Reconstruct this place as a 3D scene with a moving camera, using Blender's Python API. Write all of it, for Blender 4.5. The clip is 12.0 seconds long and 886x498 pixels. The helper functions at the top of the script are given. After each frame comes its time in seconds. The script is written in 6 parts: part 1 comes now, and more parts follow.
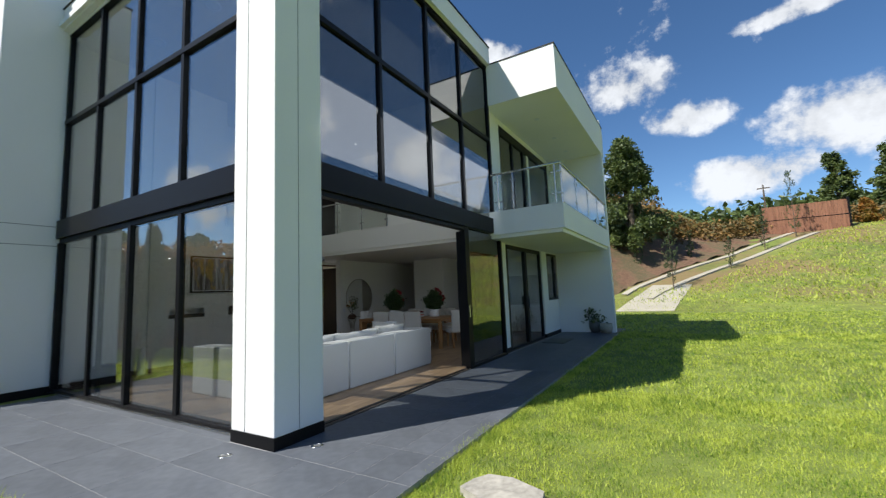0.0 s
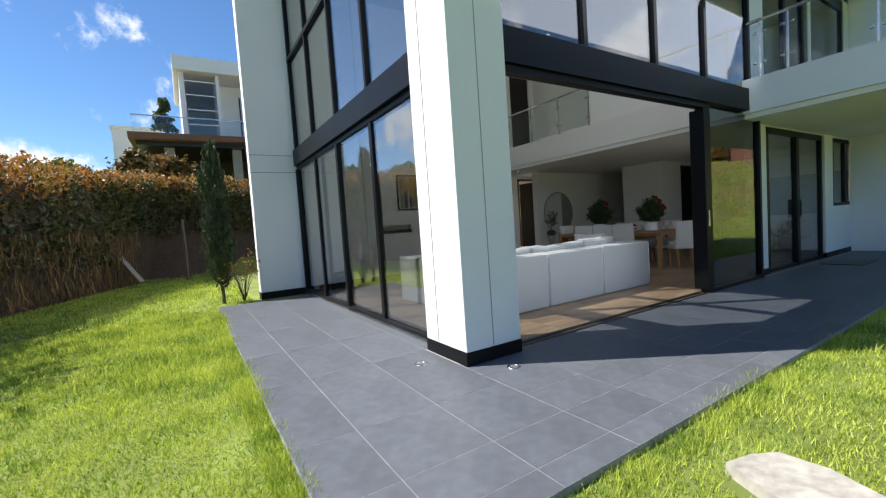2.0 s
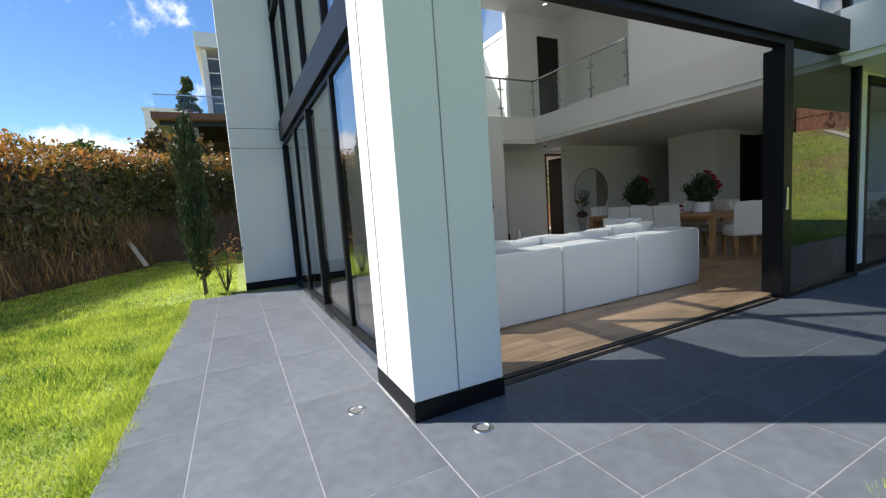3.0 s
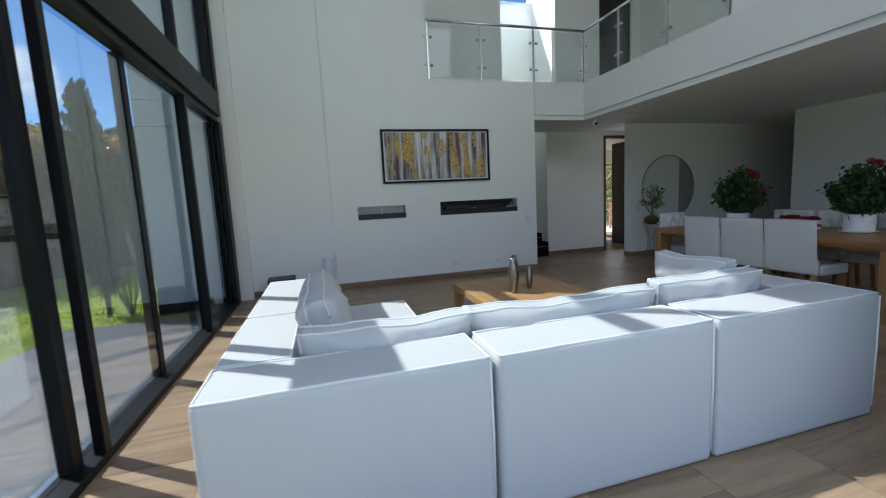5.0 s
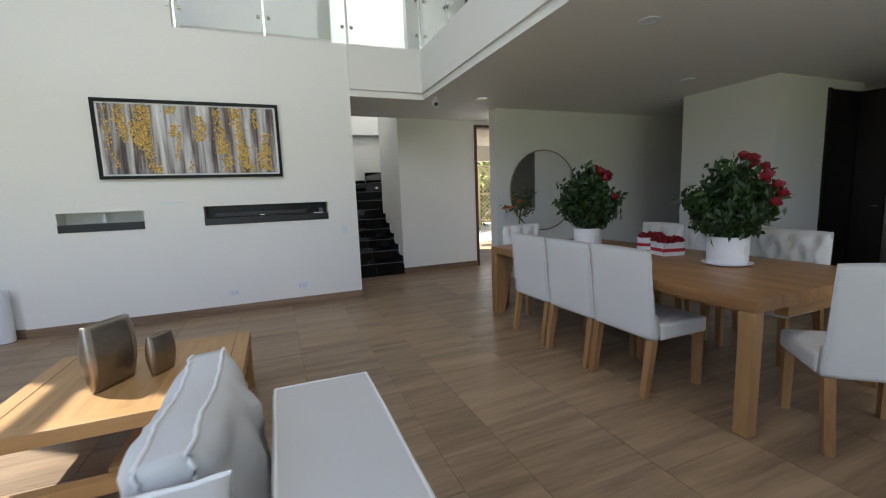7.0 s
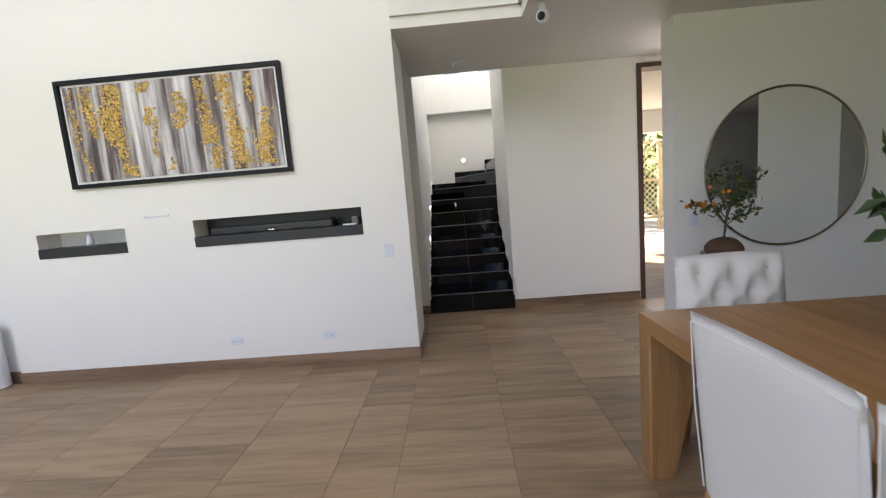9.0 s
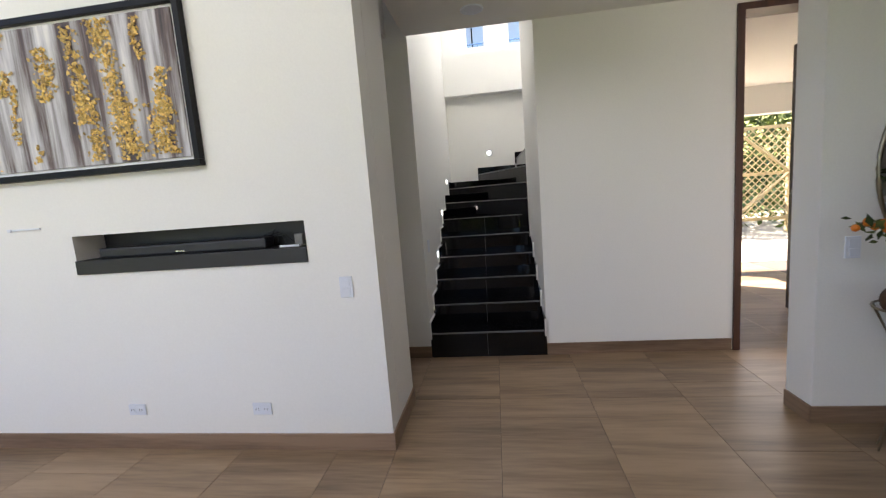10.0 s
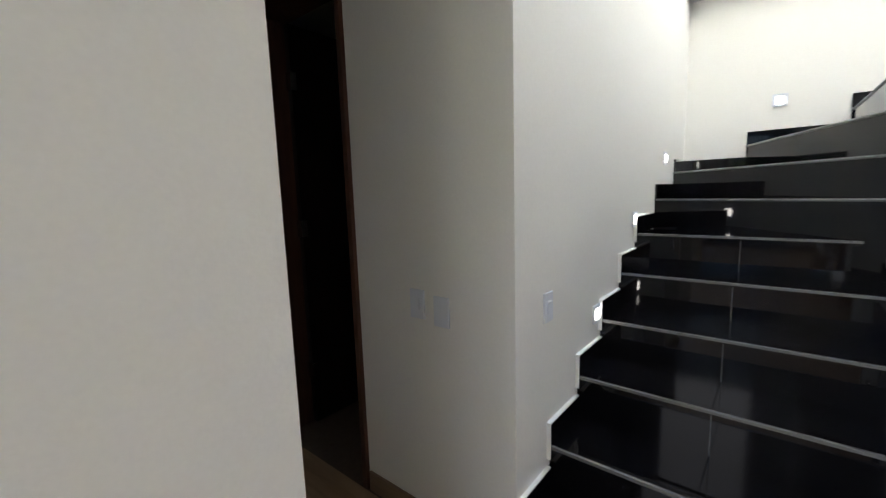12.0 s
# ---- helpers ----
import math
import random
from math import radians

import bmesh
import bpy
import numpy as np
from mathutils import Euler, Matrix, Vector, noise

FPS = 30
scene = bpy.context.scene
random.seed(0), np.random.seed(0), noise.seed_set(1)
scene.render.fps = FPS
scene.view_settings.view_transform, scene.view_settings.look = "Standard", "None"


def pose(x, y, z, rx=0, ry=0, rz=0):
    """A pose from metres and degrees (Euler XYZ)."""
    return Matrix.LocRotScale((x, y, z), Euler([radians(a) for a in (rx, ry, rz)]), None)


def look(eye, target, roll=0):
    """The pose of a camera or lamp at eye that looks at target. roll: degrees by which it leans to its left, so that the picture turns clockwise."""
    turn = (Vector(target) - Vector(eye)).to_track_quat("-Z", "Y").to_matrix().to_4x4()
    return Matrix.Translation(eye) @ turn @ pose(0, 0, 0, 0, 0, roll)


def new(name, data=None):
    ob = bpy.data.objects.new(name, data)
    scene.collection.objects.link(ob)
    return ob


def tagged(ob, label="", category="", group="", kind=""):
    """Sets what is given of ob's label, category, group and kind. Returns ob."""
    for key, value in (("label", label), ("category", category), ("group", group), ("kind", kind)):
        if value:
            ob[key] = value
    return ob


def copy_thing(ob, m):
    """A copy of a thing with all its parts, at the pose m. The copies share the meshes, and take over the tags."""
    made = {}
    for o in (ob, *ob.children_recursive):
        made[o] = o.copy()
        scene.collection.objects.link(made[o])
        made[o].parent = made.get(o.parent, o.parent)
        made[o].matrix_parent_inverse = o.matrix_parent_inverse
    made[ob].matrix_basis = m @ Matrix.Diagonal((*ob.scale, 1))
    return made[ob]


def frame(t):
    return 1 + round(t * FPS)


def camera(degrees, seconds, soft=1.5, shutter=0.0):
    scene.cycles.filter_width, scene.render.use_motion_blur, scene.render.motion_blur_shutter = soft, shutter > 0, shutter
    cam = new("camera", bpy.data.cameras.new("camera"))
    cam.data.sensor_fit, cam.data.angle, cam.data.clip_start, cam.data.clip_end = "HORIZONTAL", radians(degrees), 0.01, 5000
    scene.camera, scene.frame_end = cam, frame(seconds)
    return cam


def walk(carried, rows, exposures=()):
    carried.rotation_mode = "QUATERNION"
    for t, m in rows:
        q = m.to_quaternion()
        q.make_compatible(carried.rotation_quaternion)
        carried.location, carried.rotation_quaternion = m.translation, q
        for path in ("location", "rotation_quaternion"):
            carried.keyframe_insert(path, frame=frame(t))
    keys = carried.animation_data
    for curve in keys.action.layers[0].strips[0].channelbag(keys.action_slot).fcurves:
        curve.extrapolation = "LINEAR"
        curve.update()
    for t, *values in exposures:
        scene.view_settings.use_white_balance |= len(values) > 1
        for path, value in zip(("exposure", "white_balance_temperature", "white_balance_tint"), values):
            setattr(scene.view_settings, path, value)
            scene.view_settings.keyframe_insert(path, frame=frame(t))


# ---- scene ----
cam = camera(94.4, 12.0, soft=1.2, shutter=0.15)
PATH = [
    (0, (-0.037, 0.081, 1.464), (-1.044, 1.796, 1.678), -2.4),
    (0.5, (-0.084, 0.04, 1.461), (-1.373, 1.551, 1.699), -1.0),
    (1, (-0.224, 0.112, 1.431), (-1.725, 1.423, 1.597), -1.3),
    (1.5, (-0.448, 0.312, 1.368), (-2.086, 1.459, 1.392), -2.9),
    (2, (-0.696, 0.8, 1.256), (-2.391, 1.855, 1.142), -3.9),
    (2.5, (-1.037, 1.381, 1.219), (-2.766, 2.371, 1.044), -4.1),
    (3, (-1.438, 1.96, 1.269), (-3.216, 2.853, 1.067), -4.1),
    (5, (-3.272, 4.449, 1.42), (-5.181, 4.996, 1.179), -2.9),
    (5.5, (-3.559, 5.157, 1.4), (-5.434, 5.808, 1.15), -2.5),
    (6, (-3.842, 5.868, 1.392), (-5.678, 6.619, 1.138), -2.0),
    (6.5, (-4.093, 6.621, 1.396), (-5.897, 7.444, 1.138), -1.8),
    (8.5, (-6.066, 8.471, 1.406), (-8.048, 8.531, 1.149), -4.6),
    (9, (-6.737, 8.739, 1.405), (-8.719, 8.66, 1.152), -4.7),
    (9.5, (-7.423, 8.875, 1.426), (-9.401, 8.704, 1.186), -5.0),
    (10, (-8.076, 8.986, 1.452), (-10.042, 8.722, 1.194), -4.4),
    (10.5, (-8.732, 9.081, 1.453), (-10.663, 8.64, 1.174), -3.6),
    (11, (-9.345, 9.123, 1.461), (-11.218, 8.486, 1.162), -2.9),
    (11.5, (-9.923, 9.123, 1.44), (-11.686, 8.223, 1.152), -2.0),
    (12, (-10.446, 9.013, 1.433), (-11.968, 7.743, 1.165), -1.8),
]
EXPOSURES = [(0.0, 0.5, 6350, 9), (1.5, 0.8, 6400, 10), (3.0, 1.0, 6350, 11), (5.0, 1.33, 5750, 8), (6.5, 1.82, 6200, 11), (8.5, 2.84, 6720, 18), (9.5, 2.74, 6680, 18), (10.8, 2.78, 6680, 17), (11.4, 2.98, 6560, 15), (12.0, 3.66, 6420, 14)]
walk(cam, [(t, look(eye, target, roll)) for t, eye, target, roll in PATH], EXPOSURES)
# ---------- world, sun, exposure ----------
SUN_DIR = Vector((-0.69, -1.0, 1.49)).normalized()   # towards the sun
sun = new("sun", bpy.data.lights.new("sun", "SUN"))
sun.data.energy, sun.data.angle, sun.data.color = 5.0, radians(0.5), (1.0, 0.95, 0.87)
sun.matrix_world = look((-20, -26, 45), (-20 - SUN_DIR.x, -26 - SUN_DIR.y, 45 - SUN_DIR.z))



def window_lamp(name, eye, target, w, h, watts, color=(0.97, 0.985, 1.0)):
    """Skylight that comes in through an opening."""
    lamp = new(name, bpy.data.lights.new(name, "AREA"))
    lamp.data.shape, lamp.data.size, lamp.data.size_y, lamp.data.energy, lamp.data.color = "RECTANGLE", w, h, watts, color
    lamp.matrix_world = look(eye, target)


window_lamp("skylight_front_low", (-4.0, 5.33, 1.38), (-5.0, 5.33, 1.38), 3.6, 2.5, 6)
window_lamp("skylight_front_high", (-4.0, 6.1, 5.0), (-5.0, 6.1, 4.7), 5.2, 3.4, 42)
window_lamp("skylight_dining", (-4.2, 11.1, 1.35), (-5.2, 11.1, 1.35), 2.5, 2.4, 3.7)
window_lamp("skylight_rear", (-11.55, 11.43, 1.35), (-10.55, 11.2, 1.3), 1.0, 2.4, 1.7)
window_lamp("skylight_stair", (-13.15, 9.4, 6.7), (-13.15, 9.4, 5.7), 2.6, 2.0, 5.8)

CLOUDS = [  # azimuth from +y towards +x, elevation, half width, half height, in degrees
    (-4, 24.5, 6.5, 3.2), (1.5, 19.5, 5, 2.4), (16, 16, 8, 4.2), (25, 10, 9, 3.2), (-23, 31, 5, 2.0), (8, 12, 8, 2.6),
    (14, 27, 7, 1.2), (34, 19, 8, 4.0), (54, 17, 8, 4.0), (27, 35, 4.5, 2.2), (74, 34, 9, 4.5), (52, 35, 5, 2.5), (-12, 15, 4, 2.5),
    (-81, 8, 6.0, 2.6), (-92, 7, 7, 2.6), (-104, 8, 8, 3), (180, 14, 12, 4), (205, 10, 14, 5), (155, 11, 13, 5), (235, 12, 12, 5),
]
world = bpy.data.worlds.new("sky")
scene.world = world
world.use_nodes = True
wn, wl = world.node_tree.nodes, world.node_tree.links
wn.clear()


def wmath(op, a, b=None, vector=False):
    n = wn.new("ShaderNodeVectorMath" if vector else "ShaderNodeMath")
    n.operation = op
    for k, v in enumerate((a, b)):
        if v is None:
            continue
        if isinstance(v, bpy.types.NodeSocket):
            wl.new(v, n.inputs[k])
        else:
            n.inputs[k].default_value = v
    return n.outputs["Value"] if (not vector or op == "DOT_PRODUCT") else n.outputs[0]


sky = wn.new("ShaderNodeTexSky")
sky.sky_type, sky.sun_disc = "NISHITA", False
sky.sun_elevation, sky.sun_rotation = math.asin(SUN_DIR.z), math.atan2(SUN_DIR.x, SUN_DIR.y)
sky.altitude, sky.air_density, sky.dust_density, sky.ozone_density = 2600, 1.15, 0.05, 3.5
coord = wn.new("ShaderNodeTexCoord")
way = coord.outputs["Generated"]
puff = wn.new("ShaderNodeTexNoise")
puff.inputs["Scale"].default_value, puff.inputs["Detail"].default_value, puff.inputs["Roughness"].default_value = 9.0, 8.0, 0.62
wl.new(way, puff.inputs["Vector"])
edge = wmath("MULTIPLY", wmath("SUBTRACT", puff.outputs["Fac"], 0.5), 5.2)
cover = None
for az, el, cw, chh in CLOUDS:
    a, e = radians(az), radians(el)
    mid = Vector((math.sin(a) * math.cos(e), math.cos(a) * math.cos(e), math.sin(e)))
    right = Vector((math.cos(a), -math.sin(a), 0))
    upw = right.cross(mid)
    u = wmath("DIVIDE", wmath("DOT_PRODUCT", way, right, True), math.sin(radians(cw)))
    v = wmath("DIVIDE", wmath("DOT_PRODUCT", way, upw, True), math.sin(radians(chh)))
    r2 = wmath("ADD", wmath("MULTIPLY", u, u), wmath("MULTIPLY", v, v))
    front = wmath("GREATER_THAN", wmath("DOT_PRODUCT", way, mid, True), 0.5)
    one = wmath("MULTIPLY", wmath("SUBTRACT", 1.35, r2), front)
    cover = one if cover is None else wmath("MAXIMUM", cover, one)
soft_edge = wn.new("ShaderNodeMapRange")
soft_edge.interpolation_type = "SMOOTHSTEP"
soft_edge.inputs["From Min"].default_value, soft_edge.inputs["From Max"].default_value = 0.45, 1.35
wl.new(wmath("ADD", wmath("MAXIMUM", cover, -1.0), edge), soft_edge.inputs["Value"])
shade = wn.new("ShaderNodeMapRange")
shade.inputs["From Min"].default_value, shade.inputs["From Max"].default_value = 0.35, 0.62
shade.inputs["To Min"].default_value, shade.inputs["To Max"].default_value = 0.62, 1.0
wl.new(puff.outputs["Fac"], shade.inputs["Value"])
white = wn.new("ShaderNodeVectorMath")
white.operation = "SCALE"
white.inputs[0].default_value = (8.3, 8.5, 8.9)
wl.new(shade.outputs[0], white.inputs["Scale"])
mixer = wn.new("ShaderNodeMix")
mixer.data_type = "RGBA"
wl.new(soft_edge.outputs[0], mixer.inputs["Factor"])
vivid = wn.new("ShaderNodeHueSaturation")
vivid.inputs["Saturation"].default_value, vivid.inputs["Value"].default_value = 1.12, 1.15
wl.new(sky.outputs[0], vivid.inputs["Color"])
wl.new(vivid.outputs[0], mixer.inputs["A"])
wl.new(white.outputs[0], mixer.inputs["B"])
back = wn.new("ShaderNodeBackground")
back.inputs["Strength"].default_value = 0.080
wl.new(mixer.outputs["Result"], back.inputs["Color"])
wout = wn.new("ShaderNodeOutputWorld")
wl.new(back.outputs[0], wout.inputs["Surface"])


# ---------- materials ----------
def material(name, color, rough=0.6, metal=0.0, vary=0.12, grain=40.0, bump=0.15, blotch=1.5, by="", coat=0.0, stretch=(1, 1, 1), spec=0.5, depth=0.01, each=None):
    """A paint-like surface: two scales of tone, fine relief, and a change from piece to piece where by is 'object' or 'island'."""
    m = bpy.data.materials.new(name)
    m.use_nodes = True
    n, l = m.node_tree.nodes, m.node_tree.links
    b = n["Principled BSDF"]
    b.inputs["Metallic"].default_value, b.inputs["Coat Weight"].default_value = metal, coat
    b.inputs["Specular IOR Level"].default_value = spec
    tc = n.new("ShaderNodeTexCoord")
    mp = n.new("ShaderNodeMapping")
    mp.inputs["Scale"].default_value = stretch
    l.new(tc.outputs["Object"], mp.inputs["Vector"])
    big, fine = n.new("ShaderNodeTexNoise"), n.new("ShaderNodeTexNoise")
    big.inputs["Scale"].default_value, big.inputs["Detail"].default_value = blotch, 4
    fine.inputs["Scale"].default_value, fine.inputs["Detail"].default_value = grain, 6
    for t in (big, fine):
        l.new(mp.outputs[0], t.inputs["Vector"])
    mix = n.new("ShaderNodeMath")
    mix.operation = "ADD"
    l.new(big.outputs["Fac"], mix.inputs[0])
    l.new(fine.outputs["Fac"], mix.inputs[1])
    rng = n.new("ShaderNodeMapRange")
    rng.inputs["From Min"].default_value, rng.inputs["From Max"].default_value = 0.6, 1.4
    rng.inputs["To Min"].default_value, rng.inputs["To Max"].default_value = 1 - vary, 1 + vary
    l.new(mix.outputs[0], rng.inputs["Value"])
    fac = rng.outputs[0]
    if by:
        if by == "object":
            src = n.new("ShaderNodeObjectInfo").outputs["Random"]
        else:
            src = n.new("ShaderNodeNewGeometry").outputs["Random Per Island"]
        r2 = n.new("ShaderNodeMapRange")
        r2.inputs["To Min"].default_value, r2.inputs["To Max"].default_value = 1 - (1.6 * vary if each is None else each), 1 + (1.6 * vary if each is None else each)
        l.new(src, r2.inputs["Value"])
        mul = n.new("ShaderNodeMath")
        mul.operation = "MULTIPLY"
        l.new(fac, mul.inputs[0])
        l.new(r2.outputs[0], mul.inputs[1])
        fac = mul.outputs[0]
    sc = n.new("ShaderNodeVectorMath")
    sc.operation = "SCALE"
    sc.inputs[0].default_value = color
    l.new(fac, sc.inputs["Scale"])
    l.new(sc.outputs[0], b.inputs["Base Color"])
    rr = n.new("ShaderNodeMapRange")
    rr.inputs["To Min"].default_value, rr.inputs["To Max"].default_value = max(0.02, rough - 0.12 * rough), min(1, rough + 0.12 * rough)
    l.new(big.outputs["Fac"], rr.inputs["Value"])
    l.new(rr.outputs[0], b.inputs["Roughness"])
    if bump:
        bp = n.new("ShaderNodeBump")
        bp.inputs["Strength"].default_value, bp.inputs["Distance"].default_value = bump, depth
        l.new(fine.outputs["Fac"], bp.inputs["Height"])
        l.new(bp.outputs[0], b.inputs["Normal"])
    return m


def wood(name, dark, light, along=0, rough=0.45, scale=1.0, by="object", bump=0.12):
    """Wood grain that runs along one axis of the object."""
    m = bpy.data.materials.new(name)
    m.use_nodes = True
    n, l = m.node_tree.nodes, m.node_tree.links
    b = n["Principled BSDF"]
    tc = n.new("ShaderNodeTexCoord")
    mp = n.new("ShaderNodeMapping")
    st = [9.0 * scale] * 3
    st[along] = 0.7 * scale
    mp.inputs["Scale"].default_value = st
    src = n.new("ShaderNodeObjectInfo").outputs["Random"] if by == "object" else n.new("ShaderNodeNewGeometry").outputs["Random Per Island"]
    off = n.new("ShaderNodeMath")
    off.operation = "MULTIPLY"
    off.inputs[1].default_value = 37.0
    l.new(src, off.inputs[0])
    add = n.new("ShaderNodeVectorMath")
    l.new(tc.outputs["Object"], add.inputs[0])
    l.new(off.outputs[0], add.inputs[1])
    l.new(add.outputs[0], mp.inputs["Vector"])
    a, c = n.new("ShaderNodeTexNoise"), n.new("ShaderNodeTexNoise")
    a.inputs["Scale"].default_value, a.inputs["Detail"].default_value, a.inputs["Distortion"].default_value = 1.0, 7, 0.8
    c.inputs["Scale"].default_value, c.inputs["Detail"].default_value = 7.0, 5
    l.new(mp.outputs[0], a.inputs["Vector"])
    l.new(mp.outputs[0], c.inputs["Vector"])
    s = n.new("ShaderNodeMath")
    s.operation = "MULTIPLY_ADD"
    s.inputs[1].default_value = 0.46
    l.new(c.outputs["Fac"], s.inputs[0])
    l.new(a.outputs["Fac"], s.inputs[2])
    s2 = n.new("ShaderNodeMath")
    s2.operation = "MULTIPLY_ADD"
    s2.inputs[1].default_value = 0.16
    l.new(src, s2.inputs[0])
    l.new(s.outputs[0], s2.inputs[2])
    ramp = n.new("ShaderNodeValToRGB")
    ramp.color_ramp.elements[0].position, ramp.color_ramp.elements[1].position = 0.53, 1.0
    ramp.color_ramp.elements[0].color, ramp.color_ramp.elements[1].color = (*dark, 1), (*light, 1)
    l.new(s2.outputs[0], ramp.inputs[0])
    l.new(ramp.outputs[0], b.inputs["Base Color"])
    b.inputs["Roughness"].default_value = rough
    bp = n.new("ShaderNodeBump")
    bp.inputs["Strength"].default_value, bp.inputs["Distance"].default_value = bump, 0.003
    l.new(s.outputs[0], bp.inputs["Height"])
    l.new(bp.outputs[0], b.inputs["Normal"])
    return m


def glass(name, tint, bare=0.04, rough=0.0):
    """Thin pane, clear or tinted; its gloss grows towards grazing angles."""
    m = bpy.data.materials.new(name)
    m.use_nodes = True
    n, l = m.node_tree.nodes, m.node_tree.links
    n.remove(n["Principled BSDF"])
    t, g, f, mx = n.new("ShaderNodeBsdfTransparent"), n.new("ShaderNodeBsdfGlossy"), n.new("ShaderNodeLayerWeight"), n.new("ShaderNodeMixShader")
    t.inputs["Color"].default_value = (*tint, 1)
    g.inputs["Roughness"].default_value = rough
    f.inputs["Blend"].default_value = 0.5
    p, q = n.new("ShaderNodeMath"), n.new("ShaderNodeMath")
    p.operation, q.operation = "POWER", "MULTIPLY_ADD"
    p.inputs[1].default_value, q.inputs[1].default_value, q.inputs[2].default_value = 5.0, 1.0 - bare, bare
    l.new(f.outputs["Facing"], p.inputs[0])
    l.new(p.outputs[0], q.inputs[0])
    l.new(q.outputs[0], mx.inputs[0])
    l.new(t.outputs[0], mx.inputs[1])
    l.new(g.outputs[0], mx.inputs[2])
    l.new(mx.outputs[0], n["Material Output"].inputs["Surface"])
    return m


def glow(name, color, strength):
    m = bpy.data.materials.new(name)
    m.use_nodes = True
    b = m.node_tree.nodes["Principled BSDF"]
    b.inputs["Base Color"].default_value = (0.8, 0.8, 0.8, 1)
    b.inputs["Emission Color"].default_value, b.inputs["Emission Strength"].default_value = (*color, 1), strength
    return m


def leaf(name, c1, c2, rough=0.5, trans=0.25, patch=0.9, lone=0.45):
    m = bpy.data.materials.new(name)
    m.use_nodes = True
    n, l = m.node_tree.nodes, m.node_tree.links
    b = n["Principled BSDF"]
    geo = n.new("ShaderNodeNewGeometry")
    tc = n.new("ShaderNodeTexCoord")
    ns = n.new("ShaderNodeTexNoise")
    ns.inputs["Scale"].default_value, ns.inputs["Detail"].default_value = patch, 3
    l.new(tc.outputs["Object"], ns.inputs["Vector"])
    av = n.new("ShaderNodeMath")
    av.operation = "MULTIPLY_ADD"
    av.inputs[1].default_value = lone
    l.new(geo.outputs["Random Per Island"], av.inputs[0])
    l.new(ns.outputs["Fac"], av.inputs[2])
    ramp = n.new("ShaderNodeValToRGB")
    ramp.color_ramp.elements[0].position, ramp.color_ramp.elements[1].position = 0.45, 0.95
    ramp.color_ramp.elements[0].color, ramp.color_ramp.elements[1].color = (*c1, 1), (*c2, 1)
    l.new(av.outputs[0], ramp.inputs[0])
    l.new(ramp.outputs[0], b.inputs["Base Color"])
    b.inputs["Roughness"].default_value = rough
    tr, mx = n.new("ShaderNodeBsdfTranslucent"), n.new("ShaderNodeMixShader")
    mx.inputs[0].default_value = trans
    l.new(ramp.outputs[0], tr.inputs["Color"])
    l.new(b.outputs[0], mx.inputs[1])
    l.new(tr.outputs[0], mx.inputs[2])
    l.new(mx.outputs[0], n["Material Output"].inputs["Surface"])
    return m


M_WALL = material("white_wall_paint", (0.80, 0.79, 0.755), 0.65, vary=0.03, grain=90, bump=0.06, blotch=0.7)
M_OUT = material("white_render", (0.80, 0.80, 0.79), 0.8, vary=0.05, grain=120, bump=0.15, blotch=0.6)
M_CEIL = material("ceiling_paint", (0.76, 0.745, 0.71), 0.8, vary=0.02, grain=80, bump=0.04)
M_ALU = material("black_aluminium", (0.006, 0.006, 0.007), 0.42, vary=0.2, grain=200, bump=0.03, spec=0.2)
M_SLATE = material("slate_porcelain", (0.100, 0.109, 0.124), 0.46, vary=0.22, grain=11, bump=0.16, blotch=2.6, by="object", spec=0.2, each=0.07)
M_GROUT = material("pale_grout", (0.29, 0.29, 0.29), 0.9, vary=0.25, grain=30, bump=0.2)
M_GROUT_IN = material("brown_grout", (0.13, 0.10, 0.08), 0.9, vary=0.2, grain=30)
M_FLOOR = wood("wood_look_porcelain", (0.15, 0.097, 0.055), (0.355, 0.242, 0.147), along=1, rough=0.38, scale=0.85, bump=0.05)
M_BASE = wood("wood_look_skirting", (0.12, 0.07, 0.042), (0.28, 0.185, 0.12), along=1, rough=0.4, scale=1.0)
M_BASEX = wood("wood_look_skirting_across", (0.12, 0.07, 0.042), (0.28, 0.185, 0.12), along=0, rough=0.4, scale=1.0)
M_GRANITE = material("black_granite", (0.004, 0.004, 0.005), 0.06, vary=0.3, grain=150, bump=0.0, spec=0.32)
M_NOSE = material("grey_stone_edge", (0.13, 0.13, 0.125), 0.3, vary=0.1, grain=60)
M_GLASS = glass("tinted_glass", (0.86, 0.88, 0.88), 0.25)
# Darker copy of tinted_glass: dimness of the rooms behind, put into the tint.
M_GLASS_DIM = glass("tinted_glass_dimmed", (0.36, 0.38, 0.39), 0.23)
M_RAILGLASS = glass("rail_glass", (0.93, 0.96, 0.95), 0.04)
M_STEEL = material("brushed_steel", (0.55, 0.55, 0.53), 0.25, metal=1.0, vary=0.06, grain=120, bump=0.03)
M_FABRIC = material("white_woven_fabric", (0.52, 0.52, 0.51), 0.9, vary=0.03, grain=420, bump=0.22, depth=0.004, blotch=3)
M_PIPE = material("white_piping", (0.74, 0.74, 0.73), 0.85, vary=0.04, grain=300, bump=0.1)
M_LINEN = material("grey_white_linen", (0.70, 0.695, 0.67), 0.9, vary=0.04, grain=380, bump=0.22, depth=0.003, blotch=3)
M_OAK = wood("honey_oak", (0.19, 0.088, 0.03), (0.36, 0.185, 0.072), along=0, rough=0.4, scale=1.4)
M_OAKY = wood("honey_oak_across", (0.20, 0.095, 0.034), (0.37, 0.195, 0.078), along=1, rough=0.4, scale=1.4)
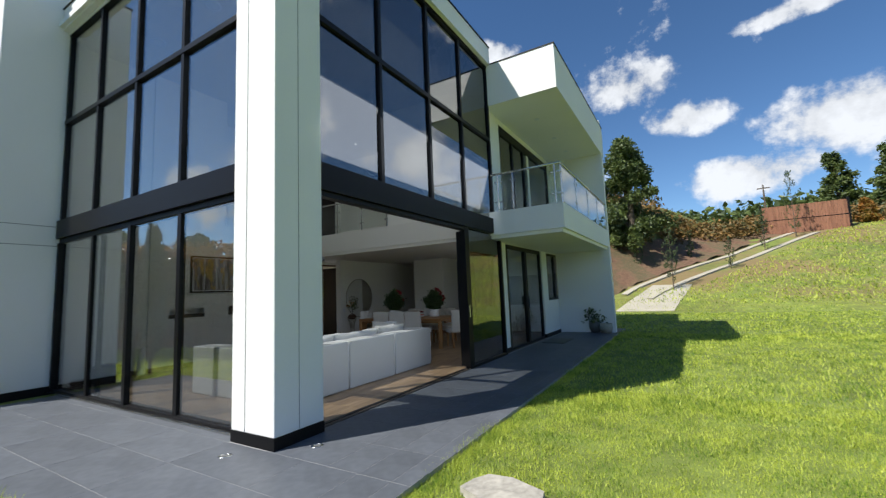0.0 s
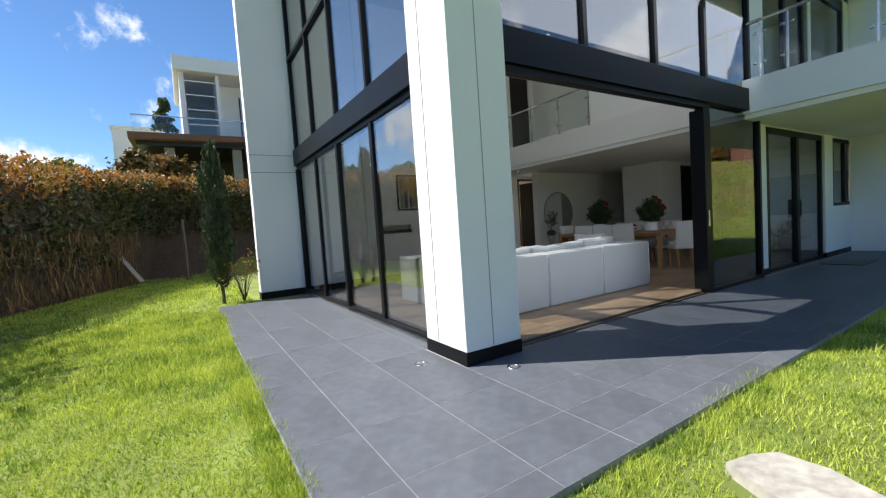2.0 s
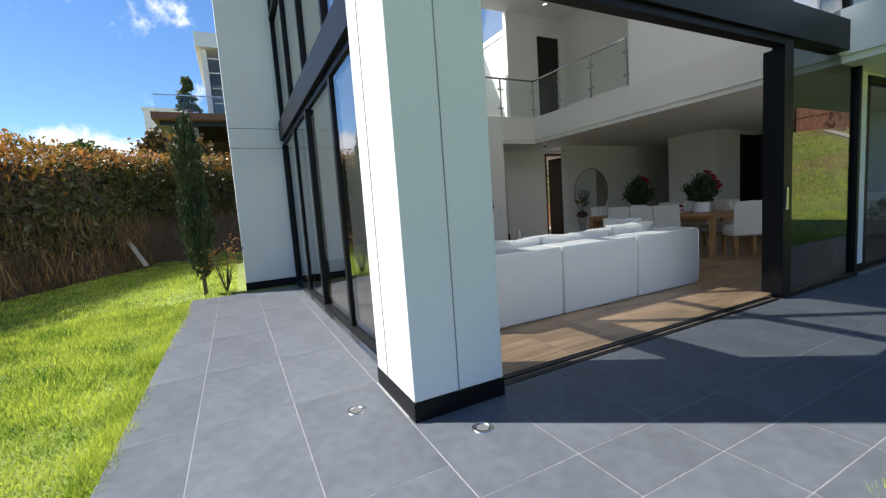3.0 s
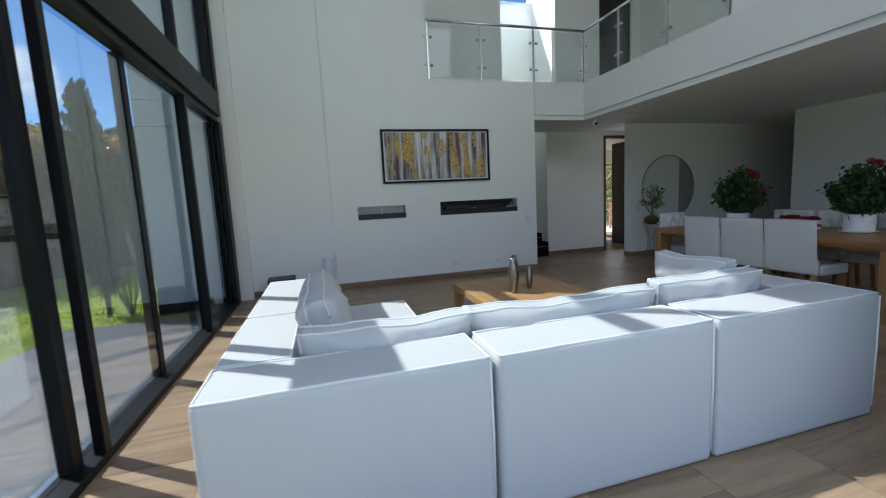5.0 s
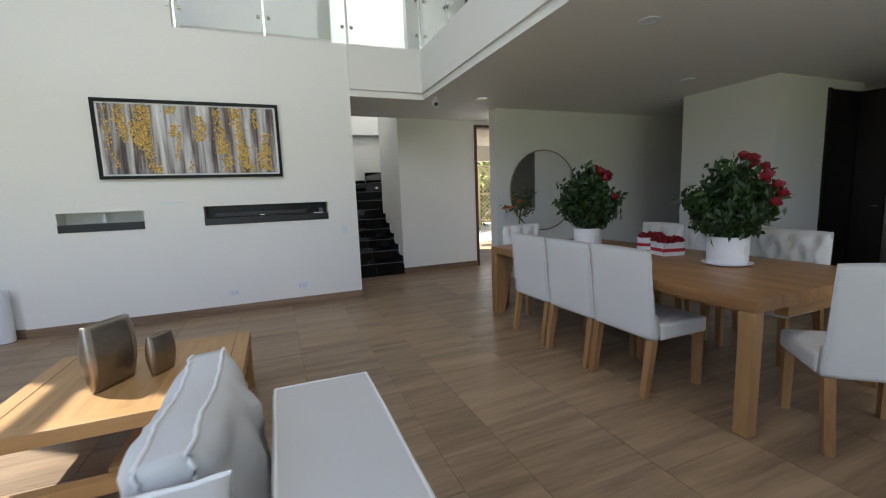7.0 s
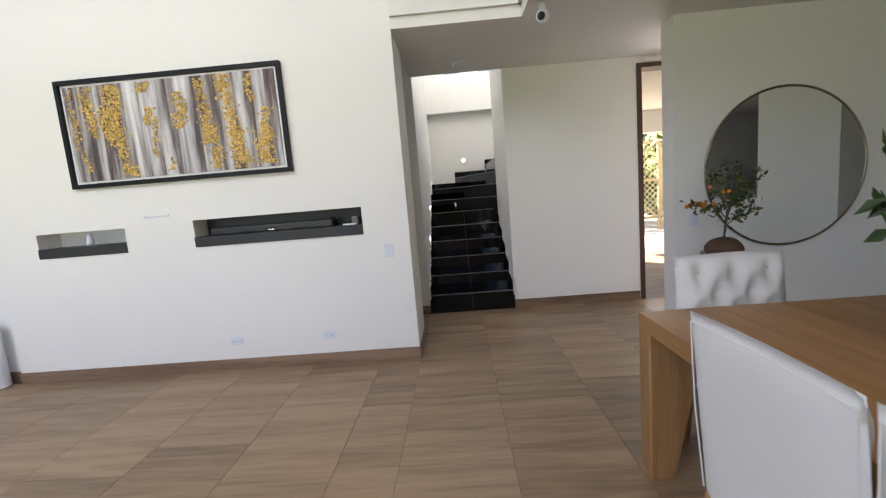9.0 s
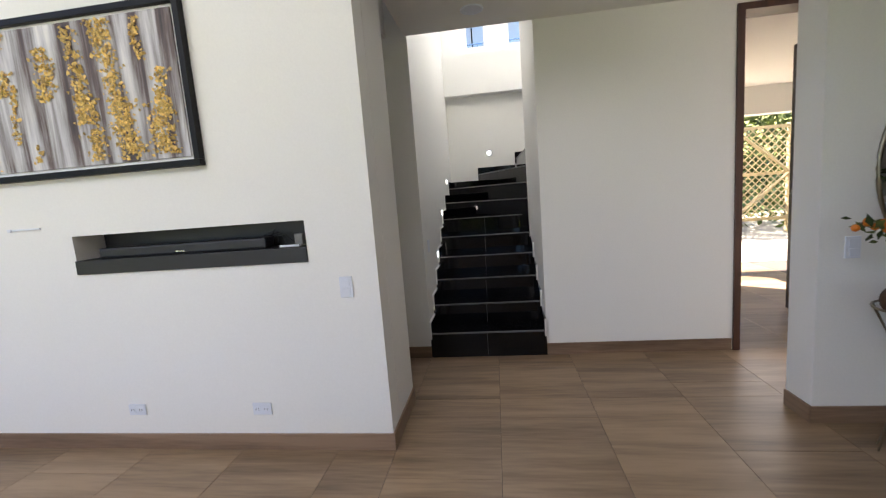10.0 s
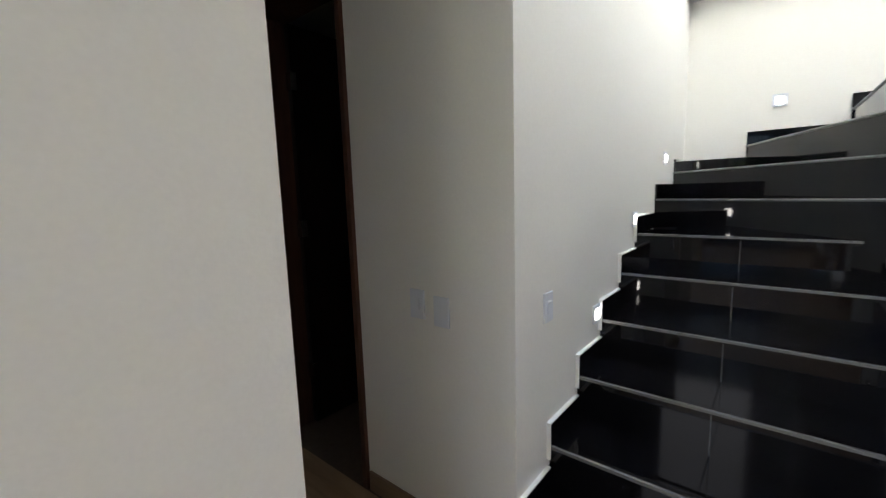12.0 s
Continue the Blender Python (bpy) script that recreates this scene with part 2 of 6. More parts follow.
M_OAKZ = wood("honey_oak_upright", (0.23, 0.115, 0.043), (0.40, 0.225, 0.095), along=2, rough=0.42, scale=1.4)
M_PALE_OAK = wood("pale_oak", (0.31, 0.17, 0.064), (0.45, 0.27, 0.115), along=0, rough=0.4, scale=1.4)
M_PALE_OAKY = wood("pale_oak_across", (0.31, 0.17, 0.064), (0.45, 0.27, 0.115), along=1, rough=0.4, scale=1.4)
M_PALE_OAKZ = wood("pale_oak_upright", (0.31, 0.17, 0.064), (0.45, 0.27, 0.115), along=2, rough=0.42, scale=1.4)
M_DARKWOOD = wood("dark_wenge", (0.005, 0.003, 0.0025), (0.014, 0.008, 0.006), along=2, rough=0.35, scale=1.2)
M_REDWOOD = wood("reddish_door_frame", (0.035, 0.012, 0.008), (0.09, 0.035, 0.02), along=2, rough=0.4)
M_PLASTIC = material("white_plastic", (0.70, 0.73, 0.79), 0.35, vary=0.02, grain=50, bump=0.0)
M_BLACKPL = material("black_plastic", (0.012, 0.012, 0.013), 0.45, vary=0.1, grain=100, bump=0.05)
M_MIRROR = material("mirror_silver", (0.86, 0.88, 0.86), 0.01, metal=1.0, vary=0.0, bump=0.0)
M_BRASS = material("brass_rim", (0.27, 0.235, 0.17), 0.3, metal=1.0, vary=0.05, bump=0.02)
M_VASE = material("ribbed_pewter", (0.36, 0.32, 0.28), 0.36, metal=1.0, vary=0.15, grain=25, bump=0.1)
# Earth of the bank and hedge core; also painted shade under the neighbour's deck.
M_EARTH_SHADE = material("dark_earth_and_shade", (0.06, 0.04, 0.027), 0.95, vary=0.45, grain=9, bump=0.6, blotch=0.8, depth=0.05)
M_BANK = material("red_earth_bank", (0.17, 0.095, 0.055), 0.95, vary=0.5, grain=5, bump=0.8, blotch=0.5, depth=0.1)
M_SLAB = material("mossy_stone", (0.36, 0.335, 0.285), 0.95, vary=0.4, grain=16, bump=0.5, blotch=5)
M_CONC = material("pale_concrete", (0.38, 0.35, 0.28), 0.9, vary=0.15, grain=20, bump=0.2)
M_TURF = material("turf_ground", (0.15, 0.19, 0.034), 0.95, vary=0.5, grain=2.6, bump=0.7, blotch=0.22, depth=0.05)


def dry_patches(m, dry, scale, lo, hi, up_from=None):
    """Patches of dry grass and bare earth mixed into a ground material."""
    n, l = m.node_tree.nodes, m.node_tree.links
    tc, big, fine = n.new("ShaderNodeTexCoord"), n.new("ShaderNodeTexNoise"), n.new("ShaderNodeTexNoise")
    big.inputs["Scale"].default_value, big.inputs["Detail"].default_value, big.inputs["Roughness"].default_value = scale, 6, 0.68
    fine.inputs["Scale"].default_value, fine.inputs["Detail"].default_value, fine.inputs["Roughness"].default_value = 11.0, 5, 0.75
    ramp, sp, mixer = n.new("ShaderNodeMapRange"), n.new("ShaderNodeMapRange"), n.new("ShaderNodeMix")
    ramp.inputs["From Min"].default_value, ramp.inputs["From Max"].default_value = lo, hi
    sp.inputs["From Min"].default_value, sp.inputs["From Max"].default_value = 0.35, 0.65
    sp.inputs["To Min"].default_value, sp.inputs["To Max"].default_value = 0.25, 1.6
    mul = n.new("ShaderNodeMath")
    mul.operation = "MULTIPLY"
    mul.use_clamp = True
    for t in (big, fine):
        l.new(tc.outputs["Object"], t.inputs["Vector"])
    l.new(big.outputs["Fac"], ramp.inputs["Value"])
    l.new(fine.outputs["Fac"], sp.inputs["Value"])
    if up_from is None:
        l.new(ramp.outputs[0], mul.inputs[0])
    else:
        axes, hill, keep = n.new("ShaderNodeSeparateXYZ"), n.new("ShaderNodeMapRange"), n.new("ShaderNodeMath")
        hill.inputs["From Min"].default_value, hill.inputs["From Max"].default_value = up_from, up_from + 6.0
        keep.operation = "MULTIPLY"
        l.new(tc.outputs["Object"], axes.inputs[0])
        l.new(axes.outputs["Y"], hill.inputs["Value"])
        l.new(ramp.outputs[0], keep.inputs[0])
        l.new(hill.outputs[0], keep.inputs[1])
        l.new(keep.outputs[0], mul.inputs[0])
    l.new(sp.outputs[0], mul.inputs[1])
    mixer.data_type = "RGBA"
    base = n["Principled BSDF"].inputs["Base Color"]
    l.new(base.links[0].from_socket, mixer.inputs[6])
    mixer.inputs[7].default_value = (*dry, 1)
    l.new(mul.outputs[0], mixer.inputs[0])
    l.new(mixer.outputs[2], base)


dry_patches(M_TURF, (0.21, 0.14, 0.065), 0.16, 0.40, 0.56, 24.0)
dry_patches(M_BANK, (0.10, 0.085, 0.04), 0.5, 0.46, 0.6)
M_GRASS = leaf("grass_blades", (0.10, 0.21, 0.016), (0.60, 0.66, 0.10), 0.55, 0.35, 1.9, 0.52)
M_CYP = leaf("cypress_green", (0.025, 0.045, 0.016), (0.09, 0.12, 0.035), 0.6, 0.15)
M_HEDGE = leaf("hedge_leaves", (0.016, 0.03, 0.008), (0.10, 0.095, 0.022), 0.35, 0.18, 1.6)
M_HEDGETOP = leaf("hedge_new_leaves", (0.20, 0.17, 0.03), (0.46, 0.20, 0.05), 0.5, 0.35, 1.3)
M_REED = leaf("dry_reeds", (0.10, 0.06, 0.025), (0.27, 0.16, 0.065), 0.8, 0.1)
M_TREE = leaf("tree_leaves", (0.035, 0.06, 0.018), (0.13, 0.17, 0.04), 0.5, 0.25)
M_SCRUB = leaf("autumn_scrub", (0.06, 0.07, 0.02), (0.27, 0.15, 0.04), 0.6, 0.2)
M_BARK = material("grey_bark", (0.11, 0.085, 0.06), 0.9, vary=0.3, grain=25, bump=0.5)
M_PLANT = leaf("glossy_rose_leaves", (0.012, 0.035, 0.010), (0.05, 0.10, 0.025), 0.35, 0.15)
M_ROSE = material("red_rose", (0.22, 0.004, 0.012), 0.6, vary=0.25, grain=30, bump=0.2)
M_BOX = material("white_card", (0.80, 0.79, 0.80), 0.5, vary=0.02, bump=0.02)
M_RIBBON = material("red_ribbon", (0.45, 0.01, 0.03), 0.35, vary=0.08)
M_ORANGE = material("orange_fruit", (0.70, 0.20, 0.02), 0.4, vary=0.1, grain=60, bump=0.1)
M_COIR = material("brown_coir", (0.10, 0.055, 0.03), 0.95, vary=0.4, grain=60, bump=0.6)
M_LAMP = glow("lamp_lens", (1.0, 0.93, 0.82), 6.0)
M_STEPLAMP = glow("step_lamp_lens", (1.0, 0.95, 0.86), 2.5)
M_FENCE = wood("red_brown_boards", (0.16, 0.065, 0.035), (0.33, 0.15, 0.085), along=2, rough=0.7)
M_DECK = wood("deck_timber", (0.15, 0.065, 0.035), (0.28, 0.135, 0.07), along=1, rough=0.7, scale=0.4)
M_TAN = material("weathered_lattice", (0.42, 0.33, 0.18), 0.8, vary=0.2, grain=20)
M_MARBLE = material("pale_marble", (0.62, 0.61, 0.58), 0.2, vary=0.15, grain=6, bump=0.0)
M_CURTAIN = material("sheer_curtain", (0.75, 0.75, 0.73), 0.9, vary=0.04, grain=60)


# ---------- builders ----------
def box(bm, x0, y0, z0, x1, y1, z1, bevel=0.0, seg=2):
    vs = [bm.verts.new((x, y, z)) for z in (z0, z1) for y in (y0, y1) for x in (x0, x1)]
    fs = [bm.faces.new([vs[i] for i in q]) for q in ((0, 2, 3, 1), (4, 5, 7, 6), (0, 1, 5, 4), (1, 3, 7, 5), (3, 2, 6, 7), (2, 0, 4, 6))]
    if bevel:
        es = {e for f in fs for e in f.edges}
        bmesh.ops.bevel(bm, geom=list(es), offset=bevel, segments=seg, profile=0.6, affect="EDGES", clamp_overlap=True)
    return bm


def boxes(*specs, bevel=0.0):
    bm = bmesh.new()
    for s in specs:
        box(bm, *s, bevel=bevel)
    return bm


def cyl(bm, x, y, z0, z1, r0, r1=None, n=24, cap=True):
    r1 = r0 if r1 is None else r1
    lo = [bm.verts.new((x + r0 * math.cos(2 * math.pi * i / n), y + r0 * math.sin(2 * math.pi * i / n), z0)) for i in range(n)]
    hi = [bm.verts.new((x + r1 * math.cos(2 * math.pi * i / n), y + r1 * math.sin(2 * math.pi * i / n), z1)) for i in range(n)]
    for i in range(n):
        bm.faces.new((lo[i], lo[(i + 1) % n], hi[(i + 1) % n], hi[i]))
    if cap:
        bm.faces.new(lo[::-1])
        bm.faces.new(hi)
    return bm


def lathe(bm, profile, n=28, x=0, y=0):
    rings = []
    for r, z in profile:
        rings.append([bm.verts.new((x + r * math.cos(2 * math.pi * i / n), y + r * math.sin(2 * math.pi * i / n), z)) for i in range(n)])
    for a, b in zip(rings, rings[1:]):
        for i in range(n):
            bm.faces.new((a[i], a[(i + 1) % n], b[(i + 1) % n], b[i]))
    return bm


def tube(bm, pts, r, n=8, close=False, taper=None):
    """A round bar along a line of points."""
    pts = [Vector(p) for p in pts]
    rings = []
    m = len(pts)
    for i, p in enumerate(pts):
        a = pts[(i - 1) % m] if (close or i) else p
        b = pts[(i + 1) % m] if (close or i < m - 1) else p
        d = (b - a).normalized()
        s = d.cross(Vector((0, 0, 1)))
        s = d.cross(Vector((1, 0, 0))) if s.length < 0.05 else s
        s.normalize()
        w = d.cross(s)
        rr = r if taper is None else r + (taper - r) * i / max(1, m - 1)
        rings.append([bm.verts.new(p + rr * (math.cos(2 * math.pi * k / n) * s + math.sin(2 * math.pi * k / n) * w)) for k in range(n)])
    for i in range(m if close else m - 1):
        a, b = rings[i], rings[(i + 1) % m]
        for k in range(n):
            bm.faces.new((a[k], a[(k + 1) % n], b[(k + 1) % n], b[k]))
    if not close:
        bm.faces.new(rings[0][::-1])
        bm.faces.new(rings[-1])
    return bm


def mesh_of(name, bm, mat, smooth=False):
    bmesh.ops.recalc_face_normals(bm, faces=bm.faces)
    me = bpy.data.meshes.new(name)
    bm.to_mesh(me)
    bm.free()
    me.materials.append(mat)
    if smooth:
        for p in me.polygons:
            p.use_smooth = True
    return me


def part(name, bm, mat, parent, label="", smooth=False):
    ob = new(name, mesh_of(name, bm, mat, smooth))
    ob.parent = parent
    return tagged(ob, label)


def piece(name, me, parent, at=(0, 0, 0), rz=0.0):
    ob = new(name, me)
    ob.parent = parent
    ob.location, ob.rotation_euler = at, (0, 0, rz)
    return ob


def thing(name, label, category, at=(0, 0, 0), rz=0, group="", kind=""):
    ob = new(name)
    ob.empty_display_size = 0.1
    ob.matrix_world = pose(*at, 0, 0, rz)
    return tagged(ob, label, category, group, kind)


def solid(name, bm, mat, label, category="", group="", kind="structure", smooth=False):
    ob = new(name, mesh_of(name, bm, mat, smooth))
    return tagged(ob, label, category or name.split("_")[0], group, kind)


def soup(name, verts, faces, mat):
    """One mesh from arrays of corners and faces."""
    me = bpy.data.meshes.new(name)
    me.from_pydata(verts.tolist(), [], faces.tolist())
    me.materials.append(mat)
    me.update()
    return me


def leaves(pts, size, rng, upright=0.0, aspect=0.5):
    """Two-triangle leaves at the points, turned at random."""
    n = len(pts)
    a = rng.normal(size=(n, 3))
    a[:, 2] += upright * 2.0
    a /= np.linalg.norm(a, axis=1)[:, None]
    b = np.cross(a, rng.normal(size=(n, 3)))
    b /= np.linalg.norm(b, axis=1)[:, None] + 1e-9
    s = size * rng.uniform(0.6, 1.4, (n, 1))
    c = np.cross(a, b)
    v = np.stack([pts - a * s, pts + b * s * aspect + c * s * 0.15, pts + a * s, pts - b * s * aspect + c * s * 0.15], 1).reshape(-1, 3)
    f = np.arange(4 * n).reshape(-1, 4)
    return v, f


RNG = np.random.default_rng(7)


# ---------- ground ----------
def ground_z(x, y):
    """Flat round the house, a rising hillside beyond the lawn, and a gentle rise on the garden side."""
    up = 0.262 * min(max(0.0, y - 24.5), 23.0) + 0.05 * min(max(0.0, y - 47.5), 40.0)
    far = min(max(0.0, math.hypot(x, y) - 75.0) * 0.13, 10.0)
    bank = 0.0
    if y > 20:
        s = min(1.0, max(0.0, (-4.6 - x + 0.42 * (y - 29)) / 5.0))
        bank = 4.6 * s * s * (3 - 2 * s) * min(1.0, (y - 20) / 8.0) * min(1.0, max(0.0, 1 - (y - 42) / 20.0))
    left = 0.0
    if x < -17.8:
        s = min(1.0, (-17.8 - x) / 4.5)
        left = 1.6 * s * s * (3 - 2 * s) * min(1.0, max(0.0, (7.5 - y) / 4.0))
    wob = 0.05 * noise.noise(Vector((x * 0.25, y * 0.25, 0.3))) if (x > -1.5 or y < 0.8 or x < -14) else 0.0
    if y > 25:
        wob += 0.35 * noise.noise(Vector((x * 0.11, y * 0.11, 2.0)))
    return up + far + bank + left + wob - 0.045


def spread(a, b, step, reach, grow=1.16):
    out = list(np.arange(a, b + 1e-6, step))
    s, v = step, out[-1]
    while v < reach:
        s *= grow
        v += s
        out.append(v)
    s, v = step, out[0]
    while v > -reach:
        s *= grow
        v -= s
        out.insert(0, v)
    return out


gx, gy = spread(-24, 24, 0.8, 900), spread(-12, 52, 0.8, 900)
gv = np.array([(x, y, ground_z(x, y)) for y in gy for x in gx])
nx = len(gx)
gf = np.array([(j * nx + i, j * nx + i + 1, (j + 1) * nx + i + 1, (j + 1) * nx + i) for j in range(len(gy) - 1) for i in range(nx - 1)
               if not (-14 < gx[i] and gx[i + 1] < -4.2 and 4.2 < gy[j] and gy[j + 1] < 13)])
ground = tagged(new("ground", soup("ground", gv, gf, M_TURF)), "mown green lawn rising to a dry grassy hillside", "ground", kind="structure")

# ---------- house shell ----------
Y0, XF, YG = 9.38, -3.78, 3.05     # edge of the upper floor, front glazing, side glazing
ZC, ZU, ZT = 2.78, 3.45, 6.80      # low ceiling, upper floor, high ceiling
XT, XM = -10.25, -10.52            # picture wall, mirror wall

floor = solid("floor", boxes((-14.6, 3.0, -0.25, XF, 18.6, -0.003), (-15.2, 9.4, -0.25, -14.6, 16, -0.003)), M_GROUT_IN, "wood-look porcelain tiled floor of the living room")
patio = solid("pavement", boxes((-9.5, 1.2, -0.25, -2.0, 3.0, -0.0012), (XF, 3.0, -0.25, -2.0, 15.6, -0.0012)), M_GROUT, "dark slate tiled patio with pale joints", "patio")

# picture wall with two niches, end face, and the part above towards the garden glass
N1, N2 = (5.01, 5.82, 1.14, 1.355), (6.44, 7.925, 1.14, 1.375)
XB = -10.83
wall = bmesh.new()
for y0, y1, z0, z1 in ((4.6, 8.32, 0, 1.14), (4.6, N1[0], 1.14, 1.375), (N1[1], N2[0], 1.14, 1.375), (N2[1], 8.32, 1.14, 1.375), (N1[0], N1[1], N1[3], 1.375),
                       (4.6, 8.32, 1.375, ZU)):
    box(wall, XT - 0.22, y0, z0, XT, y1, z1)
box(wall, XB, 4.6, 0, XT - 0.22, 8.32, ZU)
box(wall, XB, 3.3, 0, XT - 0.05, 4.6, ZT)
box(wall, XB, 3.12, 0, XT + 0.06, 3.3, ZT)
box(wall, XB, 4.6, ZU, XT, 6.33, ZT)
wall_picture = solid("wall_west", wall, M_WALL, "white painted wall with two narrow niches")
solid("trim", boxes((-10.4225, 8.315, 0.1, -10.4175, 8.3215, ZC - 0.09)), M_CEIL, "thin vertical joint line in plaster", "joint")

# hall behind it, stair walls
DOOR_Y0, DOOR_Y1 = 6.72, 7.52
hall = boxes((-11.80, 3.3, 0, -11.62, DOOR_Y0, ZC), (-11.80, DOOR_Y1, 0, -11.62, 8.16, ZC), (-11.80, DOOR_Y0, 2.45, -11.62, DOOR_Y1, ZC))
solid("wall_hall", hall, M_WALL, "white painted hall wall beside the stair")
solid("wall_stair_left", boxes((-14.62, 8.16, 0, -11.62, 8.34, ZT)), M_WALL, "cream white stair wall with small step lights")
solid("wall_stair_right", boxes((-12.98, 9.365, 0, -11.62, 9.56, ZU), (-14.6, 10.62, 0, -11.79, 10.80, ZT)), M_WALL, "white wall beside the black stair")
solid("wall_stair_end", boxes((-14.62, 8.34, 0, -14.42, 10.7, 2.866), (-14.62, 8.34, 2.866, -14.26, 10.7, 3.43), (-14.62, 8.34, 3.43, -14.40, 8.70, ZT), (-14.62, 8.96, 3.43, -14.40, 9.32, ZT),
                              (-14.62, 9.58, 3.43, -14.40, 10.7, ZT), (-14.62, 8.70, 4.75, -14.40, 8.96, ZT), (-14.62, 9.32, 4.75, -14.40, 9.58, ZT), (-14.62, 8.70, 3.43, -14.40, 8.96, 3.55), (-14.62, 9.32, 3.43, -14.40, 9.58, 3.55)), M_WALL, "cream stairwell wall with a ledge and slit windows")
solid("wall_facing", boxes((-11.78, 9.56, 0, -11.62, 10.87, ZC), (-11.78, 10.87, 2.70, -11.62, 12.0, ZC)), M_WALL, "white painted wall beside the rear door")
solid("wall_mirror", boxes((XM - 0.21, 10.71, 0, XM, 13.5, ZC), (XM - 0.21, 13.5, 0, XM, 17.5, ZC)), M_WALL, "white painted wall with the round mirror")
solid("wall_dining", boxes((-9.17, 13.32, 0, -7.84, 13.5, ZC), (-8.0, 13.5, 0, -7.84, 14.40, ZC), (-9.17, 13.5, 0, -9.0, 17.5, ZC), (XM, 17.4, 0, -9.17, 17.6, ZC)), M_WALL, "white painted wall at the end of the dining room")
solid("wall_kitchen", boxes((-8.0, 18.4, 0, -3.6, 18.6, ZC), (-8.16, 15.3, 0, -8.0, 18.6, ZC), (-8.0, 14.40, 2.66, -7.84, 15.3, ZC)), M_WALL, "white kitchen wall with dark units")
solid("wall_garden_room", boxes((-14.6, 3.12, 0, XB, 3.3, ZT), (-14.78, 3.12, 0, -14.6, 8.34, ZC)), M_WALL, "white outer wall")

# floors between storeys, with the open edge and its shadow step
slab = boxes((-10.25, Y0, ZC, XF + 0.03, 18.6, ZU - 0.05), (-15.6, 10.8, ZC, -10.25, 18.6, ZU - 0.05), (-11.62, 8.32, ZC, -10.25, 10.8, ZU - 0.05), (-14.6, 3.3, ZC, -10.86, 8.16, ZU - 0.05))
box(slab, -10.25, Y0 - 0.03, ZC + 0.09, XF + 0.03, Y0, ZU)
box(slab, -10.25, 8.32, ZC + 0.09, -10.22, Y0, ZU)
ceiling_low = solid("ceiling_low", slab, M_CEIL, "flat pale plaster ceiling under the upper floor", "ceiling")
solid("ceiling_high", boxes((-14.62, 2.95, ZT, XF + 0.05, 8.3, ZT + 0.1), (-11.7, 8.3, ZT, XF + 0.05, 18.6, ZT + 0.1), (-14.62, 10.6, ZT, -11.7, 18.6, ZT + 0.1)), M_CEIL, "white plaster ceiling with round downlights", "ceiling")
solid("roof", boxes((-14.7, 2.80, ZT + 0.1, XF + 0.06, 8.3, 7.0), (-11.7, 8.3, ZT + 0.1, XF + 0.06, 18.8, 7.0), (-14.7, 10.6, ZT + 0.1, -11.7, 18.8, 7.0)), M_OUT, "flat white rendered roof", "roof")
solid("window_skylight", boxes((-14.62, 8.3, 6.92, -11.7, 10.6, 6.93)), M_RAILGLASS, "clear skylight above the stair", "skylight")

# upper rooms seen over the rail
solid("wall_upper_front", boxes((-7.28, Y0 - 0.03, ZU, XF - 0.1, Y0 + 0.14, ZT)), M_WALL, "white upper wall over the living room")
solid("wall_upper_back", boxes((-11.75, 9.62, ZU - 0.05, -11.6, 10.75, ZT), (-11.75, 11.62, ZU - 0.05, -11.6, 12.0, ZT), (-11.75, 10.75, 6.25, -11.6, 11.62, ZT),
                               (-11.6, 11.85, ZU - 0.05, -9.0, 12.0, ZT), (-8.1, 11.85, ZU - 0.05, XF - 0.1, 12.0, ZT), (-9.0, 11.85, 5.75, -8.1, 12.0, ZT)), M_WALL, "white upper landing wall")
solid("wall_upper_side", boxes((-11.8, 6.2, ZU - 0.05, -11.62, 8.16, ZT)), M_WALL, "white landing wall")
solid("wall_outer_back", boxes((-14.7, 18.6, 0, XF + 0.1, 18.8, ZT), (-14.8, 10.7, ZU, -14.62, 18.6, ZT), (-11.8, 12.0, 0, -11.62, 17.6, ZC)), M_OUT, "white outer wall of the house")
for name, x0, y0, x1, y1, z1, lab in (("door_upper", -11.68, 10.76, -11.64, 11.61, 6.24, "dark wood upper door, closed"),):
    d = thing(name, lab, "door", kind="structure")
    part("door_leaf", boxes((x0, y0, ZU, x1, y1, z1)), M_DARKWOOD, d)

# ---------- outside shell ----------
col = bmesh.new()
box(col, -4.33, 2.80, 0.12, -3.63, 3.44, 7.28, 0.012)
column = thing("column", "white rendered corner column with dark plinth", "column", kind="structure")
part("shaft", col, M_OUT, column)
part("plinth", boxes((-4.335, 2.795, -0.02, -3.625, 3.445, 0.12), bevel=0.004), M_ALU, column, "dark plinth")
for gx0, gy0, gx1, gy1 in ((-4.10, 2.796, -4.092, 2.801), (-3.631, 3.10, -3.627, 3.108)):
    part("joint", boxes((gx0, gy0, 0.12, gx1, gy1, 7.2)), M_GROUT, column)

wing = thing("wall_wing", "tall white fin wall beside the glazing", "wall", kind="structure")
part("shaft", boxes((-10.34, 2.05, 0.10, -10.04, 3.02, 7.95), bevel=0.012), M_OUT, wing)
part("plinth", boxes((-10.345, 2.045, -0.1, -10.035, 3.02, 0.10), bevel=0.004), M_ALU, wing, "dark plinth")
part("joint", boxes((-10.042, 2.052, 2.62, -10.037, 3.0, 2.632), (-10.042, 2.052, 2.98, -10.037, 3.0, 2.992)), M_GROUT, wing)
solid("wall_outer_side", boxes((-14.7, 2.7, -0.3, -10.34, 3.12, 6.2)), M_OUT, "white outer side wall", "wall")

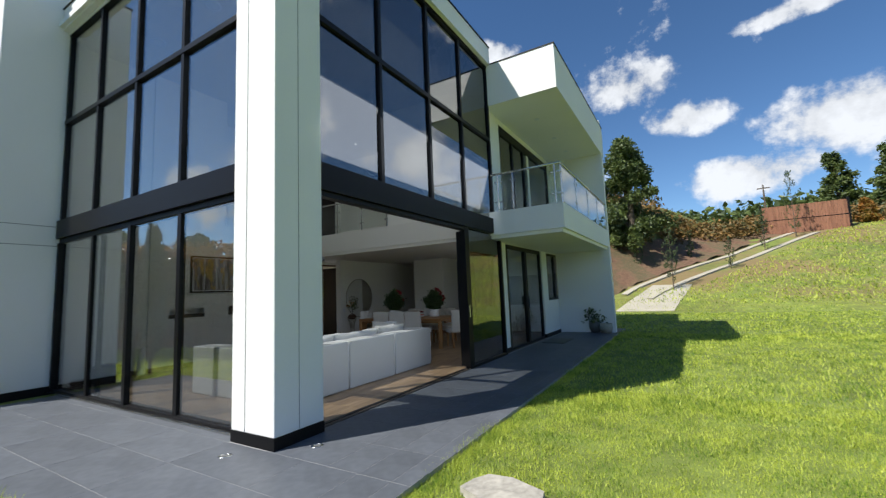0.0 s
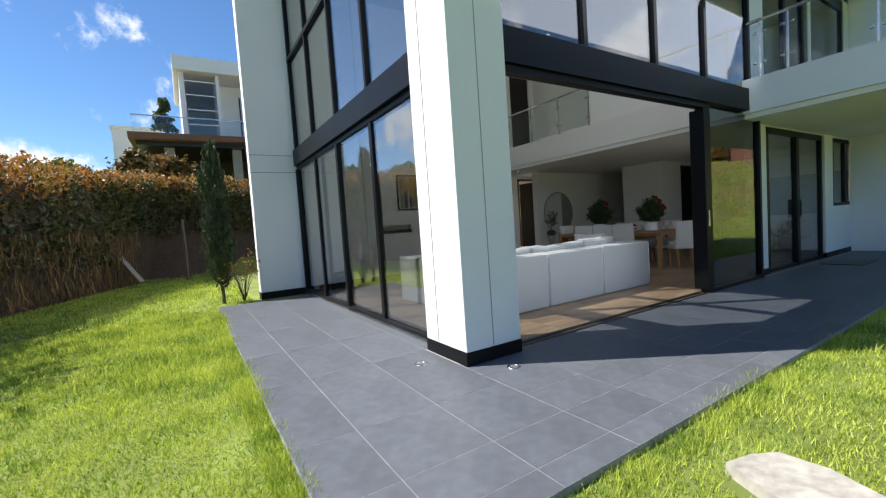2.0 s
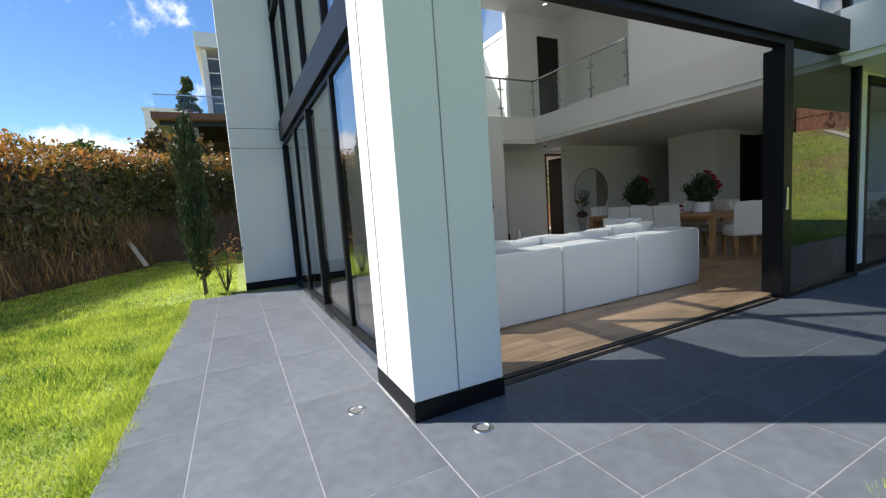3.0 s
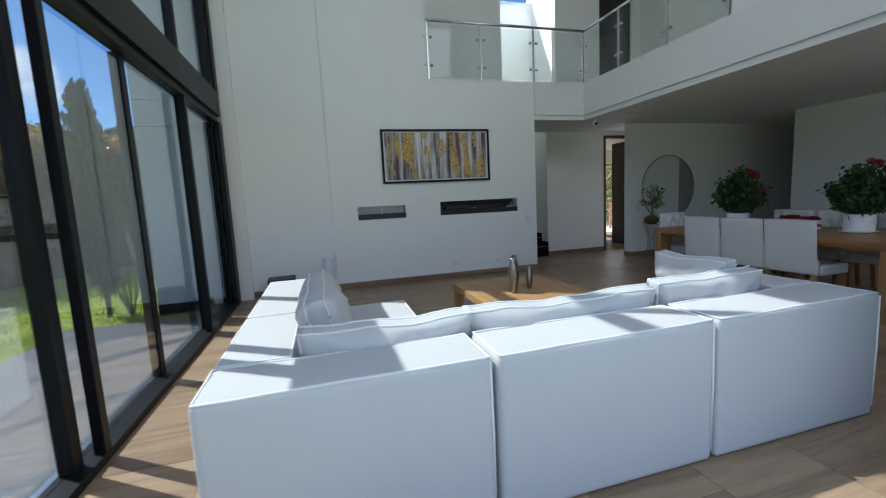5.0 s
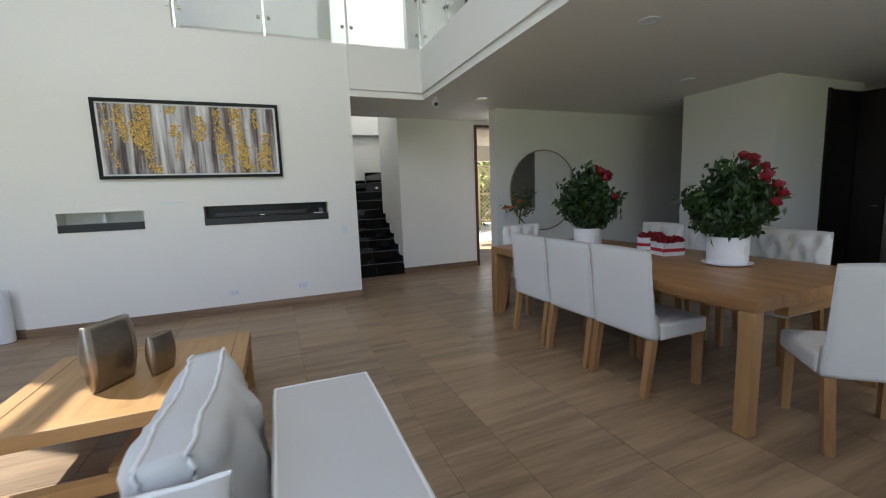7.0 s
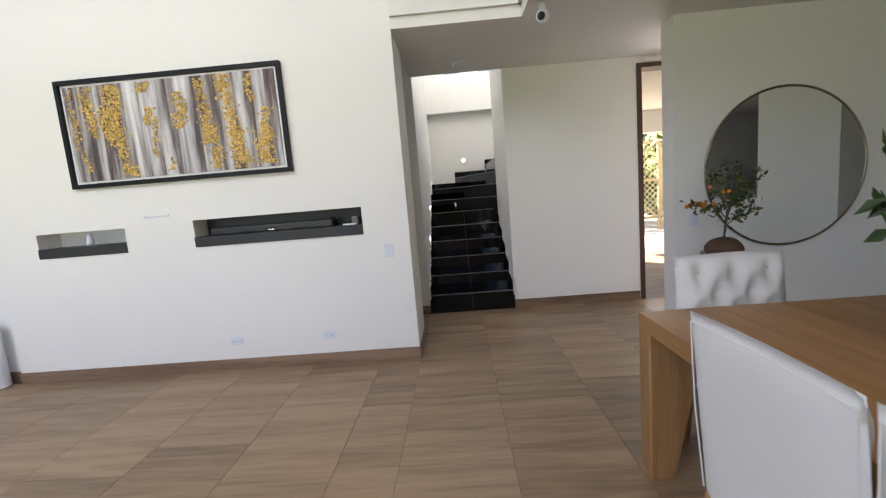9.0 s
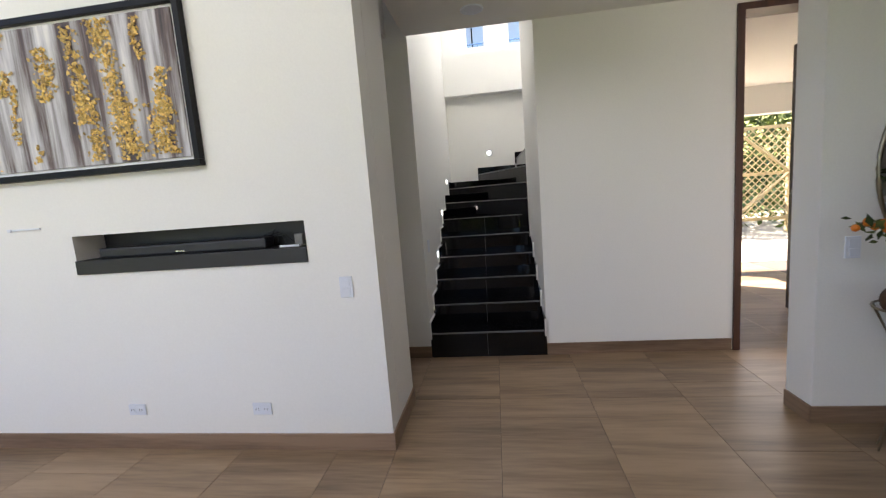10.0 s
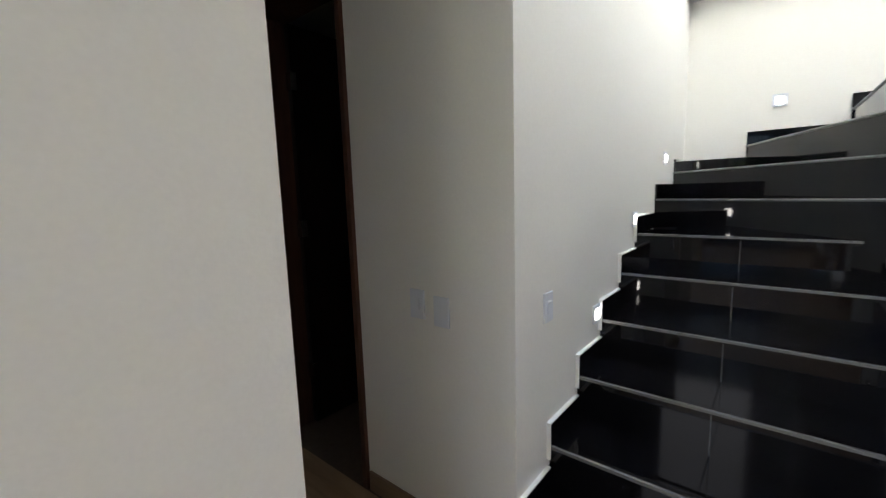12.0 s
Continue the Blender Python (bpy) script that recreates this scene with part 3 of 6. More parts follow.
part("cap", boxes((-10.36, 2.03, 7.95, -10.02, 3.04, 7.98)), M_ALU, wing, "dark metal capping")
fascia = boxes((-10.04, 2.86, 6.86, -4.33, 3.16, 7.28), (XF - 0.16, 3.44, 6.86, XF + 0.14, 8.78, 7.28))
solid("trim_fascia", fascia, M_OUT, "white roof fascia above the glazing", "fascia")
solid("trim_fascia_cap", boxes((-10.04, 2.84, 7.28, -4.33, 3.18, 7.31), (XF - 0.18, 3.44, 7.28, XF + 0.16, 8.78, 7.31)), M_ALU, "dark metal roof edge", "roof edge")

# upper pillar, lower pillar, front wall, balcony
front = bmesh.new()
for s in ((XF - 0.2, 9.12, 0.1, XF - 0.06, 9.62, ZC), (XF - 0.2, 9.62, 2.62, XF - 0.06, 12.55, ZC), (XF - 0.2, 12.55, 0.1, XF - 0.06, 13.05, ZC), (XF - 0.2, 13.05, 0.1, XF - 0.06, 14.72, 1.10),
          (XF - 0.2, 13.05, 2.60, XF - 0.06, 14.72, ZC), (XF - 0.2, 14.72, 0.1, XF - 0.06, 18.6, ZC), (XF - 0.2, 8.78, ZC + 0.4, XF - 0.06, 9.60, 6.0), (XF - 0.2, 9.60, 5.72, XF - 0.06, 14.8, 6.0), (XF - 0.2, 13.9, ZU, XF - 0.06, 18.6, 6.0),
          (XF - 0.2, 9.05, 6.0, XF - 0.06, 18.6, 7.0)):
    box(front, *s)
solid("wall_front", front, M_OUT, "white rendered front wall under the balcony")
solid("baseboard_front", boxes((XF - 0.2, 9.115, -0.02, XF - 0.045, 9.625, 0.1), (XF - 0.2, 12.55, -0.02, XF - 0.045, 18.6, 0.1)), M_ALU, "dark outside skirting", "skirting")
XE = -2.10
balc = boxes((XF - 0.06, 8.60, 2.72, XE, 14.2, 3.25), (XF - 0.06, 8.66, 2.64, XE - 0.06, 14.2, 2.72))
solid("balcony_slab", balc, M_OUT, "white balcony floor with rendered edge", "balcony")
solid("wall_balcony_end", boxes((XF - 0.06, 14.2, -0.05, XE, 14.45, 7.0)), M_OUT, "white end wall beside the balcony")
solid("balcony_roof", boxes((XF - 0.06, 8.78, 5.85, XE, 14.2, 6.86), (XF - 0.06, 14.45, 5.85, XE, 14.7, 6.86)), M_OUT, "deep white balcony roof edge", "roof")
solid("trim_balcony_roof", boxes((XF - 0.06, 8.77, 6.86, XE + 0.015, 14.71, 6.89)), M_ALU, "dark sheet metal roof capping", "roof edge")


# ---------- glazing ----------
def glazed(name, label, frame_boxes, pane_boxes, glass_mat=M_GLASS, mat=M_ALU):
    w = thing(name, label, "window", kind="structure")
    for s in frame_boxes:
        part("window_frame", boxes(s, bevel=0.004), mat, w)
    for s in pane_boxes:
        part("pane", boxes(s), glass_mat, w)
    return w


MX = [-9.99, -8.60, -7.21, -5.85, -4.37]
fr, pn = [], []
fr += [(-10.03, 2.93, 2.76, -4.33, 3.14, 3.10), (-10.03, 2.96, 4.97, -4.33, 3.08, 5.05), (-10.03, 2.96, 6.78, -4.33, 3.08, 6.86), (-10.03, 2.97, -0.02, -4.33, 3.13, 0.05), (-10.03, 2.985, 2.68, -4.33, 3.10, 2.76)]
for k, x in enumerate(MX):
    h = 0.045 if 0 < k < 4 else 0.035
    fr += [(x - h, 2.955 + 0.03 * (k % 2), 0.05, x + h, 3.03 + 0.03 * (k % 2), 2.68), (x - 0.035, 2.97, 3.10, x + 0.035, 3.07, 4.97), (x - 0.035, 2.97, 5.05, x + 0.035, 3.07, 6.78)]
fr += [(-10.185, 3.03, 0.05, -10.05, 3.118, 2.68), (-10.185, 3.075, 3.10, -10.05, 3.118, 6.78)]
for x, h in ((-6.02, 0.035), (-8.44, 0.035), (-10.0, 0.03)):
    fr += [(x - h, 3.065, 0.05, x + h, 3.125, 2.68)]
for k in range(4):
    a, b = MX[k] + 0.03, MX[k + 1] - 0.03
    pn += [(a, 3.01, 0.05, b, 3.02, 2.68), (a, 3.01, 3.10, b, 3.02, 4.97), (a, 3.01, 5.05, b, 3.02, 6.78)]
glazed("window_1", "tall black-framed tinted glazing on the garden side", fr, pn)

MY = [3.44, 4.74, 6.12, 7.38, 8.78]
fr = [(XF - 0.10, 3.44, 2.76, XF + 0.10, 8.595, 3.10), (XF - 0.10, 8.595, 2.55, XF - 0.062, 9.12, 3.10), (XF - 0.05, 3.44, 4.97, XF + 0.05, 8.78, 5.05), (XF - 0.05, 3.44, 6.78, XF + 0.05, 8.78, 6.86), (XF - 0.06, 7.25, -0.02, XF + 0.06, 9.12, 0.05),
      (XF - 0.06, 7.22, 0.05, XF + 0.06, 7.40, 2.76), (XF - 0.05, 9.05, 0.05, XF + 0.05, 9.12, 2.76), (XF - 0.06, 3.44, 2.69, XF + 0.06, 7.22, 2.76), (XF - 0.16, 7.26, 0.05, XF - 0.07, 7.34, 2.68)]
pn = [(XF - 0.005, 7.40, 0.05, XF + 0.005, 9.05, 2.76)]
for y in MY:
    fr += [(XF - 0.045, y - 0.035, 3.10, XF + 0.045, y + 0.035, 4.97), (XF - 0.045, y - 0.035, 5.05, XF + 0.045, y + 0.035, 6.78)]
for k in range(4):
    a, b = MY[k] + 0.03, MY[k + 1] - 0.03
    pn += [(XF - 0.005, a, 3.10, XF + 0.005, b, 4.97), (XF - 0.005, a, 5.05, XF + 0.005, b, 6.78)]
win2 = glazed("window_2", "tall black-framed front glazing with its sliding doors open", fr, pn, M_GLASS_DIM)
part("lock_handle", boxes((XF + 0.06, 7.245, 0.98, XF + 0.085, 7.275, 1.22), bevel=0.004), M_STEEL, win2, "steel lock handle")
solid("trim_threshold", boxes((XF - 0.10, 3.44, -0.03, XF - 0.04, 7.22, 0.006), (XF, 3.44, -0.03, XF + 0.05, 7.22, 0.004)), M_ALU, "black sliding door track in the floor", "door track")
solid("trim_track", boxes((-10.03, 2.90, -0.02, -4.33, 2.96, 0.018)), M_STEEL, "metal sliding door track", "door track")

DY = (9.70, 12.47)
ym = 11.1
fr = [(XF - 0.16, DY[0], 0.0, XF - 0.08, DY[0] + 0.09, 2.60), (XF - 0.16, DY[1] - 0.09, 0.0, XF - 0.08, DY[1], 2.60), (XF - 0.16, DY[0], 2.52, XF - 0.08, DY[1], 2.62), (XF - 0.17, ym - 0.07, 0.0, XF - 0.07, ym + 0.07, 2.52),
      (XF - 0.16, DY[0], -0.015, XF - 0.08, DY[1], 0.05)]
pn = [(XF - 0.125, DY[0] + 0.09, 0.05, XF - 0.115, ym - 0.07, 2.52), (XF - 0.125, ym + 0.07, 0.05, XF - 0.115, DY[1] - 0.09, 2.52)]
d2 = glazed("door_2", "black-framed sliding glass door under the balcony", fr, pn)
part("door_handle", boxes((XF - 0.07, ym + 0.0, 0.95, XF - 0.03, ym + 0.03, 1.30), (XF - 0.07, ym - 0.12, 0.95, XF - 0.03, ym - 0.09, 1.30), (XF - 0.05, ym - 0.12, 1.27, XF - 0.03, ym + 0.03, 1.30), (XF - 0.05, ym - 0.12, 0.95, XF - 0.03, ym + 0.03, 0.98)), M_BLACKPL, d2)
glazed("window_3", "small black-framed window under the balcony", [(XF - 0.14, 13.05, 1.10, XF - 0.06, 13.12, 2.60), (XF - 0.14, 14.65, 1.10, XF - 0.06, 14.72, 2.60), (XF - 0.14, 13.85, 1.17, XF - 0.06, 13.92, 2.53), (XF - 0.14, 13.12, 2.53, XF - 0.06, 14.65, 2.60), (XF - 0.14, 13.12, 1.10, XF - 0.06, 14.65, 1.17)],
       [(XF - 0.105, 13.12, 1.17, XF - 0.095, 13.85, 2.53), (XF - 0.105, 13.92, 1.17, XF - 0.095, 14.65, 2.53)])
fr = [(XF - 0.16, y - 0.05, 3.27, XF - 0.08, y + 0.05, 5.5) for y in (9.66, 10.6, 11.5, 13.84)] + [(XF - 0.16, 9.61, 5.50, XF - 0.08, 13.89, 5.72)]
pn = [(XF - 0.125, a, 3.27, XF - 0.115, b, 5.48) for a, b in ((9.71, 10.55), (10.65, 11.45), (11.55, 13.79))]
glazed("window_4", "black-framed balcony doors with dark glass", fr, pn, M_GLASS_DIM)
cur = thing("curtain", "white sheer curtain inside the balcony door", "curtain", (0, 0, 0))
cb = bmesh.new()
ring = [(XF - 0.26 + 0.035 * math.sin(k * 1.9), 11.62 + 0.022 * k) for k in range(30)]
lo = [cb.verts.new((x, y, 3.27)) for x, y in ring]
hi = [cb.verts.new((x, y, 5.5)) for x, y in ring]
for k in range(29):
    cb.faces.new((lo[k], lo[k + 1], hi[k + 1], hi[k]))
part("cloth", cb, M_CURTAIN, cur, smooth=True)
solid("window_room_back", boxes((-6.5, 9.6, ZU - 0.05, -6.35, 11.8, ZT)), M_WALL, "white bedroom wall", "wall")


# ---------- rails ----------
def rail(name, label, pts, z0, posts, high=0.95, glass_off=0.0):
    """Steel posts with clamps, glass panels and a round hand rail along a line of points."""
    r = thing(name, label, "railing", kind="structure")
    part("hand_rail", tube(bmesh.new(), [(x, y, z0 + high) for x, y in pts], 0.024, 10), M_STEEL, r, smooth=True)
    for a, b in zip(pts, pts[1:]):
        d = Vector((b[0] - a[0], b[1] - a[1], 0))
        n = d.normalized()
        s = Vector((-n.y, n.x, 0)) * 0.005
        bm = bmesh.new()
        p, q = Vector((*a, z0)) + n * 0.03, Vector((*b, z0)) - n * 0.03
        vs = [bm.verts.new(v) for z in (0.04, high - 0.06) for v in (p - s + Vector((0, 0, z)), q - s + Vector((0, 0, z)), q + s + Vector((0, 0, z)), p + s + Vector((0, 0, z)))]
        for q4 in ((0, 1, 2, 3), (4, 5, 6, 7), (0, 1, 5, 4), (1, 2, 6, 5), (2, 3, 7, 6), (3, 0, 4, 7)):
            bm.faces.new([vs[i] for i in q4])
        part("pane", bm, M_RAILGLASS, r)
    pm = mesh_of("post", boxes((-0.014, -0.014, 0, 0.014, 0.014, high), bevel=0.003), M_STEEL)
    cm = mesh_of("clamp", cyl(bmesh.new(), 0, 0, -0.02, 0.02, 0.022, n=10), M_STEEL)
    for x, y in posts:
        piece("post", pm, r, (x, y, z0))
        for dz in (0.22, 0.68):
            for e in (-0.06, 0.06):
                c = piece("clamp", cm, r, (x + (e if name.endswith("x") else 0), y + (0 if name.endswith("x") else e), z0 + dz))
                c.rotation_euler = (0, radians(90), 0) if name.endswith("x") else (radians(90), 0, 0)
    return r


rail("railing_y", "glass railing with steel posts along the landing", [(-10.27, 6.34), (-10.27, Y0 + 0.02)], ZU, [(-10.27, 6.36), (-10.27, 7.32), (-10.27, 8.34), (-10.27, Y0)])
rail("railing_x", "glass railing with steel posts over the dining room", [(-10.27, Y0 + 0.02), (-7.3, Y0 + 0.02)], ZU, [(-9.3, Y0), (-8.3, Y0), (-7.35, Y0)])
rail("balcony_railing_x", "glass balcony railing with steel hand rail", [(XF + 0.06, 8.66), (XE - 0.03, 8.66)], 3.25, [(-3.55, 8.66), (-3.2, 8.66), (-2.25, 8.66)], 0.87)
rail("balcony_railing_y", "long glass balcony railing with steel hand rail", [(XE - 0.03, 8.66), (XE - 0.03, 14.18)], 3.25, [(XE - 0.03, y) for y in (8.7, 10.05, 11.4, 12.75, 14.1)], 0.87)

# ---------- stair ----------
stair = thing("staircase", "polished black granite stair with grey nosings", "stairs", kind="structure")
GO, SX, SY0, SY1 = 0.286, -11.60, 8.34, 9.365


def level(k):
    """Height of the k-th tread, counted from one."""
    return 0.0 if k == 0 else 0.229 + 0.187 * (k - 1)


for k in range(6):
    x0, x1, z = SX - GO * k, SX - GO * (k + 1), level(k + 1)
    st = part("step", boxes((x1 - 0.02, SY0, 0 if k == 0 else level(k) - 0.03, x0, SY1, z - 0.022)), M_GRANITE, stair)
    ymid = 8.85
    for a, b in ((SY0, ymid - 0.0015), (ymid + 0.0015, SY1)):
        part("tread", boxes((x1 - 0.01, a, z - 0.02, x0 + 0.012, b, z)), M_GRANITE, st)
    part("nosing", boxes((x0 + 0.002, SY0, z - 0.010, x0 + 0.015, SY1, z + 0.0015)), M_NOSE, st, "grey nosing strip")
    part("riser_joint", boxes((x0 - 0.001, ymid - 0.0015, level(k), x0 + 0.0006, ymid + 0.0015, z - 0.02)), M_NOSE, st)
    part("skirting", boxes((x1 - 0.01, SY0, z, x0 + 0.02, SY0 + 0.014, z + 0.099)), M_GRANITE, st)
    part("skirting", boxes((x1 - 0.01, SY1 - 0.014, z, x0 + 0.02, SY1, z + 0.099)), M_GRANITE, st)
    part("skirting_edge", boxes((x0 + 0.02, SY0, z - 0.05, x0 + 0.026, SY0 + 0.016, z + 0.105), (x1 + 0.02, SY0, z + 0.099, x0 + 0.02, SY0 + 0.016, z + 0.105), (x0 + 0.02, SY1 - 0.016, z - 0.05, x0 + 0.026, SY1, z + 0.105)), M_WALL, st, "pale plaster edge")
piv = Vector((-12.98, SY1 + 0.0))
ends = [Vector((-13.03, SY0)), Vector((-13.48, SY0)), Vector((-14.04, SY0)), Vector((-14.42, 8.76)), Vector((-14.42, 9.33)), Vector((-14.42, 10.6))]
corner = Vector((-14.42, SY0))
for k in range(1, 5):
    z = level(6 + k)
    a, b = ends[k], ends[k + 1]
    ring = [piv, a, corner, b] if k == 2 else ([piv, a, b] if k < 4 else [piv, a, b, Vector((-12.98, 10.6))])
    bm = bmesh.new()
    lo, hi = [bm.verts.new((*p, z - 0.42)) for p in ring], [bm.verts.new((*p, z)) for p in ring]
    bm.faces.new(lo)
    bm.faces.new(hi)
    for i in range(len(ring)):
        bm.faces.new((lo[i], lo[(i + 1) % len(ring)], hi[(i + 1) % len(ring)], hi[i]))
    w = part("winder_step", bm, M_GRANITE, stair)
    part("nosing", tube(bmesh.new(), [(*piv, z - 0.004), (*a, z - 0.004)], 0.008, 6), M_NOSE, w, "grey nosing strip")
Z8, Z9, Z10 = level(8), level(9), level(10)
for s in ((-13.48, SY0, level(6), -13.30, SY0 + 0.014, level(6) + 0.099), (-14.04, SY0, level(7) - 0.07, -13.48, SY0 + 0.014, level(7) + 0.099), (-14.42, SY0, Z8 - 0.05, -14.04, SY0 + 0.014, Z8 + 0.099), (-14.42, SY0 + 0.014, Z8, -14.405, 8.76, Z8 + 0.099), (-14.42, 8.76, Z9 - 0.07, -14.405, 9.32, Z9 + 0.099), (-14.42, 9.32, Z10 - 0.07, -14.405, 10.6, Z10 + 0.099)):
    part("skirting", boxes(s), M_GRANITE, stair)


def step_light(x, y, z, face):
    """A small square recessed lamp; face 'y' looks along +y, 'x' along +x."""
    s = thing("step_light", "small square white step light, switched on", "wall light", (x, y, z), 0 if face == "y" else -90, group="step lights")
    part("frame", boxes((-0.045, 0, -0.045, 0.045, 0.008, 0.045), bevel=0.003), M_PLASTIC, s)
    part("lens", boxes((-0.024, 0.006, -0.024, 0.024, 0.011, 0.024), bevel=0.002), M_STEPLAMP, s, "glowing lens")


for x, z in ((-12.39, 0.835), (-13.0, 1.25), (-13.72, 1.63)):
    step_light(x, SY0 + 0.001, z, "y")
step_light(-14.418, 8.94, 2.03, "x")

# ---------- doors ----------
bath = thing("door_bathroom", "dark wood door standing open into a bathroom", "door", kind="structure")
part("door_frame", boxes((-11.82, DOOR_Y1 - 0.03, 0, -11.60, DOOR_Y1, 2.45), (-11.82, DOOR_Y0, 0, -11.60, DOOR_Y0 + 0.03, 2.45), (-11.82, DOOR_Y0 + 0.03, 2.42, -11.60, DOOR_Y1 - 0.03, 2.45)), M_REDWOOD, bath, "reddish dark frame")
part("door_leaf", boxes((-12.55, DOOR_Y0 + 0.03, 0.01, -11.80, DOOR_Y0 + 0.07, 2.41)), M_DARKWOOD, bath)
for z in (0.35, 1.25, 2.1):
    part("hinge", boxes((-11.83, DOOR_Y0 + 0.028, z - 0.05, -11.79, DOOR_Y0 + 0.076, z + 0.05), bevel=0.003), M_STEEL, bath, "steel hinge")
solid("floor_bathroom", boxes((-14.58, 3.35, -0.02, -11.63, 8.14, -0.004)), M_MARBLE, "pale marble bathroom floor", "floor")
rear = thing("door_rear", "dark wood rear door frame with the door open", "door", kind="structure")
part("door_frame", boxes((-11.80, 10.87, 0, -11.60, 10.92, 2.70), (-11.80, 11.95, 0, -11.60, 12.0, 2.70), (-11.80, 10.92, 2.65, -11.60, 11.95, 2.70)), M_REDWOOD, rear)
part("door_leaf", boxes((-12.70, 11.96, 0.01, -11.80, 12.0, 2.64)), M_DARKWOOD, rear)
part("handle", tube(bmesh.new(), [(-11.80, 10.93, 1.02), (-11.75, 10.96, 1.02), (-11.70, 10.96, 1.02)], 0.01, 8), M_BLACKPL, rear)
kd = thing("door_kitchen", "tall dark wood kitchen door standing open", "door", kind="structure")
part("door_frame", boxes((-8.02, 14.40, 0, -7.82, 14.46, 2.66), (-8.02, 15.24, 0, -7.82, 15.3, 2.66)), M_DARKWOOD, kd)
part("door_leaf", boxes((-7.86, 14.47, 0.01, -7.82, 15.22, 2.64)), M_DARKWOOD, kd)
leafob = part("door_leaf", boxes((-7.81, 15.16, 0.01, -7.46, 15.20, 2.64)), M_DARKWOOD, kd)
part("handle", tube(bmesh.new(), [(-7.51, 15.161, 1.02), (-7.51, 15.12, 1.02), (-7.60, 15.115, 1.02)], 0.01, 8), M_STEEL, kd, "steel handle")

# skirtings
def skirting(name, x0, y0, x1, y1, h=0.10):
    solid(name, boxes((x0, y0, 0, x1, y1, h), bevel=0.002), M_BASE if abs(y1 - y0) > abs(x1 - x0) else M_BASEX, "wood-look tile skirting", "skirting")


for s in ((XT, 4.6, XT + 0.012, 8.33), (XT - 0.05, 3.3, XT - 0.038, 4.6), (XB, 8.32, XT, 8.332), (-11.62, DOOR_Y1 + 0.01, -11.608, 8.34), (-11.62, 9.365, -11.608, 10.86), (XM, 10.70, XM + 0.012, 13.5), (XM - 0.21, 10.698, XM, 10.71), (-9.17, 13.308, -7.84, 13.32), (-7.84, 13.32, -7.828, 14.4)):
    skirting("baseboard", *s)


# ---------- living room ----------
def cushion_mesh(bm, w, d, h, puff=0.06, seed=0, n=26):
    """A soft box cushion: w along x, h up, d thick along y, corners drawn in, with wrinkles."""
    grid = {}
    for side in (-1, 1):
        for i in range(n + 1):
            for j in range(n + 1):
                u, v = 2 * i / n - 1, 2 * j / n - 1
                e = (1 - u ** 4) * (1 - v ** 4)
                t = d * 0.5 * (0.45 + 0.55 * e ** 0.4)
                t += puff * e * (0.35 + 0.8 * noise.noise(Vector((u * 2.1 + seed, v * 2.1, side * 3.0))))
                crease = noise.noise(Vector((u * w * 9 + seed, v * h * 5, side * 5.0)))
                t += 0.016 * (0.25 + e) * (0.5 - abs(crease)) + 0.008 * noise.noise(Vector((u * w * 22, v * h * 22 + seed, side)))
                x = u * w / 2 * (1 - 0.035 * (1 - v * v)) + 0.006 * noise.noise(Vector((v * 4, seed, u)))
                wave = 0.016 * noise.noise(Vector((u * w * 2.0 + seed, 7, 1))) - 0.018 * (1 - u * u)
                z = (v * 0.5 + 0.5) * h + (v > 0) * v * v * wave
                grid[side, i, j] = bm.verts.new((x, side * t, z))
        for i in range(n):
            for j in range(n):
                q = [grid[side, i, j], grid[side, i + 1, j], grid[side, i + 1, j + 1], grid[side, i, j + 1]]
                bm.faces.new(q if side < 0 else q[::-1])
    rim = [(i, 0) for i in range(n)] + [(n, j) for j in range(n)] + [(i, n) for i in range(n, 0, -1)] + [(0, j) for j in range(n, 0, -1)]
    for k in range(len(rim)):
        a, b = rim[k], rim[(k + 1) % len(rim)]
        bm.faces.new((grid[-1, a[0], a[1]], grid[1, a[0], a[1]], grid[1, b[0], b[1]], grid[-1, b[0], b[1]]))
    edges = [[grid[s, a, b].co.copy() for a, b in rim] for s in (-1, 1)]
    return edges


def cushion(at, rz, w, d, h, tilt=0, seed=0, label="plump white sofa back cushion with corded seams"):
    c = thing("sofa_cushion", label, "cushion", at, rz, group="sofa cushions")
    c.matrix_world = pose(*at, tilt, 0, rz)
    bm = bmesh.new()
    edges = cushion_mesh(bm, w, d, h, seed=seed)
    part("cover", bm, M_FABRIC, c, smooth=True)
    for e in edges:
        part("piping", tube(bmesh.new(), e, 0.006, 6, close=True), M_PIPE, c, smooth=True)


def soft_block(bm, x0, y0, z0, x1, y1, z1, r=0.03):
    box(bm, x0, y0, z0, x1, y1, z1, r, 4)


def top_cord(x0, y0, x1, y1, z, r=0.006, sag=0.006):
    """A closed cord round the upper edge of a block, a little uneven."""
    pts = []
    for (ax, ay), (bx, by) in (((x0, y0), (x1, y0)), ((x1, y0), (x1, y1)), ((x1, y1), (x0, y1)), ((x0, y1), (x0, y0))):
        for k in range(8):
            t = k / 8
            x, y = ax + (bx - ax) * t, ay + (by - ay) * t
            pts.append((x, y, z + sag * noise.noise(Vector((x * 4, y * 4, 3)))))
    return tube(bmesh.new(), pts, r, 6, close=True)


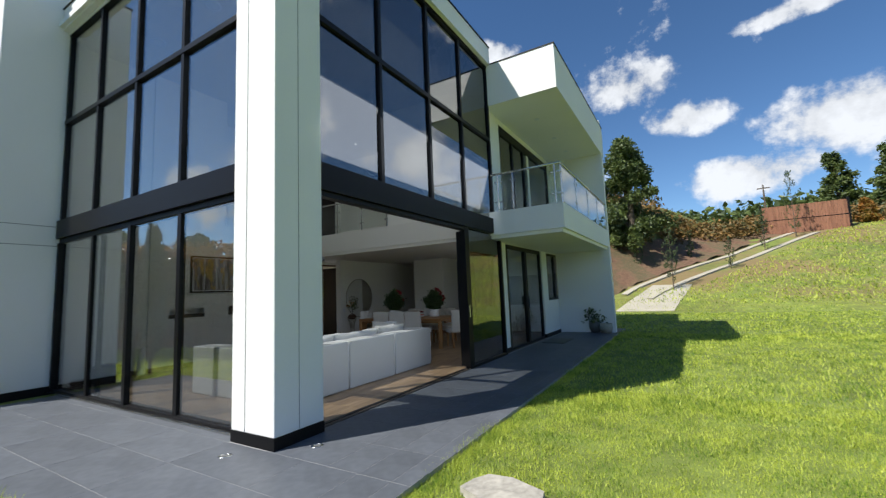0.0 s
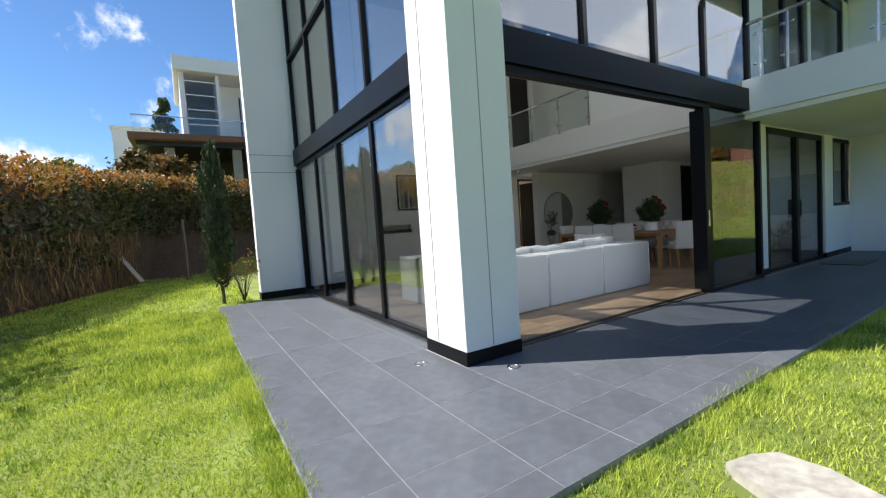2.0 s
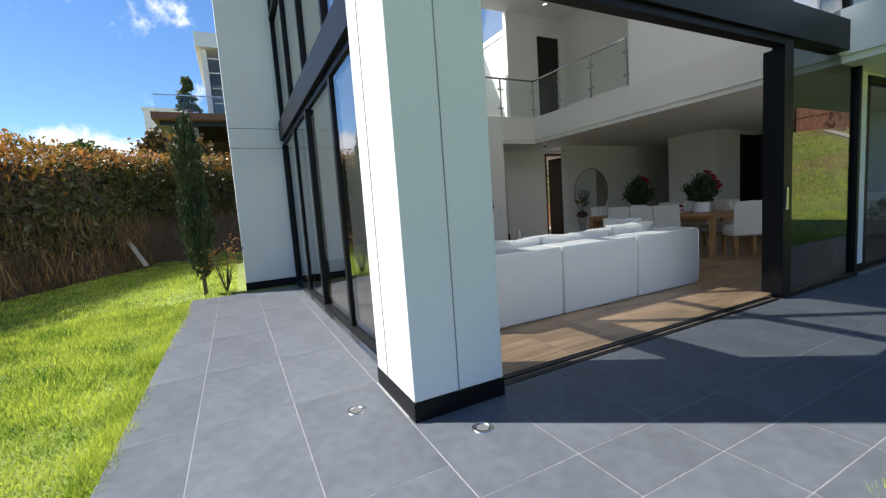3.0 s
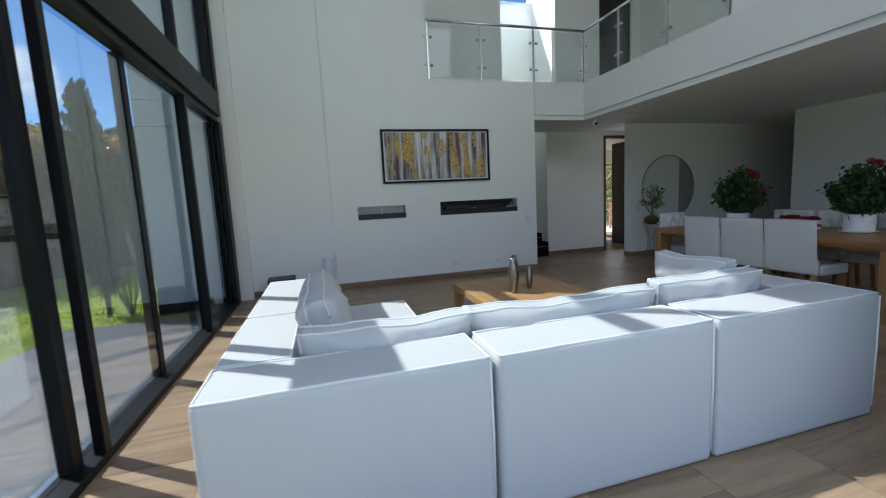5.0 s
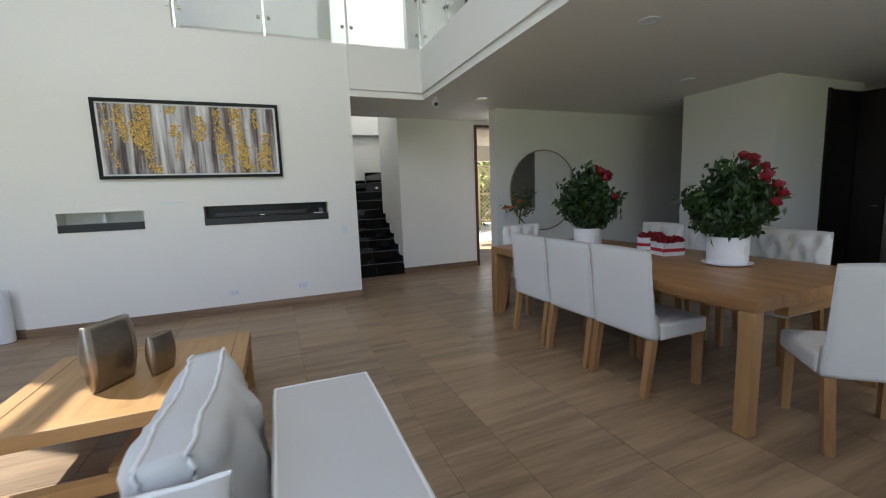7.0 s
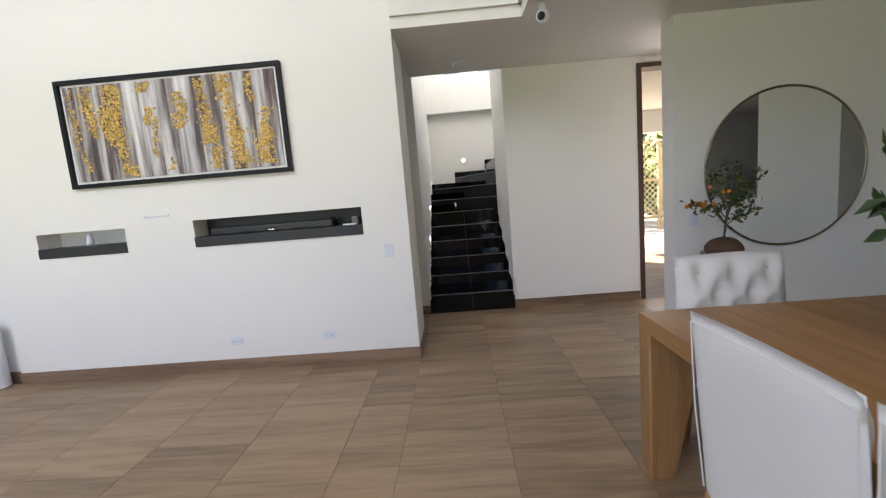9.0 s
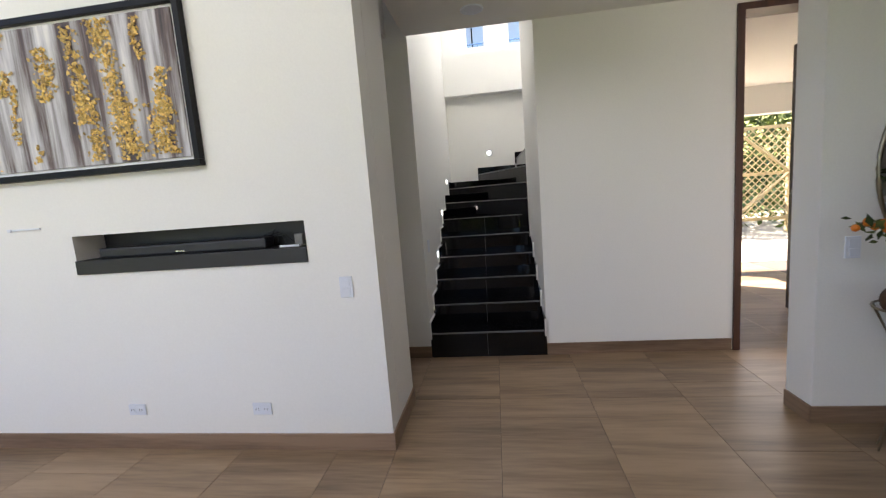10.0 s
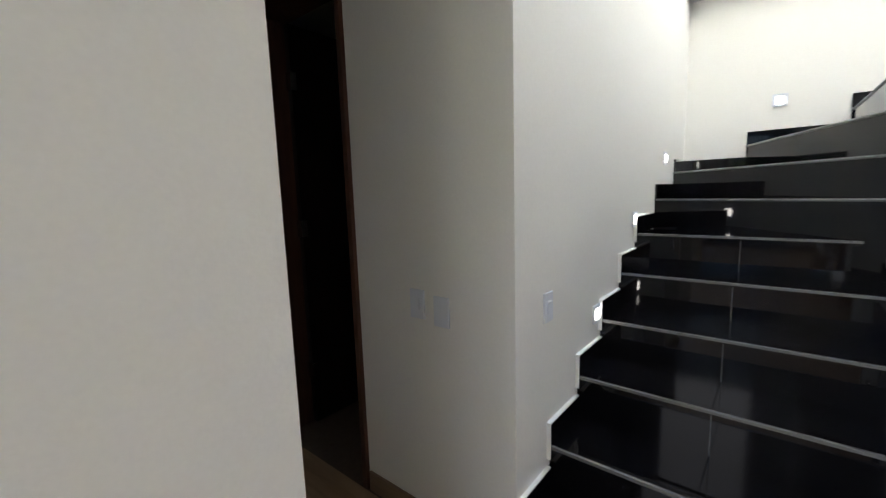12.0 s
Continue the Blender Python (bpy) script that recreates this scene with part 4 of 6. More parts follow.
sofa = thing("sectional_sofa", "low white fabric sectional sofa with corded seams", "sofa", (0, 0, 0))
SB, SF, SZ = -4.805, -5.15, 0.755     # back face, front of the back, top
for y0, y1 in ((3.94, 5.082), (5.104, 6.288), (6.310, 7.53)):
    bm = bmesh.new()
    soft_block(bm, SF, y0, 0.0, SB, y1, SZ, 0.04)
    b = part("back", bm, M_FABRIC, sofa, smooth=True)
    part("piping", top_cord(SF + 0.012, y0 + 0.012, SB - 0.012, y1 - 0.012, SZ - 0.004), M_PIPE, b, smooth=True)
    part("piping", tube(bmesh.new(), [(SB - 0.006, y1 - 0.010, SZ - 0.02), (SB - 0.004, y1 - 0.008, 0.4), (SB - 0.006, y1 - 0.010, 0.06)], 0.006, 6), M_PIPE, b, smooth=True)
for x0, x1, y0, y1 in ((-5.93, SF - 0.004, 7.19, 7.53), (-5.965, SF - 0.004, 3.94, 4.27), (-7.22, -5.975, 3.94, 4.27)):
    bm = bmesh.new()
    soft_block(bm, x0, y0, 0.0, x1, y1, SZ)
    a = part("arm", bm, M_FABRIC, sofa, smooth=True)
    part("piping", top_cord(x0 + 0.012, y0 + 0.012, x1 - 0.012, y1 - 0.012, SZ - 0.004), M_PIPE, a, smooth=True)
for x0, x1, y0, y1 in ((-5.95, SF - 0.004, 4.28, 5.09), (-5.95, SF - 0.004, 5.10, 6.295), (-5.95, SF - 0.004, 6.305, 7.185), (-7.20, -5.96, 4.28, 5.15)):
    bm = bmesh.new()
    soft_block(bm, x0, y0, 0.0, x1, y1, 0.27)
    part("seat_base", bm, M_FABRIC, sofa, smooth=True)
    bm = bmesh.new()
    soft_block(bm, x0, y0, 0.272, x1, y1, 0.45, 0.04)
    s = part("seat_cushion", bm, M_FABRIC, sofa, smooth=True)
    part("piping", top_cord(x0 + 0.015, y0 + 0.015, x1 - 0.015, y1 - 0.015, 0.447), M_PIPE, s, smooth=True)
cushion((-5.30, 4.72, 0.452), 90, 0.86, 0.17, 0.40, 9, 1)
cushion((-5.30, 5.70, 0.452), 90, 1.17, 0.17, 0.40, 9, 2)
cushion((-5.31, 6.72, 0.452), 90, 0.82, 0.18, 0.43, 9, 3)
cushion((-6.0, 4.47, 0.452), 0, 1.06, 0.23, 0.48, 13, 4)
cushion((-5.62, 7.06, 0.452), 0, 0.60, 0.20, 0.47, 6, 5, "square white sofa cushion beside the arm")

table = thing("coffee_table", "low square oak coffee table with frame edge", "coffee table", (-7.285, 6.43, 0))
TW, TD, TH = 1.13, 1.14, 0.42
for s in ((-TW / 2, -TD / 2, TH - 0.075, TW / 2, -TD / 2 + 0.09, TH), (-TW / 2, TD / 2 - 0.09, TH - 0.075, TW / 2, TD / 2, TH)):
    part("frame_rail", boxes(s, bevel=0.004), M_PALE_OAK, table)
for s in ((-TW / 2, -TD / 2 + 0.091, TH - 0.075, -TW / 2 + 0.09, TD / 2 - 0.091, TH), (TW / 2 - 0.09, -TD / 2 + 0.091, TH - 0.075, TW / 2, TD / 2 - 0.091, TH)):
    part("frame_rail", boxes(s, bevel=0.004), M_PALE_OAKY, table)
for k in range(6):
    w = (TD - 0.186) / 6
    y = -TD / 2 + 0.093 + k * w
    part("top_board", boxes((-TW / 2 + 0.091, y + 0.0002, TH - 0.03, TW / 2 - 0.091, y + w - 0.0002, TH - 0.002)), M_PALE_OAK, table)
for sx in (-1, 1):
    for sy in (-1, 1):
        x, y = sx * (TW / 2 - 0.05), sy * (TD / 2 - 0.05)
        part("leg", boxes((x - 0.045, y - 0.045, 0, x + 0.045, y + 0.045, TH - 0.076), bevel=0.004), M_PALE_OAKZ, table)
for s, mt in (((-TW / 2 + 0.1, -0.05, 0.05, TW / 2 - 0.1, 0.05, 0.12), M_PALE_OAK), ((-TW / 2 + 0.01, -TD / 2 + 0.1, 0.04, -TW / 2 + 0.08, TD / 2 - 0.1, 0.11), M_PALE_OAKY), ((TW / 2 - 0.08, -TD / 2 + 0.1, 0.04, TW / 2 - 0.01, TD / 2 - 0.1, 0.11), M_PALE_OAKY)):
    part("stretcher", boxes(s, bevel=0.003), mt, table)


def flat_vase(at, h, w, d, rz, label):
    """A flattened metal vase: barrel-shaped broad faces with ribs, lens-shaped narrow ends and an open slot mouth."""
    v = thing("vase", label, "vase", at, rz, group="vases on the coffee table")
    bm = bmesh.new()
    n, rings = 48, []
    for k in range(19):
        z = k / 16 if k < 17 else (1.0, 0.90)[k - 17]
        half = w / 2 * (0.78 + 0.22 * math.sin(math.pi * min(1, 0.06 + 0.76 * z)))
        deep = d / 2 * (0.36 + 0.64 * math.sin(math.pi * (0.04 + 0.90 * z)))
        inset = 0.006 if k > 16 else 0.0
        ring = []
        for i in range(n):
            a = 2 * math.pi * i / n
            c, s_ = math.cos(a), math.sin(a)
            px, py = math.copysign(abs(c) ** 0.55, c), math.copysign(abs(s_) ** 0.55, s_)
            rib = 1 + 0.045 * math.sin(26 * px) * (abs(px) < 0.9) * (0 < k < 16)
            ring.append(bm.verts.new((px * (half - inset), py * (deep - inset) * rib, z * h)))
        rings.append(ring)
    for a, b in zip(rings, rings[1:]):
        for i in range(n):
            bm.faces.new((a[i], a[(i + 1) % n], b[(i + 1) % n], b[i]))
    bm.faces.new(rings[0][::-1])
    part("body", bm, M_VASE, v, smooth=True)
    # Black sheet just below the mouth paints the shade inside.
    inner = bmesh.new()
    inner.faces.new([inner.verts.new(p) for p in slot_shade(w, d, h)])
    part("inside", inner, M_BLACKPL, v, "black sheet for the shade inside the slot")


def slot_shade(w, d, h):
    """Outline of the black sheet that stands in for the shade inside a vase's slot."""
    out = []
    for i in range(32):
        a = 2 * math.pi * i / 32
        c, s_ = math.cos(a), math.sin(a)
        out.append((math.copysign(abs(c) ** 0.55, c) * (w / 2 * 0.97 - 0.006), math.copysign(abs(s_) ** 0.55, s_) * d / 2 * 0.6, 0.90 * h))
    return out


flat_vase((-7.18, 6.335, TH), 0.365, 0.30, 0.105, -30, "tall ribbed pewter vase on the coffee table")
flat_vase((-7.255, 6.555, TH), 0.235, 0.185, 0.07, -30, "small ribbed pewter vase on the coffee table")

# picture
pic = thing("painting", "abstract canvas with grey streaks and gold flakes in a black frame", "painting", (XT, 6.425, 1.722))
PW, PH = 1.925, 0.892
for s in ((0, -PW / 2, 0, 0.045, PW / 2, 0.035), (0, -PW / 2, PH - 0.035, 0.045, PW / 2, PH), (0, -PW / 2, 0.0351, 0.045, -PW / 2 + 0.035, PH - 0.0351), (0, PW / 2 - 0.035, 0.0351, 0.045, PW / 2, PH - 0.0351)):
    part("picture_frame", boxes(s, bevel=0.003), M_ALU, pic)
M_CANVAS = bpy.data.materials.new("streaked_canvas")
M_CANVAS.use_nodes = True
cn, cl = M_CANVAS.node_tree.nodes, M_CANVAS.node_tree.links
ctc, cmp_, cns, crp = cn.new("ShaderNodeTexCoord"), cn.new("ShaderNodeMapping"), cn.new("ShaderNodeTexNoise"), cn.new("ShaderNodeValToRGB")
cmp_.inputs["Scale"].default_value = (1, 6.5, 0.38)
cns.inputs["Scale"].default_value, cns.inputs["Detail"].default_value, cns.inputs["Roughness"].default_value, cns.inputs["Distortion"].default_value = 1.6, 8, 0.62, 0.3
for p, c in ((0.36, (0.035, 0.028, 0.03, 1)), (0.44, (0.12, 0.085, 0.08, 1)), (0.50, (0.30, 0.28, 0.28, 1)), (0.57, (0.52, 0.51, 0.53, 1)), (0.66, (0.74, 0.72, 0.70, 1))):
    e = crp.color_ramp.elements.new(p)
    e.color = c
crp.color_ramp.elements.remove(crp.color_ramp.elements[0])
crp.color_ramp.elements.remove(crp.color_ramp.elements[-1])
cl.new(ctc.outputs["Object"], cmp_.inputs["Vector"])
cl.new(cmp_.outputs[0], cns.inputs["Vector"])
cl.new(cns.outputs["Fac"], crp.inputs[0])
cl.new(crp.outputs[0], cn["Principled BSDF"].inputs["Base Color"])
cn["Principled BSDF"].inputs["Roughness"].default_value = 0.55
part("mount", boxes((0.004, -PW / 2 + 0.0352, 0.0352, 0.018, PW / 2 - 0.0352, PH - 0.0352)), M_BOX, pic, "pale mount edge")
part("canvas", boxes((0.018, -PW / 2 + 0.06, 0.055, 0.030, PW / 2 - 0.06, PH - 0.055)), M_CANVAS, pic)
M_GOLD = material("gold_leaf", (0.60, 0.40, 0.12), 0.45, metal=0.3, vary=0.28, grain=60, bump=0.3, by="island")
gold_pts = []
for u, v0, v1, wd, cnt in ((0.03, 0.35, 0.97, 0.035, 70), (0.06, 0.08, 0.35, 0.02, 30), (0.115, 0.45, 0.98, 0.04, 130), (0.22, 0.35, 0.98, 0.055, 260), (0.245, 0.04, 0.97, 0.035, 260), (0.19, 0.42, 0.75, 0.05, 110), (0.29, 0.02, 0.12, 0.03, 30), (0.39, 0.55, 0.72, 0.03, 60), (0.41, 0.2, 0.62, 0.018, 60), (0.47, 0.05, 0.18, 0.015, 14), (0.54, 0.48, 0.85, 0.04, 130), (0.655, 0.30, 0.97, 0.035, 190), (0.68, 0.03, 0.5, 0.04, 170), (0.77, 0.4, 0.99, 0.04, 230), (0.80, 0.02, 0.42, 0.055, 230), (0.88, 0.68, 0.97, 0.02, 55), (0.93, 0.03, 0.40, 0.055, 210), (0.94, 0.3, 0.62, 0.03, 80), (0.38, 0.88, 0.98, 0.04, 45), (0.74, 0.82, 0.98, 0.03, 40)):
    cnt = int(1.7 * cnt)
    t = RNG.uniform(size=cnt)
    lean = 0.009 * np.sin(5 * t + 9 * u)
    uu, vv = u + lean + RNG.normal(scale=wd * 0.42, size=cnt), v0 + (v1 - v0) * t
    ok = (uu > 0.01) & (uu < 0.99)
    gold_pts.append(np.stack([np.full(cnt, 0.033), -PW / 2 + 0.06 + uu * (PW - 0.12), 0.055 + vv * (PH - 0.11)], 1)[ok])
gp = np.concatenate(gold_pts)
ang = RNG.uniform(0, 6.28, (len(gp), 1)) + np.array([[0, 1.1, 2.3, 3.4, 4.9]])
rad = RNG.uniform(0.004, 0.014, (len(gp), 1)) * RNG.uniform(0.5, 1.2, (len(gp), 5))
gvv = np.stack([gp[:, :1] + RNG.uniform(-0.002, 0.008, (len(gp), 5)), gp[:, 1:2] + rad * np.cos(ang), gp[:, 2:3] + rad * np.sin(ang)], 2).reshape(-1, 3)
flakes = new("gold_leaf", soup("gold_leaf", gvv, np.arange(len(gvv)).reshape(-1, 5), M_GOLD))
flakes.parent = pic
tagged(flakes, "raised gold leaf flakes", kind="stuff")

# niches
solid("trim_niche", boxes((XT - 0.219, N2[0], N2[2] + 0.085, XT - 0.205, N2[1], N2[3])), M_BLACKPL, "dark back panel of the long niche", "niche panel")
for (y0, y1, z0, z1), nm in ((N1, "niche_shelf"), (N2, "niche_shelf")):
    sh = solid(nm, boxes((XT - 0.215, y0, z0, XT + 0.012, y1, z0 + 0.085), bevel=0.003), M_BLACKPL, "dark stone shelf in the wall niche", "shelf", kind="")
bar = thing("soundbar", "long black soundbar on the niche shelf", "soundbar", (XT - 0.10, 7.10, 1.226))
part("body", boxes((-0.05, -0.55, 0, 0.05, 0.55, 0.062), bevel=0.012), M_BLACKPL, bar)
part("mark", boxes((0.0502, -0.03, 0.012, 0.0512, 0.03, 0.02)), M_STEEL, bar, "small pale mark")
rt = thing("router", "small grey router with cables in the niche", "router", (XT - 0.10, 7.84, 1.226))
part("body", boxes((-0.02, -0.025, 0, 0.02, 0.025, 0.07), bevel=0.006), M_NOSE, rt)
part("remote", boxes((0.035, -0.10, 0, 0.06, 0.02, 0.012), bevel=0.004), M_PLASTIC, rt)
cab = bmesh.new()
for k in range(4):
    tube(cab, [(-0.02, -0.05 - 0.05 * k, 0.02), (-0.05, -0.12 - 0.02 * k, 0.07 + 0.01 * k), (-0.06, -0.22 - 0.03 * k, 0.05), (-0.04, -0.30, 0.005)], 0.003, 5)
part("cable", cab, M_BLACKPL, rt)
box_n = thing("wall_box", "small white figure in the niche", "ornament", (XT - 0.08, 5.42, 1.226))
part("body", lathe(bmesh.new(), [(0.0, 0), (0.028, 0.001), (0.033, 0.04), (0.02, 0.07), (0.025, 0.09), (0.012, 0.115), (0, 0.118)], 14), M_PLASTIC, box_n, smooth=True)
br = thing("wall_bracket", "thin white wall bracket between the niches", "bracket", (XT, 6.13, 1.44))
part("bar", boxes((0, -0.11, -0.008, 0.012, 0.11, 0.004), bevel=0.002), M_PLASTIC, br)
part("cap", boxes((0.012, -0.11, -0.011, 0.02, -0.085, 0.007), bevel=0.002), M_PLASTIC, br)


def plate(name, label, cat, at, rz, w, h, kind):
    """A wall plate with rockers or sockets; its back lies on the wall, its face looks along +x."""
    p = thing(name, label, cat, at, rz)
    part("cover", boxes((0, -w / 2, -h / 2, 0.009, w / 2, h / 2), bevel=0.003), M_PLASTIC, p)
    if kind == "rockers":
        for z in (-0.026, 0.026):
            part("rocker", boxes((0.009, -0.022, z - 0.02, 0.0125, 0.022, z + 0.02), bevel=0.0015), M_PLASTIC, p)
    elif kind == "rocker":
        part("rocker", boxes((0.009, -0.016, -0.026, 0.0125, 0.016, 0.026), bevel=0.0015), M_PLASTIC, p)
    elif kind == "sockets":
        for y in (-0.028, 0.028):
            part("socket", boxes((0.009, y - 0.02, -0.017, 0.0115, y + 0.02, 0.017), bevel=0.0015), M_PLASTIC, p)
            part("slot", boxes((0.0116, y - 0.010, -0.007, 0.0121, y - 0.007, 0.007), (0.0116, y + 0.007, -0.007, 0.0121, y + 0.010, 0.007)), M_BLACKPL, p)


plate("light_switch", "white double light switch", "switch", (XT, 8.132, 0.985), 0, 0.075, 0.12, "rockers")
plate("power_outlet", "white double power outlet low on the wall", "outlet", (XT, 7.523, 0.262), 0, 0.12, 0.075, "sockets")
plate("power_outlet", "white double power outlet low on the wall", "outlet", (XT, 6.678, 0.262), 0, 0.115, 0.07, "sockets")
plate("light_switch", "white single light switch beside the stair", "switch", (-11.62, 7.894, 0.995), 0, 0.075, 0.12, "rocker")
plate("blank_plate", "cream blank cover plate", "cover plate", (-11.62, 8.02, 0.98), 0, 0.075, 0.12, "")
plate("light_switch", "white stair light switch", "switch", (-11.86, SY0, 0.993), 90, 0.07, 0.115, "rocker")
plate("light_switch", "white light switch beside the mirror", "switch", (XM, 10.875, 1.01), 0, 0.075, 0.12, "rockers")

tower = thing("tower_speaker", "slim round white speaker standing on the floor", "speaker", (-10.17, 4.46, 0))
part("body", cyl(bmesh.new(), 0, 0, 0.012, 0.56, 0.082, 0.082, 32), M_PLASTIC, tower)
part("top_ring", lathe(bmesh.new(), [(0.082, 0.56), (0.078, 0.568), (0.06, 0.568), (0.055, 0.555)], 32), M_PLASTIC, tower)
part("base", cyl(bmesh.new(), 0, 0, 0, 0.012, 0.085, 0.085, 32), M_STEEL, tower)
sub = thing("subwoofer", "black cube subwoofer on the floor", "speaker", (-9.98, 3.76, 0), 4)
part("cabinet", boxes((-0.18, -0.2, 0.015, 0.18, 0.2, 0.34), bevel=0.012), M_BLACKPL, sub)
for x in (-0.14, 0.14):
    for y in (-0.16, 0.16):
        part("foot", cyl(bmesh.new(), x, y, 0, 0.016, 0.02, n=10), M_BLACKPL, sub)
part("cable", tube(bmesh.new(), [(0.2, -0.1, 0.01), (0.26, -0.05, 0.006), (0.24, 0.1, 0.006), (0.19, 0.05, 0.01), (0.17, 0.2, 0.01)], 0.005, 6), M_BLACKPL, sub)

# ---------- dining ----------
XT0, XT1, YT0, YT1, ZTB = -8.65, -5.77, 9.56, 10.96, 0.79
dt = thing("dining_table", "long oak dining table with tapered slab legs", "dining table", (0, 0, 0))
nb = 6
for k in range(nb):
    w = (YT1 - YT0) / nb
    part("top_board", boxes((XT0, YT0 + k * w + 0.0008, ZTB - 0.075, XT1, YT0 + (k + 1) * w - 0.0008, ZTB), bevel=0.002), M_OAK, dt)
for s in ((XT0 + 0.11, YT0 + 0.14, ZTB - 0.13, XT1 - 0.11, YT0 + 0.17, ZTB - 0.076), (XT0 + 0.11, YT1 - 0.17, ZTB - 0.13, XT1 - 0.11, YT1 - 0.14, ZTB - 0.076)):
    part("apron", boxes(s), M_OAK, dt)
for x0, x1 in ((XT0, XT0 + 0.11), (XT1 - 0.09, XT1)):
    for ya, s in ((YT0, 1), (YT1, -1)):
        bm = bmesh.new()
        top_w, foot_w = (0.25, 0.11) if x0 < -8 else (0.075, 0.07)
        ring = [(ya, 0), (ya + s * foot_w, 0), (ya + s * top_w, ZTB - 0.13), (ya + s * top_w, ZTB - 0.076), (ya, ZTB - 0.076)]
        lo, hi = [bm.verts.new((x0 + 0.002, y, z)) for y, z in ring], [bm.verts.new((x1 - 0.002, y, z)) for y, z in ring]
        bm.faces.new(lo)
        bm.faces.new(hi)
        for i in range(5):
            bm.faces.new((lo[i], lo[(i + 1) % 5], hi[(i + 1) % 5], hi[i]))
        bmesh.ops.bevel(bm, geom=bm.edges[:], offset=0.004, segments=1, affect="EDGES")
        part("leg", bm, M_OAKZ, dt)
    part("end_rail", boxes((x0 + 0.01, YT0 + 0.305, ZTB - 0.14, x1 - 0.01, YT1 - 0.305, ZTB - 0.076)), M_OAKY, dt)

chair = thing("dining_chair", "pale linen upholstered dining chair with oak legs", "chair", (-7.705, 9.70, 0), 0, group="chairs round the dining table")
CW = 0.274
bm = bmesh.new()
nsx, nsz = 26, 28
G = {}
for side in (0, 1):
    for i in range(nsx + 1):
        for j in range(nsz + 1):
            u, v = 2 * i / nsx - 1, j / nsz
            lean = -0.20 - 0.055 * v
            th = 0.085 - 0.02 * v
            rr = (1 - abs(u) ** 8) * (1 - max(0, v * 2 - 1) ** 10)
            y = lean - th * 0.5 * (0.55 + 0.45 * rr) if side == 0 else lean + th * 0.5 * (0.55 + 0.45 * rr)
            if side == 1 and v > 0.25:
                tuft = min((u - a) ** 2 * 3.2 + ((v - b) * 2.0) ** 2 for a, b in ((-0.62, 0.86), (0, 0.86), (0.62, 0.86), (-0.31, 0.68), (0.31, 0.68), (-0.93, 0.68), (0.93, 0.68), (-0.62, 0.5), (0, 0.5), (0.62, 0.5)))
                y += 0.054 * min(1, tuft / 0.14) ** 0.5 * rr - 0.037
            G[side, i, j] = bm.verts.new((u * CW * (1 - 0.012 * v), y, 0.405 + v * 0.595 + 0.008 * (1 - u * u) * (v > 0.97)))
    for i in range(nsx):
        for j in range(nsz):
            q = [G[side, i, j], G[side, i + 1, j], G[side, i + 1, j + 1], G[side, i, j + 1]]
            bm.faces.new(q if side == 0 else q[::-1])
rim = [(i, 0) for i in range(nsx)] + [(nsx, j) for j in range(nsz)] + [(i, nsz) for i in range(nsx, 0, -1)] + [(0, j) for j in range(nsz, 0, -1)]
for k in range(len(rim)):
    a, b = rim[k], rim[(k + 1) % len(rim)]
    bm.faces.new((G[0, a[0], a[1]], G[1, a[0], a[1]], G[1, b[0], b[1]], G[0, b[0], b[1]]))
backrest = part("backrest", bm, M_LINEN, chair, "buttoned linen back", smooth=True)
for a, b in ((-0.62, 0.86), (0, 0.86), (0.62, 0.86), (-0.31, 0.68), (0.31, 0.68), (-0.62, 0.5), (0, 0.5), (0.62, 0.5)):
    bt = bmesh.new()
    bmesh.ops.create_uvsphere(bt, u_segments=8, v_segments=5, radius=0.007, matrix=Matrix.Translation((a * CW, -0.20 - 0.055 * b + 0.004, 0.405 + b * 0.595)))
    part("button", bt, M_LINEN, backrest, smooth=True)
part("seam", tube(bmesh.new(), [(-CW + 0.012, -0.238, 0.42), (-CW + 0.012, -0.265, 0.7), (-CW + 0.014, -0.278, 0.97), (0, -0.280, 0.982), (CW - 0.014, -0.278, 0.97), (CW - 0.012, -0.265, 0.7), (CW - 0.012, -0.238, 0.42)], 0.0025, 5), M_LINEN, backrest)
bm = bmesh.new()
box(bm, -CW, -0.16, 0.385, CW, 0.28, 0.50, 0.032, 4)
part("seat", bm, M_LINEN, chair, smooth=True)
for sx in (-1, 1):
    for y, lx in ((-0.235, 0.0), (0.235, 0.0)):
        bm = bmesh.new()
        x = sx * (CW - 0.035)
        ya = y - (0.03 if y < 0 else 0)
        pts = [((x - 0.022, ya - 0.022), (x + 0.022, ya + 0.022), 0.0), ((x - 0.026, y - 0.026 + (0.03 if y < 0 else 0)), (x + 0.026, y + 0.026 + (0.03 if y < 0 else 0)), 0.40)]
        lo = [bm.verts.new((*p, 0.0)) for p in ((pts[0][0]), (pts[0][1][0], pts[0][0][1]), (pts[0][1]), (pts[0][0][0], pts[0][1][1]))]
        hi = [bm.verts.new((*p, 0.40)) for p in ((pts[1][0]), (pts[1][1][0], pts[1][0][1]), (pts[1][1]), (pts[1][0][0], pts[1][1][1]))]
        bm.faces.new(lo)
        bm.faces.new(hi)
        for i in range(4):
            bm.faces.new((lo[i], lo[(i + 1) % 4], hi[(i + 1) % 4], hi[i]))
        part("leg", bm, M_OAKZ, chair)
